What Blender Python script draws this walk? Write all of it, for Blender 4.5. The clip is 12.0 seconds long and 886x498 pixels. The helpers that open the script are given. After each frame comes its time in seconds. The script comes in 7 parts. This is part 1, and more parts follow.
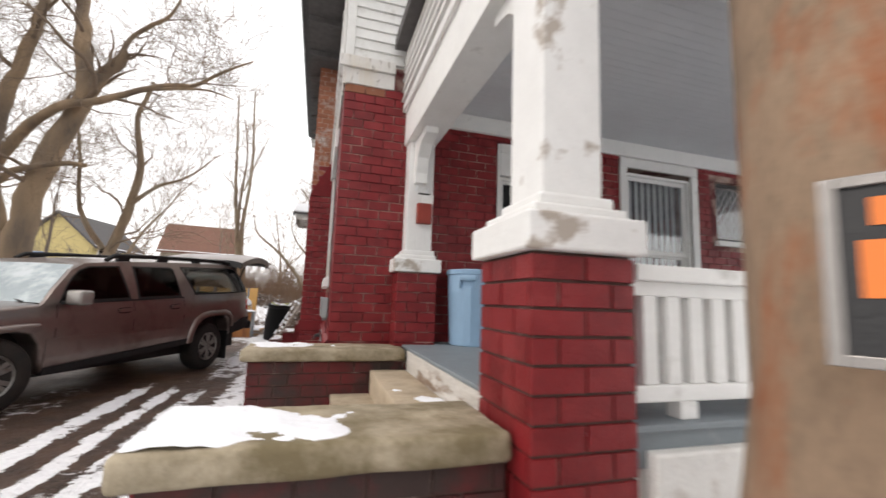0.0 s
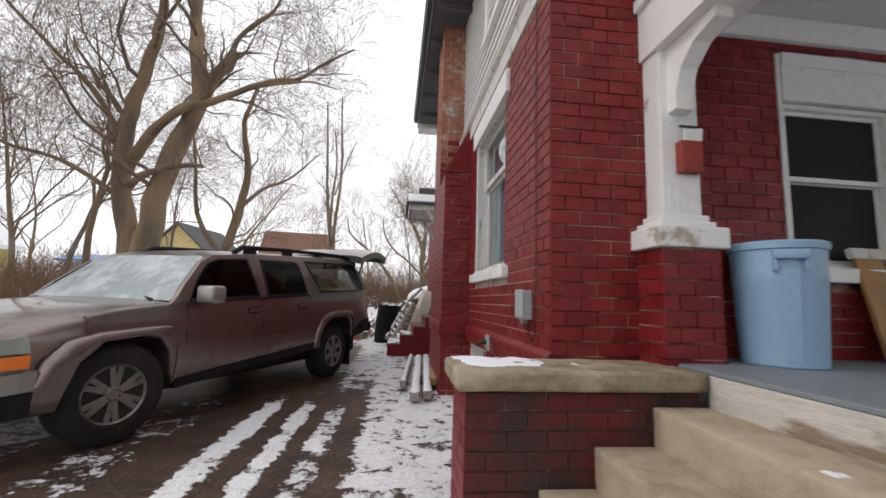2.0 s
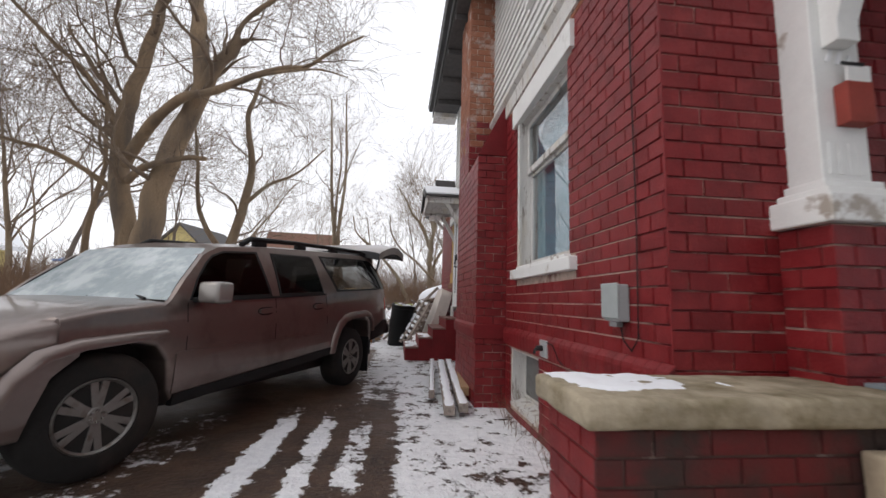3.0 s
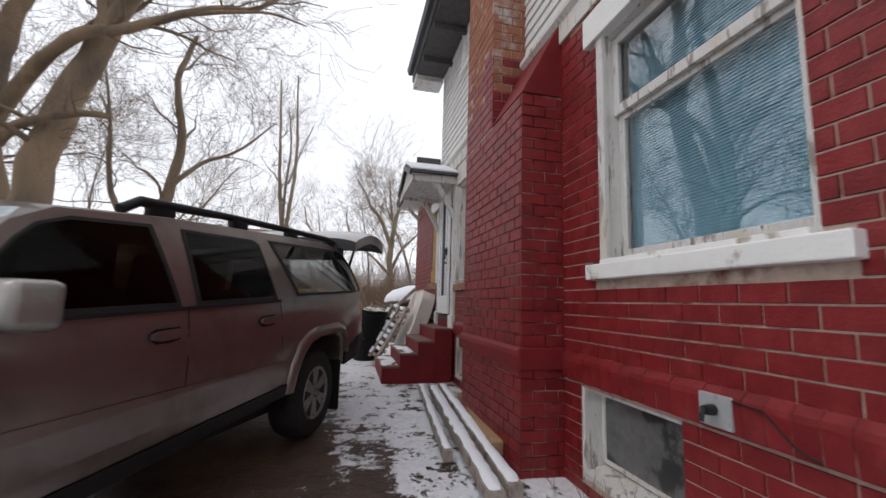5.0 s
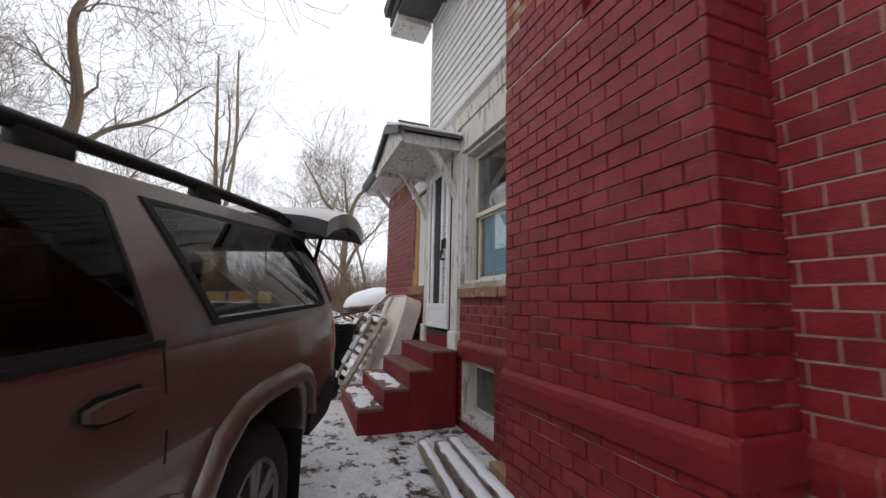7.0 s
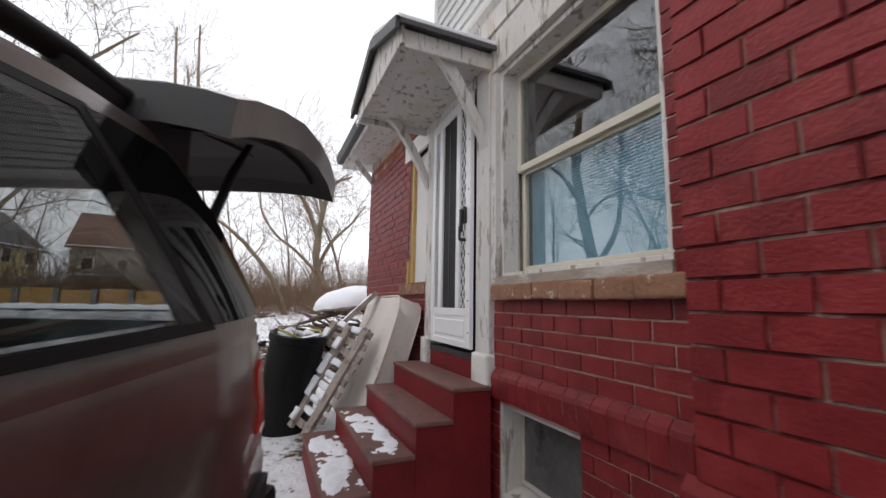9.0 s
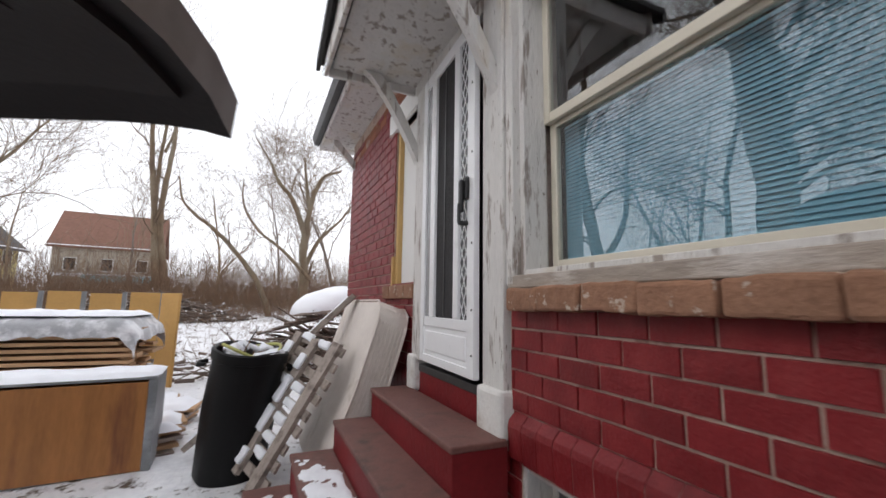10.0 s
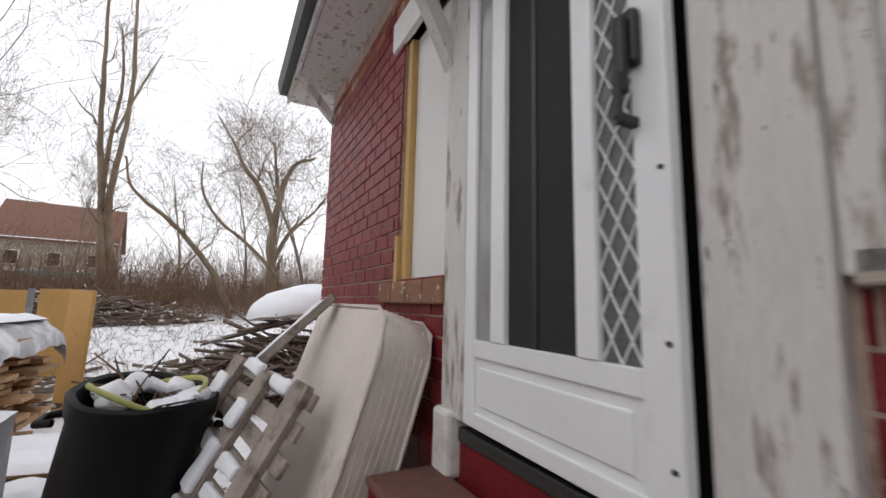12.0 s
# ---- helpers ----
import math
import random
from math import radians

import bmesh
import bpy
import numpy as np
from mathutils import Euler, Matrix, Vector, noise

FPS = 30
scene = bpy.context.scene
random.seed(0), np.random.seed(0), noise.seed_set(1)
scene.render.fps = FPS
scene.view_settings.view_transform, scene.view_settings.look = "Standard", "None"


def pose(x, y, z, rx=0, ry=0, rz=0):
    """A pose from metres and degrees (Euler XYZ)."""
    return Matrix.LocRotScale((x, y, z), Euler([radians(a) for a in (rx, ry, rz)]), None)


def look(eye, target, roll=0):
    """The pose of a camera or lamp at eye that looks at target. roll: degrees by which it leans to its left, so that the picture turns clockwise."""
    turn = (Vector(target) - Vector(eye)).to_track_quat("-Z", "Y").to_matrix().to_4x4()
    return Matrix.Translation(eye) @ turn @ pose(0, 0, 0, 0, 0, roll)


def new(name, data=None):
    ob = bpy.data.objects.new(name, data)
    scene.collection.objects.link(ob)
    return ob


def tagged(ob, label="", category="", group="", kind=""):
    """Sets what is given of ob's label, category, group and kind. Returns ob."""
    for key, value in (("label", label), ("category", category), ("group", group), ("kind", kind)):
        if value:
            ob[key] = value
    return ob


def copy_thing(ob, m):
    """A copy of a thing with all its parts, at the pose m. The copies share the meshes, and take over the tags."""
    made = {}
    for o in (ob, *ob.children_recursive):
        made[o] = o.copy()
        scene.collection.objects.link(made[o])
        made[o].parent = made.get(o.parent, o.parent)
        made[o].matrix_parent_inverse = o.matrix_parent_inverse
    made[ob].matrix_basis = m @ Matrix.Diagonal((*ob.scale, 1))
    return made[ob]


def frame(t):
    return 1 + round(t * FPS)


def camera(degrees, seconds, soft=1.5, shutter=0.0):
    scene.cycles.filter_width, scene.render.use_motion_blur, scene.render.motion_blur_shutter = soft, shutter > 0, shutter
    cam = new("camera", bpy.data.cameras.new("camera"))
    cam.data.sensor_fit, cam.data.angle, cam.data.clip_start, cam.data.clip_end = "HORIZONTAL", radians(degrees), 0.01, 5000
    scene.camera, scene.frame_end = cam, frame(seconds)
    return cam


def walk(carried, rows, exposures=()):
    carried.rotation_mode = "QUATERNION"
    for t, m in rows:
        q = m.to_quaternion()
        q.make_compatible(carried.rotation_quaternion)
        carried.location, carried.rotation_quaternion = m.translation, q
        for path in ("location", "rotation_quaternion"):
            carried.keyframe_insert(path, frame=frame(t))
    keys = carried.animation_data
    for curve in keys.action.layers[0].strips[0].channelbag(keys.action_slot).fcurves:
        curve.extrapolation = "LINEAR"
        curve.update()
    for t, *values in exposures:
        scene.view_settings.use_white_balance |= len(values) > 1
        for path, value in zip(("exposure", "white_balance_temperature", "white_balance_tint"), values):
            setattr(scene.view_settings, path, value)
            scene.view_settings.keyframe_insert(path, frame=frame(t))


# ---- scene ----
cam = camera(94.1, 12.0, shutter=0.5)
METRES, EYE, TILT, LEAN, TURN = 10.5, 1.28, 0.0, 0.0, -16.7
ROWS = [
    (0.0, 0.0, 0.0, 0.0, -0.26, 7.38, -1.99),
    (0.5, -0.0309, 0.0277, -0.0011, 4.85, 7.21, -1.81),
    (1.0, -0.0625, 0.0582, -0.0012, 8.92, 7.19, -1.94),
    (1.5, -0.093, 0.0888, -0.0055, 9.6, 7.22, -1.86),
    (2.0, -0.1189, 0.1186, -0.0081, 10.06, 7.22, -1.76),
    (2.5, -0.1454, 0.1449, -0.0105, 10.38, 7.28, -1.84),
    (3.0, -0.165, 0.1732, -0.0109, 10.34, 7.33, -1.57),
    (5.0, -0.2497, 0.3285, -0.0042, 3.43, 7.5, -1.66),
    (5.5, -0.2665, 0.3695, -0.0033, -0.06, 7.57, -1.41),
    (6.0, -0.2847, 0.4104, -0.0001, -1.81, 7.6, -1.53),
    (6.5, -0.3029, 0.4514, 0.0034, -3.45, 7.64, -1.29),
    (7.0, -0.3138, 0.4988, 0.0071, -3.62, 7.63, -1.22),
    (9.0, -0.3341, 0.6688, 0.0108, -6.84, 7.62, -0.99),
    (9.5, -0.3296, 0.7119, 0.015, -7.33, 7.57, -0.95),
    (10.0, -0.3228, 0.756, 0.0163, -7.58, 7.54, -0.83),
    (10.5, -0.3155, 0.7975, 0.0181, -8.11, 7.54, -0.84),
    (11.0, -0.3198, 0.8321, 0.0157, -7.83, 7.68, -1.1),
]
CLOSE = [
    (11.5, (-0.670, 9.650, 1.437), (0.211, 11.424, 1.712), 1.0),
    (12.0, (-0.706, 9.966, 1.484), (0.216, 11.721, 1.752), 1.4),
]
walk(cam, [(t, pose(0, 0, EYE, TILT, LEAN, TURN) @ pose(METRES * x, METRES * y, METRES * z, 90 + pitch, roll, yaw)) for t, x, y, z, yaw, pitch, roll in ROWS] + [(t, look(eye, target, roll)) for t, eye, target, roll in CLOSE], exposures=[(0.0, 0.53, 6950, 12), (0.6, 0.38, 6950, 12), (1.4, 0.16, 6850, 12), (2.2, 0.10, 6700, 12), (3.0, 0.02, 6600, 12), (5.0, 0.0, 6450, 12), (7.0, 0.02, 6450, 12), (9.0, 0.25, 6500, 12), (10.0, 0.34, 6500, 12), (11.0, 0.12, 6550, 12), (12.0, 0.10, 6600, 12)])

# ---------------------------------------------------------------- world, sun
world = bpy.data.worlds.new("overcast")
scene.world = world
world.use_nodes = True
wn, wl = world.node_tree.nodes, world.node_tree.links
SUN_EL, SUN_AZ = radians(42), radians(268)
sky = wn.new("ShaderNodeTexSky")
sky.sky_type = "NISHITA"
sky.sun_disc = False
sky.sun_elevation, sky.sun_rotation = SUN_EL, SUN_AZ
sky.air_density, sky.dust_density = 1.2, 4.0
cloud = wn.new("ShaderNodeMix")
cloud.data_type = "RGBA"
cloud.inputs[0].default_value = 0.88
cloud.inputs[7].default_value = (13.6, 13.9, 14.5, 1)
wl.new(sky.outputs[0], cloud.inputs[6])
wl.new(cloud.outputs[2], wn["Background"].inputs[0])
wn["Background"].inputs[1].default_value = 0.088
sun = bpy.data.lights.new("sun", "SUN")
sun.energy, sun.angle, sun.color = 0.55, radians(25), (1.0, 0.97, 0.93)
sun_ob = new("sun", sun)
sun_ob.matrix_world = look((0, 0, 30), (math.sin(SUN_AZ) * -20, -math.cos(SUN_AZ) * 20, 30 - 20 * math.tan(SUN_EL)))
scene.view_settings.exposure = 0.0


# ---------------------------------------------------------------- materials
def material(name, base, rough=0.8, var=0.25, scale=8.0, stain=None, stain_at=0.6, stain_scale=1.5, stain_soft=0.08,
             bump=0.2, bump_scale=60.0, metal=0.0, island=0.0, rnd=0.0, stretch=(1, 1, 1), spec=0.5, coat=0.0, chips=None, chips_at=0.7, chips_scale=40.0, tint=None):
    """A surface with grain at two scales and, if stain is given, patches of a second colour."""
    m = bpy.data.materials.new(name)
    m.use_nodes = True
    n, l = m.node_tree.nodes, m.node_tree.links
    b = n["Principled BSDF"]
    b.inputs["Roughness"].default_value = rough
    b.inputs["Metallic"].default_value = metal
    b.inputs["Specular IOR Level"].default_value = spec
    b.inputs["Coat Weight"].default_value = coat
    b.inputs["Coat Roughness"].default_value = 0.08
    tc = n.new("ShaderNodeTexCoord")
    mp = n.new("ShaderNodeMapping")
    mp.inputs["Scale"].default_value = stretch
    geo = n.new("ShaderNodeNewGeometry")
    l.new(geo.outputs["Position"], mp.inputs["Vector"])

    def noise_tex(sc, detail=6, rough_=0.6):
        t = n.new("ShaderNodeTexNoise")
        t.inputs["Scale"].default_value = sc
        t.inputs["Detail"].default_value = detail
        t.inputs["Roughness"].default_value = rough_
        l.new(mp.outputs[0], t.inputs["Vector"])
        return t

    def ramp(src, a, c):
        r = n.new("ShaderNodeMapRange")
        r.inputs["From Min"].default_value, r.inputs["From Max"].default_value = a, c
        l.new(src, r.inputs["Value"])
        return r.outputs[0]

    def mix(fac, a, c, mode="MIX"):
        x = n.new("ShaderNodeMix")
        x.data_type, x.blend_type = "RGBA", mode
        if isinstance(fac, float):
            x.inputs[0].default_value = fac
        else:
            l.new(fac, x.inputs[0])
        for i, v in ((6, a), (7, c)):
            if isinstance(v, tuple):
                x.inputs[i].default_value = (*v, 1)
            else:
                l.new(v, x.inputs[i])
        return x.outputs[2]

    lo = tuple(max(0.0, v * (1 - var)) for v in base)
    hi = tuple(min(1.0, v * (1 + var)) for v in base)
    col = mix(ramp(noise_tex(scale).outputs[0], 0.3, 0.7), lo, hi)
    fine = noise_tex(scale * 9, 4)
    col = mix(0.35, col, mix(ramp(fine.outputs[0], 0.3, 0.7), lo, hi))
    if island or rnd:
        info = n.new("ShaderNodeObjectInfo")
        add = n.new("ShaderNodeMath")
        l.new(geo.outputs["Random Per Island"], add.inputs[0])
        l.new(info.outputs["Random"], add.inputs[1])
        fr = n.new("ShaderNodeMath")
        fr.operation = "FRACT"
        l.new(add.outputs[0], fr.inputs[0])
        k = island or rnd
        dark = tuple(v * (1 - k) for v in base)
        lite = tuple(min(1.0, v * (1 + k)) for v in base)
        col = mix(0.5, col, mix(fr.outputs[0], dark, lite))
    if stain:
        s = noise_tex(stain_scale, 9, 0.62)
        fac = ramp(s.outputs[0], stain_at - stain_soft, stain_at + stain_soft)
        col = mix(fac, col, stain)
    if tint:
        col = mix(ramp(noise_tex(2.3, 4).outputs[0], 0.52, 0.75), col, tint)
    if chips:
        col = mix(ramp(noise_tex(chips_scale, 5, 0.7).outputs[0], chips_at - 0.015, chips_at + 0.015), col, chips)
    l.new(col, b.inputs["Base Color"])
    if bump:
        bp = n.new("ShaderNodeBump")
        bp.inputs["Strength"].default_value = bump
        bp.inputs["Distance"].default_value = 0.01
        l.new(noise_tex(bump_scale, 5).outputs[0], bp.inputs["Height"])
        l.new(bp.outputs[0], b.inputs["Normal"])
    return m


RED = material("painted_brick_red", (0.180, 0.0105, 0.0135), rough=0.46, var=0.32, scale=3.5, spec=0.36, island=0.32, stain=(0.25, 0.028, 0.030), stain_at=0.60, stain_scale=7.0, stain_soft=0.14, bump=0.45, bump_scale=70, chips=(0.42, 0.27, 0.23), chips_at=0.775, chips_scale=30)
MORTAR = material("mortar_grey", (0.48, 0.375, 0.315), rough=0.95, var=0.3, scale=20, stain=(0.13, 0.014, 0.015), stain_at=0.63, stain_scale=4.0)
SOILED_JOINT = material("soiled_joint", (0.085, 0.05, 0.042), rough=0.95, var=0.4, scale=9, stain=(0.4, 0.34, 0.3), stain_at=0.66, stain_scale=5.0)
COPING = material("mossy_coping", (0.36, 0.305, 0.22), rough=0.92, var=0.3, scale=5, stain=(0.17, 0.135, 0.075), stain_at=0.53, stain_scale=3.5, stain_soft=0.09, bump=0.7, bump_scale=35)
FLAKED = material("flaked_porch_edge", (0.55, 0.52, 0.48), rough=0.9, var=0.25, scale=7, stain=(0.25, 0.18, 0.13), stain_at=0.56, stain_scale=5, stain_soft=0.04, bump=0.9, bump_scale=20, stretch=(1.5, 0.3, 1.5))
DUSTY = material("dusty_basement_glass", (0.13, 0.132, 0.13), rough=0.32, var=0.5, scale=2.2, stain=(0.035, 0.035, 0.036), stain_at=0.56, stain_scale=2.0, stain_soft=0.02, bump=0.0)
RED_PLAIN = material("red_painted_masonry", (0.172, 0.0105, 0.0135), spec=0.3, rough=0.6, var=0.25, scale=4, stain=(0.33, 0.24, 0.2), stain_at=0.74, stain_scale=5, bump=0.4, bump_scale=40)
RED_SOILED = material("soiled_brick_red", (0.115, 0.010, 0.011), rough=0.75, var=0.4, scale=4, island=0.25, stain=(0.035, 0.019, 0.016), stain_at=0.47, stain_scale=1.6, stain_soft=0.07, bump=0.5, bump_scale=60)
BARE_BRICK = material("bare_brick", (0.3, 0.12, 0.07), rough=0.9, var=0.3, scale=4, island=0.3, stain=(0.5, 0.47, 0.44), stain_at=0.62, stain_scale=4, bump=0.5)
WHITE = material("white_paint", (0.78, 0.78, 0.76), rough=0.5, var=0.06, scale=6, stain=(0.5, 0.49, 0.46), stain_at=0.68, stain_scale=6, bump=0.15)
PEEL = material("peeling_white_paint", (0.66, 0.645, 0.62), rough=0.75, var=0.13, scale=9, stain=(0.31, 0.27, 0.24), stain_at=0.585, stain_scale=9, stain_soft=0.035, bump=0.7, stretch=(1.6, 1.6, 0.32), chips=(0.17, 0.13, 0.105), chips_at=0.66, chips_scale=34, tint=(0.60, 0.535, 0.43))
CHIPPED = material("chipped_white_paint", (0.77, 0.77, 0.755), rough=0.5, var=0.06, scale=7, stain=(0.40, 0.35, 0.30), stain_at=0.63, stain_scale=3.6, stain_soft=0.03, bump=0.2)
JOINT_RED = material("painted_joint", (0.10, 0.008, 0.010), rough=0.8, var=0.3, scale=6, stain=(0.42, 0.31, 0.26), stain_at=0.53, stain_scale=3.0)
GREY_CEIL = material("porch_ceiling_paint", (0.62, 0.63, 0.65), rough=0.7, var=0.04, scale=3)
GREY_FLOOR = material("porch_floor_paint", (0.20, 0.23, 0.25), rough=0.6, var=0.12, scale=5, stain=(0.42, 0.44, 0.45), stain_at=0.66)
STUCCO = material("white_stucco", (0.72, 0.71, 0.68), rough=0.9, var=0.1, scale=9, stain=(0.4, 0.33, 0.27), stain_at=0.63, stain_scale=3, bump=0.6, bump_scale=40)
SIDING = material("white_siding", (0.7, 0.7, 0.68), rough=0.6, var=0.08, scale=5, stain=(0.5, 0.48, 0.45), stain_at=0.64, stain_scale=5, bump=0.1)
# near-black: the shade inside house and car is put into this colour
DARK = material("dark_interior_shade", (0.03, 0.03, 0.033), rough=0.9)
BARK = material("bark", (0.2, 0.145, 0.095), rough=0.95, var=0.45, scale=5, stain=(0.26, 0.22, 0.16), stain_at=0.55, bump=1.0, bump_scale=25, stretch=(1, 1, 0.3))
CARPAINT = material("pewter_car_paint", (0.205, 0.164, 0.150), rough=0.30, var=0.10, scale=2, metal=0.75, stain=(0.15, 0.115, 0.10), stain_at=0.60, stain_scale=2.5, bump=0.0, coat=0.6)
SNOWMAT = material("snow", (0.86, 0.88, 0.92), rough=0.7, var=0.03, scale=20, bump=0.5, bump_scale=30)


# ---------------------------------------------------------------- geometry helpers
def box_to(bm, x0, x1, y0, y1, z0, z1):
    v = [bm.verts.new(p) for p in ((x0, y0, z0), (x1, y0, z0), (x1, y1, z0), (x0, y1, z0), (x0, y0, z1), (x1, y0, z1), (x1, y1, z1), (x0, y1, z1))]
    for f in ((3, 2, 1, 0), (4, 5, 6, 7), (0, 1, 5, 4), (1, 2, 6, 5), (2, 3, 7, 6), (3, 0, 4, 7)):
        bm.faces.new([v[i] for i in f])
    return v


def box(x0, x1, y0, y1, z0, z1, bevel=0.0, seg=2):
    bm = bmesh.new()
    box_to(bm, x0, x1, y0, y1, z0, z1)
    if bevel:
        bmesh.ops.bevel(bm, geom=bm.edges[:], offset=bevel, segments=seg, profile=0.5, affect="EDGES")
    return bm


def prism(pts, depth, axis="y", at=0.0, bevel=0.0):
    """A flat outline of (a, b) pairs, given thickness along an axis."""
    bm = bmesh.new()
    order = {"x": lambda a, b, c: (c, a, b), "y": lambda a, b, c: (a, c, b), "z": lambda a, b, c: (a, b, c)}[axis]
    lo = [bm.verts.new(order(a, b, at)) for a, b in pts]
    hi = [bm.verts.new(order(a, b, at + depth)) for a, b in pts]
    bm.faces.new(lo)
    bm.faces.new(hi[::-1])
    k = len(pts)
    for i in range(k):
        bm.faces.new((lo[i], hi[i], hi[(i + 1) % k], lo[(i + 1) % k]))
    bmesh.ops.recalc_face_normals(bm, faces=bm.faces[:])
    if bevel:
        bmesh.ops.bevel(bm, geom=bm.edges[:], offset=bevel, segments=2, profile=0.5, affect="EDGES")
    return bm


def cyl(r0, r1, z0, z1, seg=20, centre=(0, 0)):
    bm = bmesh.new()
    bmesh.ops.create_cone(bm, cap_ends=True, segments=seg, radius1=r0, radius2=r1, depth=z1 - z0)
    bmesh.ops.translate(bm, verts=bm.verts[:], vec=(centre[0], centre[1], (z0 + z1) / 2))
    return bm


def joined(*bms):
    out = bmesh.new()
    for b in bms:
        me = bpy.data.meshes.new("tmp")
        b.to_mesh(me)
        out.from_mesh(me)
        bpy.data.meshes.remove(me)
        b.free()
    return out


def moved(bm, m):
    bmesh.ops.transform(bm, matrix=m, verts=bm.verts[:])
    return bm


def mesh_ob(name, bm, mat, smooth=None):
    me = bpy.data.meshes.new(name)
    bm.to_mesh(me)
    bm.free()
    mats = mat if isinstance(mat, (list, tuple)) else [mat]
    for x in mats:
        me.materials.append(x)
    if smooth is not None:
        me.polygons.foreach_set("use_smooth", [True] * len(me.polygons))
        me.set_sharp_from_angle(angle=radians(smooth))
    return new(name, me)


def part(name, bm, mat, parent, label="", smooth=None, m=None):
    ob = mesh_ob(name, bm, mat, smooth)
    ob.parent = parent
    if m is not None:
        ob.matrix_basis = m
    if label:
        ob["label"] = label
    return ob


def thing(name, label, category, m=None, group="", kind=""):
    ob = new(name)
    ob.empty_display_size = 0.1
    if m is not None:
        ob.matrix_basis = m
    return tagged(ob, label, category, group, kind)


def structure(name, bm, mat, label="", category="wall", smooth=None):
    return tagged(mesh_ob(name, bm, mat, smooth), label, category, kind="structure")


def pierced(u0, u1, z0, z1, holes):
    """Rectangles (u0, u1, z0, z1) that fill a wall round its holes."""
    us = sorted({u0, u1, *[min(max(h[i], u0), u1) for h in holes for i in (0, 1)]})
    out = []
    for a, c in zip(us, us[1:]):
        mid = (a + c) / 2
        z = z0
        for h in sorted((h for h in holes if h[0] < mid < h[1]), key=lambda h: h[2]):
            if h[2] > z:
                out.append((a, c, z, h[2]))
            z = max(z, h[3])
        if z < z1:
            out.append((a, c, z, z1))
    return out


# ---------------------------------------------------------------- the plan, in metres
WX = 0.135            # west face of the house
FY = 4.05             # south face of the house
NY = 14.05            # north end of the house
BRICK_TOP = 3.5
COURSE, BRICK, JOINT = 0.0915, 0.206, 0.0085
# openings: along the wall from, to, and heights
WEST_HOLES = [(5.165, 6.455, 1.52, 3.14), (5.85, 6.755, 0.10, 0.69), (8.85, 10.18, 1.56, 3.10), (9.40, 10.16, 0.17, 0.76), (10.42, 11.40, 1.02, 3.08), (11.5, 12.1, 1.60, 3.02)]
SOUTH_HOLES = [(1.84, 2.72, 1.50, 3.05), (3.52, 4.52, 0.9, 3.0), (4.95, 5.75, 2.2, 3.0)]
WEST = lambda y, z=0.0, out=0.0: pose(WX - out, y, z, 0, 0, -90)      # x runs south along the wall, y into it
SOUTH = lambda x, z=0.0, out=0.0: pose(x, FY - out, z)                # x runs east along the wall, y into it


def ground_height(x, y):
    rise = 0.13 * min(max((y - 8.0) / 4.5, 0), 1)
    k = max(0.0, min(1.0, (y - 16.5) / 8.0))
    return (rise + 0.02 * noise.noise(Vector((x * 0.7, y * 0.7, 0))) + 0.012 * noise.noise(Vector((x * 3, y * 3, 5)))) + 0.75 * k * k * (3 - 2 * k)


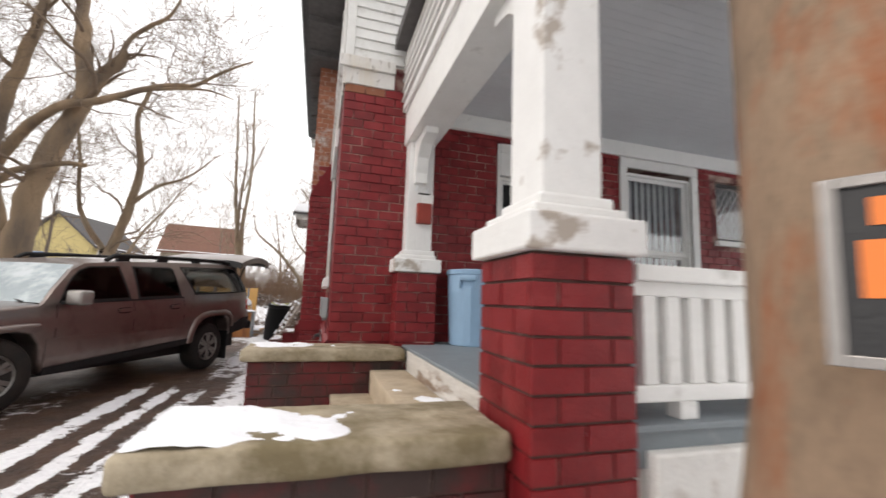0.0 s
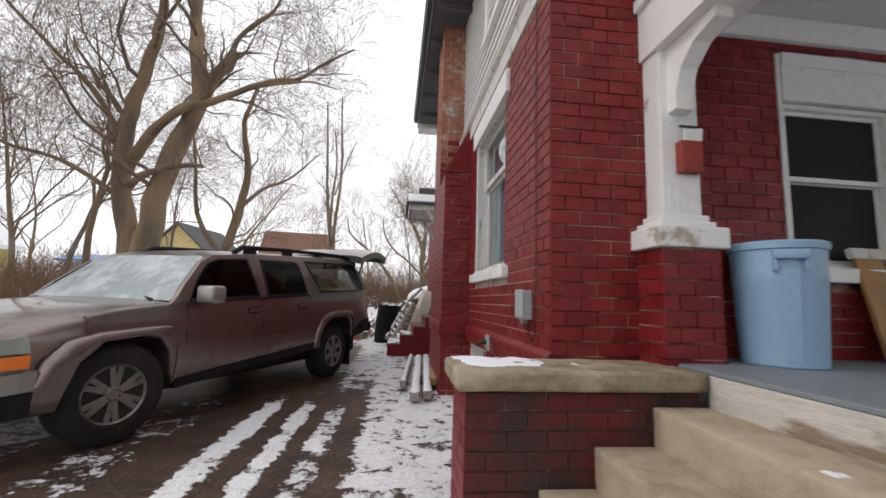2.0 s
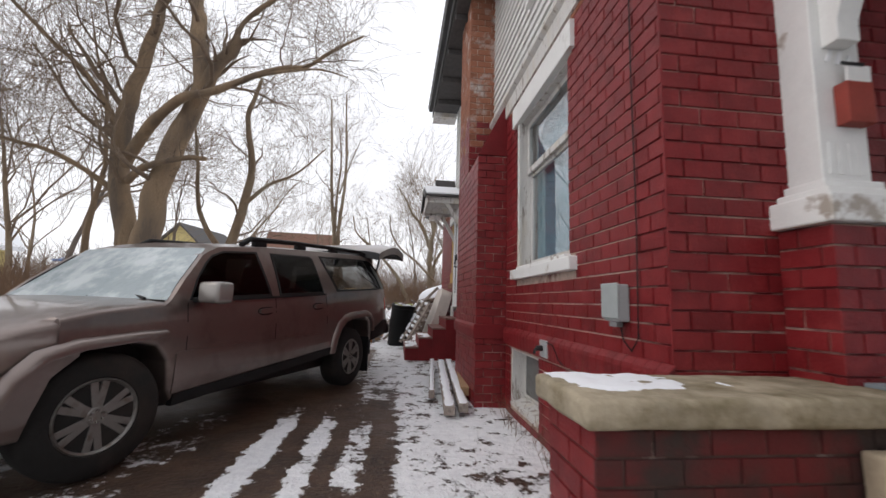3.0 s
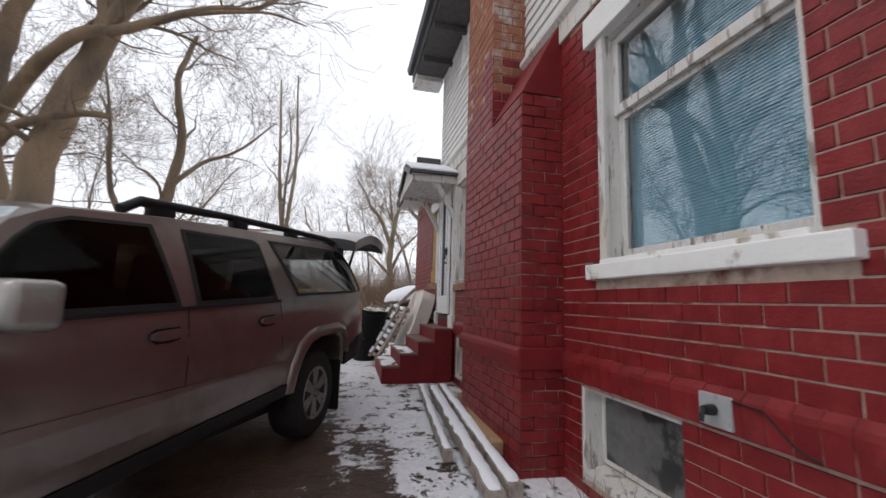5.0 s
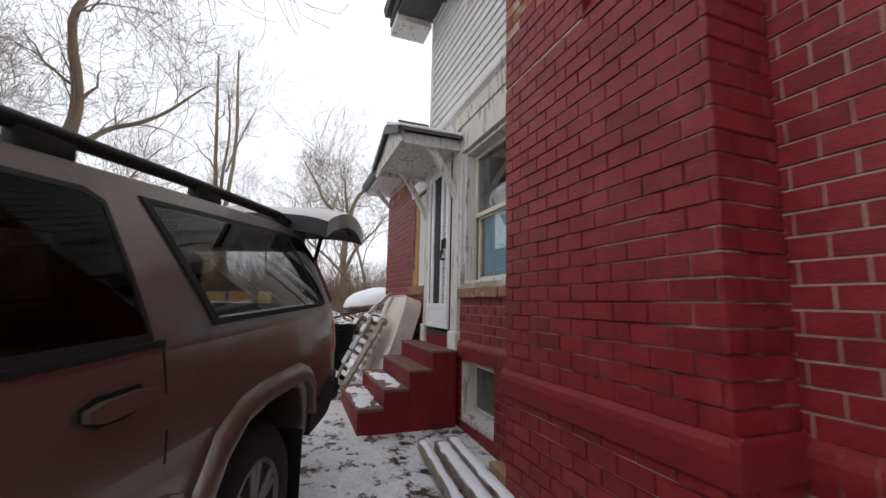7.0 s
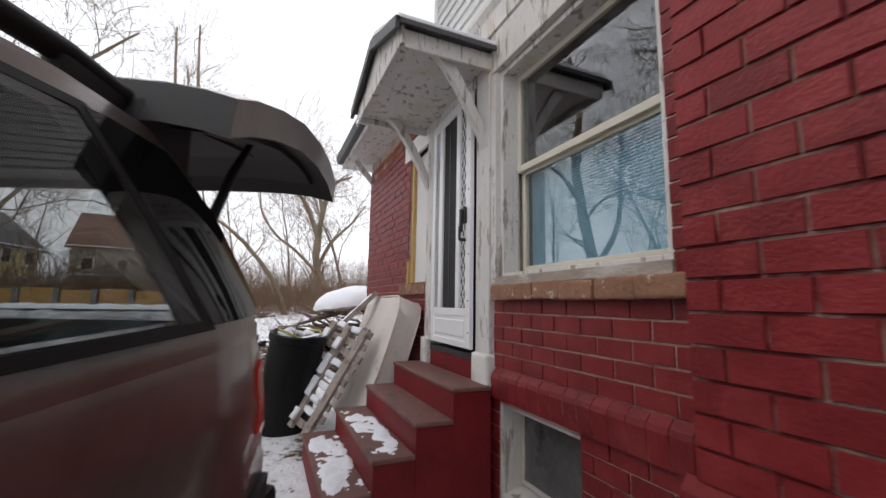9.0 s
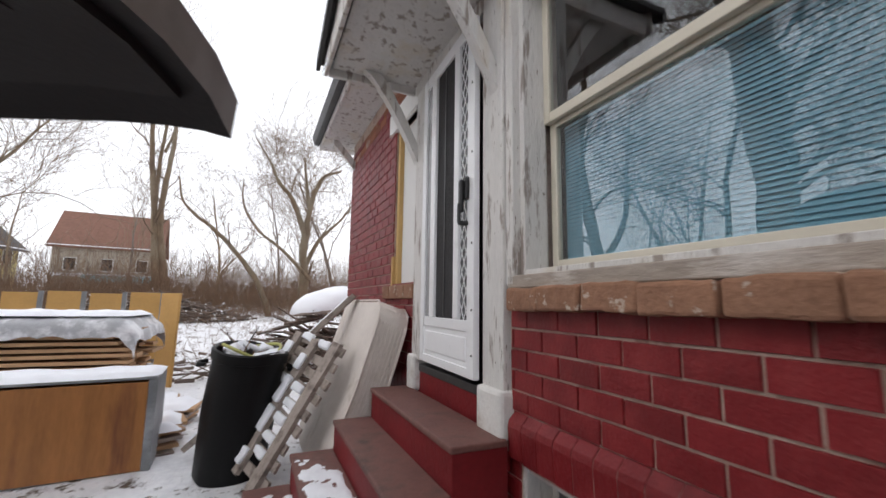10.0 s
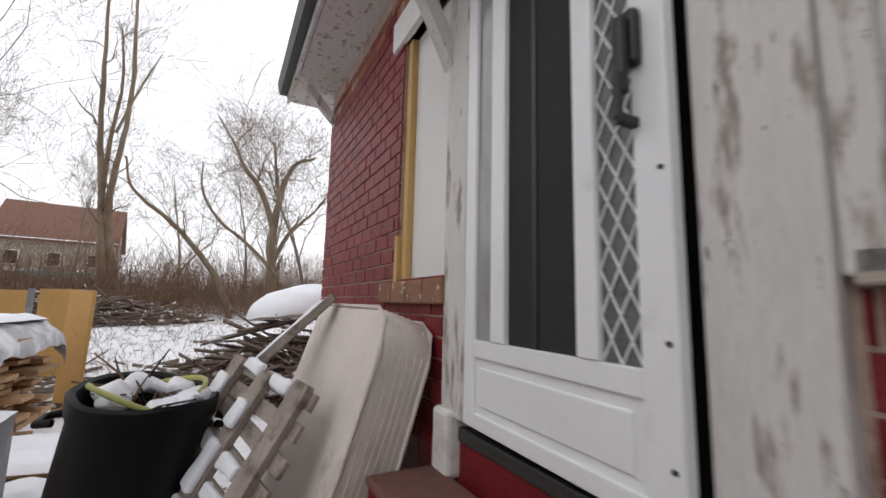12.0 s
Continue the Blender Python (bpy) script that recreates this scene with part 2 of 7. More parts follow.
def ground_material():
    """Brown mud and dead grass under thin snow that lies thick by the house and the yard, thin on the wheel tracks."""
    m = bpy.data.materials.new("muddy_snowy_ground")
    m.use_nodes = True
    n, l = m.node_tree.nodes, m.node_tree.links
    b = n["Principled BSDF"]
    geo = n.new("ShaderNodeNewGeometry")
    sep = n.new("ShaderNodeSeparateXYZ")
    l.new(geo.outputs["Position"], sep.inputs[0])

    def tex(scale, detail=8, rough=0.6, stretch=None):
        t = n.new("ShaderNodeTexNoise")
        t.inputs["Scale"].default_value, t.inputs["Detail"].default_value, t.inputs["Roughness"].default_value = scale, detail, rough
        if stretch:
            mp = n.new("ShaderNodeMapping")
            mp.inputs["Scale"].default_value = stretch
            l.new(geo.outputs["Position"], mp.inputs[0])
            l.new(mp.outputs[0], t.inputs["Vector"])
        else:
            l.new(geo.outputs["Position"], t.inputs["Vector"])
        return t.outputs[0]

    def op(kind, a, c=None, d=None):
        x = n.new("ShaderNodeMath")
        x.operation = kind
        for i, v in enumerate((a, c, d)):
            if v is None:
                continue
            if isinstance(v, (int, float)):
                x.inputs[i].default_value = v
            else:
                l.new(v, x.inputs[i])
        return x.outputs[0]

    def rng(v, a, c, lo=0.0, hi=1.0):
        r = n.new("ShaderNodeMapRange")
        for k, q in (("From Min", a), ("From Max", c), ("To Min", lo), ("To Max", hi)):
            r.inputs[k].default_value = q
        l.new(v, r.inputs["Value"])
        return r.outputs[0]

    def mix(f, a, c):
        x = n.new("ShaderNodeMix")
        x.data_type = "RGBA"
        l.new(f, x.inputs[0])
        for i, v in ((6, a), (7, c)):
            if isinstance(v, tuple):
                x.inputs[i].default_value = (*v, 1)
            else:
                l.new(v, x.inputs[i])
        return x.outputs[2]

    X, Y = sep.outputs[0], sep.outputs[1]
    wob = op("ADD", op("MULTIPLY", op("SUBTRACT", tex(2.6, 6), 0.5), 0.16), op("MULTIPLY", op("SUBTRACT", tex(11.0, 6, 0.7), 0.5), 0.16))
    xw = op("ADD", X, wob)
    # how willingly snow lies: strips left between the wheel tracks, the bank by the house, the back yard
    cover = rng(xw, -1.24, -1.06, 0.0, 0.30)
    for centre, half, amount in ((-2.12, 0.17, 0.34), (-1.74, 0.13, 0.33), (-1.41, 0.15, 0.27), (-2.9, 0.4, 0.19), (-3.9, 0.6, 0.25)):
        d = op("ABSOLUTE", op("SUBTRACT", xw, centre))
        cover = op("MAXIMUM", cover, op("MULTIPLY", rng(d, half, half * 0.45, 0.0, amount), rng(Y, 7.6, 6.2)))
    cover = op("MAXIMUM", cover, op("MULTIPLY", rng(Y, 6.4, 8.2, 0.0, 0.285), rng(xw, -1.75, -1.5)))
    cover = op("MAXIMUM", cover, rng(Y, 10.0, 12.6, 0.0, 0.335))
    cover = op("MAXIMUM", cover, op("MULTIPLY", rng(X, -4.8, -6.0, 0.0, 0.25), 1.0))
    cover = op("MAXIMUM", cover, rng(Y, 4.8, 3.2, 0.0, 0.17))
    far = rng(Y, 17.0, 26.0, 0.0, 0.05)
    cover = op("SUBTRACT", cover, far)
    patch = op("ADD", op("ADD", op("MULTIPLY", tex(5.0, 10, 0.72), 0.75), op("MULTIPLY", tex(15.0, 8, 0.75), 0.48)), op("MULTIPLY", tex(1.1, 4), 0.35))
    snow = rng(op("ADD", patch, cover), 1.005, 1.045)
    # soil
    soil = mix(rng(tex(3.0, 8), 0.35, 0.65), (0.030, 0.016, 0.011), (0.085, 0.045, 0.029))
    soil = mix(rng(tex(22.0, 6, 0.7), 0.5, 0.72), soil, (0.13, 0.085, 0.05))
    wet = rng(tex(0.9, 3), 0.45, 0.6)
    soil = mix(op("MULTIPLY", rng(Y, 9.0, 15.0), 0.8), soil, (0.19, 0.14, 0.10))
    white = mix(rng(tex(14.0, 6), 0.35, 0.6), (0.80, 0.81, 0.84), (0.9, 0.91, 0.93))
    l.new(mix(snow, soil, white), b.inputs["Base Color"])
    l.new(rng(op("ADD", op("MULTIPLY", wet, -0.42), snow), -0.42, 1.0, 0.38, 0.85), b.inputs["Roughness"])
    bp = n.new("ShaderNodeBump")
    bp.inputs["Strength"].default_value, bp.inputs["Distance"].default_value = 0.8, 0.03
    l.new(op("ADD", op("MULTIPLY", snow, 0.6), op("ADD", tex(30.0, 6), op("MULTIPLY", tex(6.0, 4), 1.2))), bp.inputs["Height"])
    l.new(bp.outputs[0], b.inputs["Normal"])
    return m


GROUND = ground_material()


def build_ground():
    xs = [-900, -300, -120, -60, -30, -18, -12] + [-9 + 0.12 * i for i in range(84)] + [2, 4, 8, 15, 40, 120, 300, 900]
    ys = [-900, -300, -100, -40, -15, -6] + [-3 + 0.15 * i for i in range(160)] + [23, 27, 32, 40, 60, 120, 300, 900]
    bm = bmesh.new()
    grid = [[bm.verts.new((x, y, ground_height(x, y))) for x in xs] for y in ys]
    for a, c in zip(grid, grid[1:]):
        for i in range(len(xs) - 1):
            bm.faces.new((a[i], a[i + 1], c[i + 1], c[i]))
    return structure("ground", bm, GROUND, "muddy driveway and yard under thin patchy snow", "ground", smooth=180)


build_ground()


# ---------------------------------------------------------------- house: walls
def wall_west():
    bm = bmesh.new()
    for a, c, z0, z1 in pierced(FY + 0.26, NY, -0.3, BRICK_TOP + 0.2, WEST_HOLES):
        box_to(bm, WX, WX + 0.26, a, c, z0, z1)
    return structure("wall_west", bm, MORTAR, "red painted brick side wall of the house", "wall")


def wall_south():
    bm = bmesh.new()
    for a, c, z0, z1 in pierced(WX, 8.0, -0.3, BRICK_TOP + 0.2, SOUTH_HOLES):
        box_to(bm, a, c, FY, FY + 0.259, z0, z1)
    return structure("wall_south", bm, JOINT_RED, "red painted brick front wall under the porch", "wall")


WALL_W, WALL_S = wall_west(), wall_south()
structure("wall_north", box(WX + 0.262, 8.0, NY - 0.25, NY - 0.01, -0.3, 3.7), RED_PLAIN, "back wall of the house", "wall")
structure("wall_east", box(8.0, 8.25, FY, NY, -0.3, 3.7), RED_PLAIN, "far side wall of the house", "wall")
structure("floor_inside", box(WX + 0.262, 7.99, FY + 0.262, NY - 0.26, 0.7, 0.86), DARK, "near-black floor inside the house, shade in its colour", "floor")
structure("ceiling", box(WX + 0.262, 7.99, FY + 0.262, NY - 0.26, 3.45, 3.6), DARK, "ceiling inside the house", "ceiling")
structure("wall_inside", joined(box(3.0, 3.1, FY + 0.3, 8.6, 0.87, 3.44), box(1.7, 1.8, 8.7, NY - 0.3, 0.87, 3.44), box(0.5, 3.0, 8.55, 8.65, 0.87, 3.44)), DARK, "near-black inner walls of the house, shade in their colour", "wall")
structure("wall_basement", box(1.0, 1.1, FY + 0.3, NY - 0.3, -0.2, 0.69), DARK, "near-black basement wall, shade in its colour", "wall")


def upper_storey():
    """Lapped boards over a core, one board a piece."""
    core = structure("wall_upper", box(WX + 0.01, 8.0, FY + 0.01, 11.36, 3.70, 6.05), SIDING, "white lapped siding of the upper storey with flaking paint", "wall")
    step = 0.115
    west = prism([(0.0, 0.0), (0.034, 0.004), (0.012, step + 0.012), (0.0, step + 0.012)], 11.39 - FY, "y", 0.0)
    me_w = bpy.data.meshes.new("siding_board")
    west.transform(Matrix.Diagonal((-1, 1, 1, 1)))
    bmesh.ops.recalc_face_normals(west, faces=west.faces[:])
    west.to_mesh(me_w)
    me_w.materials.append(SIDING)
    south = prism([(0.0, 0.0), (-0.034, 0.004), (-0.012, step + 0.012), (0.0, step + 0.012)], 7.9, "x", 0.0)
    me_s = bpy.data.meshes.new("siding_board")
    south.to_mesh(me_s)
    me_s.materials.append(SIDING)
    for k in range(20):
        o = new("siding_board", me_w)
        o.location, o.parent = (WX + 0.01, FY - 0.02, 3.72 + k * step), core
        o = new("siding_board", me_s)
        o.location, o.parent = (WX - 0.02, FY + 0.01, 3.72 + k * step), core
    part("corner_board", box(WX - 0.03, WX + 0.06, FY - 0.04, FY + 0.05, 3.7, 6.05, 0.004), SIDING, core)
    part("corner_board", box(WX - 0.03, WX + 0.06, 11.34, 11.42, 3.7, 6.05, 0.004), SIDING, core)
    # sloping skirt and fascia between brick and siding
    part("skirt_board", prism([(WX + 0.0, 3.42), (WX - 0.03, 3.42), (WX - 0.035, 3.58), (WX - 0.075, 3.62), (WX - 0.075, 3.66), (WX - 0.02, 3.73), (WX, 3.73)], 11.40 - FY + 0.04, "y", FY - 0.04), PEEL, core, "weathered skirt board with peeling white paint")
    part("skirt_board", joined(box(WX - 0.03, 0.62, FY - 0.03, FY + 0.0, 3.44, 3.6, 0.004), box(WX - 0.07, 0.62, FY - 0.07, FY, 3.6, 3.72, 0.006)), PEEL, core)
    return core


upper_storey()


def roofs():
    slab = prism([(-0.42, 5.72), (-0.42, 5.90), (4.1, 8.8), (8.6, 5.9), (8.6, 5.72), (4.1, 8.55)], 11.86 - FY + 1.0, "y", FY - 1.0)
    r = structure("roof", slab, ROOF, "dark shingled main roof with deep eaves", "roof")
    # eave shade is put into the dark colours of fascia, soffit and rafter tails
    part("fascia", box(-0.45, -0.421, FY - 1.02, 11.88, 5.66, 5.92, 0.004), DARKMETAL, r, "weathered fascia board, darkened for the eave's shade")
    part("soffit", box(-0.42, WX, FY - 1.0, 11.48, 5.60, 5.64), ROOF, r)
    part("soffit_return", box(-0.43, WX - 0.03, 11.45, 11.87, 5.50, 5.64, 0.006), PEEL, r, "white boxed eave end")
    part("gutter", prism([(-0.455, 5.80), (-0.53, 5.80), (-0.56, 5.91), (-0.548, 5.91), (-0.52, 5.815), (-0.455, 5.815)], 12.9 - FY, "y", FY - 1.02), DARKMETAL, r)
    for k in range(9):
        part("rafter_tail", box(-0.41, WX, FY - 0.6 + k * 0.92, FY - 0.53 + k * 0.92, 5.5, 5.6, 0.004), ROOF, r)
    rear = prism([(-0.25, 3.60), (-0.27, 3.72), (4.1, 5.2), (8.5, 3.72), (8.4, 3.60)], 14.38 - 11.42, "y", 11.42)
    b = structure("roof_rear", rear, ROOF, "snowy low roof over the back of the house", "roof")
    part("fascia", box(-0.285, -0.255, 11.42, 14.4, 3.555, 3.75, 0.004), PEEL, b, "peeling white fascia board")
    part("soffit", box(-0.25, WX + 0.2, 11.43, 14.37, 3.565, 3.598), PEEL, b, "peeling white soffit")
    part("snow", prism([(-0.29, 3.755), (-0.27, 3.80), (1.5, 4.36), (1.5, 4.30)], 2.9, "y", 11.45), SNOWMAT, b)
    part("verge_board", box(-0.36, WX - 0.04, 11.43, 11.46, 3.79, 3.95, 0.006), ROOF, b, "dark weathered verge board")
    part("eave_bracket", prism([(WX, 3.2), (-0.16, 3.5), (-0.16, 3.565), (-0.1, 3.565), (WX, 3.3)], 0.07, "y", 13.9, 0.004), PEEL, b)
    part("eave_gutter", prism([(-0.288, 3.63), (-0.36, 3.63), (-0.39, 3.74), (-0.38, 3.74), (-0.35, 3.645), (-0.288, 3.645)], 2.98, "y", 11.42), DARKMETAL, b)


ROOF = material("old_shingles", (0.09, 0.085, 0.085), rough=0.9, var=0.3, scale=10, bump=0.5)
DARKMETAL = material("dark_gutter_metal", (0.06, 0.06, 0.06), rough=0.5, metal=0.4, var=0.3)
roofs()


CHIM_N = 8.55


def chimney():
    c = thing("chimney", "broad red painted brick chimney with a bare narrower stack above", "chimney", kind="structure")
    part("base", box(-0.215, WX, 6.99, CHIM_N, -0.3, 2.95), JOINT_RED, c)
    part("stack", box(-0.215, WX, 7.69, CHIM_N, 2.95, 7.6), MORTAR, c)
    part("shoulder", prism([(-0.228, 2.95), (WX - 0.02, 3.62), (WX, 3.62), (WX, 2.95)], 0.72, "y", 6.972, 0.006), RED_PLAIN, c, "sloping shoulder of red painted mortar")
    band = prism([(0.008, 0.0), (-0.03, 0.0), (-0.034, 0.10), (-0.026, 0.135), (0.008, 0.175)], CHIM_N - 6.915, "y", 6.955, 0.003)
    part("water_table", moved(band, pose(-0.22, 0, 0.762)), RED_PLAIN, c)
    part("water_table", box(-0.249, WX, 6.952, 6.992, 0.762, 0.928, 0.012), RED_PLAIN, c)
    return c


CHIMNEY = chimney()


def water_table():
    for y0, y1, lift in ((FY - 0.02, 6.96, -0.032), (CHIM_N + 0.03, 10.2, 0.038), (11.46, NY, 0.038)):
        ob = structure("trim", prism([(0, 0.755), (-0.0325, 0.755), (-0.0395, 0.88), (-0.0335, 0.903), (0, 0.936)], y1 - y0, "y", y0, 0.003), JOINT_RED, "red painted sloping brick band above the foundation", "trim")
        ob.location.x, ob.location.z = WX - 0.004, lift
        count = int((y1 - y0) / 0.0965)
        pitch = (y1 - y0) / count
        me = mesh_ob("brick", prism([(-0.001, 0.752), (-0.0345, 0.752), (-0.0425, 0.88), (-0.0365, 0.906), (-0.001, 0.942)], pitch - 0.0035, "y", 0.0, 0.002), RED)
        shared = me.data
        for k in range(count):
            o = me if k == 0 else new("brick", shared)
            o.parent = ob
            o.matrix_basis = pose(0.0016 * math.sin(k * 5.7), y0 + k * pitch + 0.002, 0.002 * math.sin(k * 3.1))


water_table()


# ---------------------------------------------------------------- windows and doors
def glass(name, tint=(0.9, 0.95, 0.97), rough=0.0, ior=1.85):
    m = bpy.data.materials.new(name)
    m.use_nodes = True
    b = m.node_tree.nodes["Principled BSDF"]
    b.inputs["Base Color"].default_value = (*tint, 1)
    b.inputs["Transmission Weight"].default_value = 1.0
    b.inputs["Roughness"].default_value = rough
    b.inputs["IOR"].default_value = ior
    return m


GLASS = glass("window_glass")
BLIND = material("pale_blue_blind", (0.21, 0.44, 0.56), rough=0.6, var=0.06, scale=3, bump=0)
VINYL = material("almond_vinyl", (0.62, 0.58, 0.48), rough=0.4, var=0.04, scale=5, stain=(0.5, 0.45, 0.36), stain_at=0.68, bump=0)
BAREBRICK_SILL = material("bare_brown_brick", (0.27, 0.14, 0.085), rough=0.9, var=0.3, scale=5, stain=(0.55, 0.46, 0.38), stain_at=0.62, stain_scale=14, stain_soft=0.03, bump=1.0, bump_scale=30)


def pane(w, h, x, y, z, parent, mat=None):
    ob = part("pane", box(x, x + w, y, y + 0.005, z, z + h), mat or GLASS, parent)
    ob.visible_shadow = False
    return ob


def sash(w, h, x, y, z, rail, parent, mat, glazing=None):
    bm = joined(box(x, x + rail, y, y + 0.035, z, z + h, 0.004), box(x + w - rail, x + w, y, y + 0.035, z, z + h, 0.004),
                box(x + rail, x + w - rail, y + 0.001, y + 0.034, z, z + rail * 1.2, 0.004), box(x + rail, x + w - rail, y + 0.001, y + 0.034, z + h - rail, z + h, 0.004))
    s = part("sash", bm, mat, parent)
    pane(w - 2 * rail, h - 2.2 * rail, x + rail, y + 0.015, z + 1.2 * rail, s, glazing)
    return s


def blind(w, z0, z1, x, y, parent, mat):
    """Horizontal slats, hung one above another in one pleated run."""
    bm = bmesh.new()
    k = int((z1 - z0) / 0.0185)
    for i in range(k):
        z = z0 + (z1 - z0) * i / k
        v = [bm.verts.new(p) for p in ((x, y, z), (x + w, y, z), (x + w, y + 0.007, z + 0.0195), (x, y + 0.007, z + 0.0195))]
        bm.faces.new(v)
    b = part("blind", bm, mat, parent, "pale blue slatted blind behind the glass")
    return b


def sash_window(name, label, m, w, h, split, casing_mat, sash_mat, rail=0.05, blinds=(), inset=0.05, glazing=None):
    t = tagged(new(name), label, "window", kind="structure")
    t.matrix_basis = m
    part("window_frame", joined(box(0, 0.035, 0.012, 0.14, 0, h, 0.003), box(w - 0.035, w, 0.012, 0.14, 0, h, 0.003), box(0.035, w - 0.035, 0.014, 0.14, h - 0.035, h, 0.003), box(0.035, w - 0.035, 0.014, 0.14, 0, 0.03, 0.003)), casing_mat, t)
    sash(w - 0.072, h - 0.036 - split, 0.036, inset, split, rail, t, sash_mat, glazing)
    sash(w - 0.072, split + 0.02 - 0.031, 0.036, inset + 0.037, 0.031, rail, t, sash_mat, glazing)
    for z0, z1 in blinds:
        blind(w - 0.14, z0, z1, 0.07, inset + 0.10, t, BLIND)
    return t


def worn(bm, seed, k=1.0):
    """Chipped, uneven brick edges."""
    bmesh.ops.subdivide_edges(bm, edges=[e for e in bm.edges if e.calc_length() > 0.09], cuts=5, use_grid_fill=True)
    for v in bm.verts:
        q = Vector((v.co.x * 22 + seed * 5, v.co.y * 22, v.co.z * 22))
        v.co += k * 0.007 * noise.noise_vector(q) + k * 0.006 * noise.noise_vector(q * 0.3)
    return bm


# side window by the porch
w1 = sash_window("window_1", "tall sash window with flaking white frame and blue blinds", WEST(6.455, 1.52), 1.29, 1.62, 1.02, PEEL, PEEL, 0.055, ((0.05, 1.56),), 0.07)
part("window_casing", box(-0.02, 0.05, -0.022, 0.012, 0.0, 1.60, 0.004), PEEL, w1)
part("window_head", box(-0.14, 1.43, -0.05, 0.03, 1.60, 1.83, 0.008), WHITE, w1)
part("window_sill", joined(worn(box(-0.12, 1.42, -0.072, 0.05, -0.10, 0.0, 0.008), 3, 0.4), box(0.0, 1.27, -0.04, 0.1, 0.0, 0.03, 0.004)), CHIPPED, w1)


# window beside the side door
w2 = sash_window("window_2", "sash window with almond frame and half drawn blue blind", WEST(10.17, 1.58), 1.32, 1.50, 0.745, PEEL, VINYL, 0.04, ((0.03, 0.74),), 0.13)
part("window_head", box(-0.07, 1.36, -0.03, 0.05, 1.51, 1.81, 0.006), PEEL, w2, "peeling white head board")
part("window_casing", joined(box(-0.062, 0.0, -0.03, 0.02, -0.04, 1.5, 0.006), box(-0.04, 0.012, 0.02, 0.165, -0.02, 1.49, 0.004)), PEEL, w2, "wide peeling white side boards")
part("inner_sill", box(-0.05, 1.33, -0.03, 0.165, -0.055, 0.004, 0.006), material("weathered_sill_wood", (0.36, 0.31, 0.265), rough=0.9, var=0.3, scale=8, stain=(0.6, 0.57, 0.53), stain_at=0.6, stain_scale=9, bump=0.6, stretch=(1, 0.25, 1)), w2, "weathered grey inner sill")
for k in range(6):
    a = -0.01 + k * 0.239
    part("sill_brick", moved(worn(box(0, 0.233, -0.07 - 0.008 * (k % 2), 0.1, -0.155, -0.057, 0.012), k), pose(a, 0, 0.003 * (k % 3), 0, 0, 0.5 * ((k * 7) % 3 - 1))), BAREBRICK_SILL, w2)
# boarded window
w3 = tagged(new("window_3"), "window opening boarded up with a white sheet and raw lumber", "window", kind="structure")
w3.matrix_basis = WEST(12.1, 1.60)
LUMBER = material("yellow_lumber", (0.55, 0.36, 0.14), rough=0.7, var=0.15, scale=4, stretch=(6, 6, 0.6), bump=0.1)
BOARD = material("white_board", (0.74, 0.74, 0.72), rough=0.55, var=0.04, scale=3, stain=(0.6, 0.6, 0.58), stain_at=0.66, bump=0.05)
part("panel", box(0.075, 0.6, 0.05, 0.065, 0.0, 1.42, 0.002), BOARD, w3, "plain white board")
part("stud", box(0.015, 0.072, 0.012, 0.06, 0.0, 1.42, 0.003), LUMBER, w3, "yellow lumber stud")
part("offcut", box(-0.03, 0.012, -0.015, 0.03, 0.0, 0.26, 0.003), LUMBER, w3)
part("window_head", box(-0.14, 0.62, -0.035, 0.05, 1.42, 1.62, 0.006), WHITE, w3)
for k in range(4):
    part("sill_brick", box(-0.17 + k * 0.2, 0.023 + k * 0.2, -0.05, 0.1, -0.115, -0.002, 0.01), BAREBRICK_SILL, w3)


def basement_window(name, y, z, w, h):
    t = tagged(new(name), "low basement window with a worn white frame and dark glass", "window", kind="structure")
    t.matrix_basis = WEST(y, z)
    part("window_frame", joined(worn(box(0, 0.03, 0.004, 0.2, 0, h, 0.004), 1, 0.5), box(w - 0.012, w, 0.03, 0.2, 0, h, 0.003), box(0.03, w - 0.012, 0.012, 0.2, h - 0.022, h, 0.004)), PEEL, t)
    part("window_sill", worn(prism([(-0.012, 0.0), (-0.012, 0.035), (0.2, 0.085), (0.2, 0.0)], w - 0.062, "x", 0.031), 2, 0.5), PEEL, t, "sloping sill with flaking grey paint")
    part("sash", joined(box(0.03, 0.06, 0.14, 0.165, 0.088, h - 0.022), box(w - 0.06, w - 0.03, 0.14, 0.165, 0.088, h - 0.022), box(0.06, w - 0.06, 0.14, 0.165, 0.088, 0.115), box(0.06, w - 0.06, 0.14, 0.165, h - 0.05, h - 0.022)), PEEL, t)
    pane(w - 0.12, h - 0.165, 0.06, 0.15, 0.115, t, DUSTY)


basement_window("window_4", 6.755, 0.10, 0.905, 0.59)
basement_window("window_5", 10.16, 0.17, 0.76, 0.59)
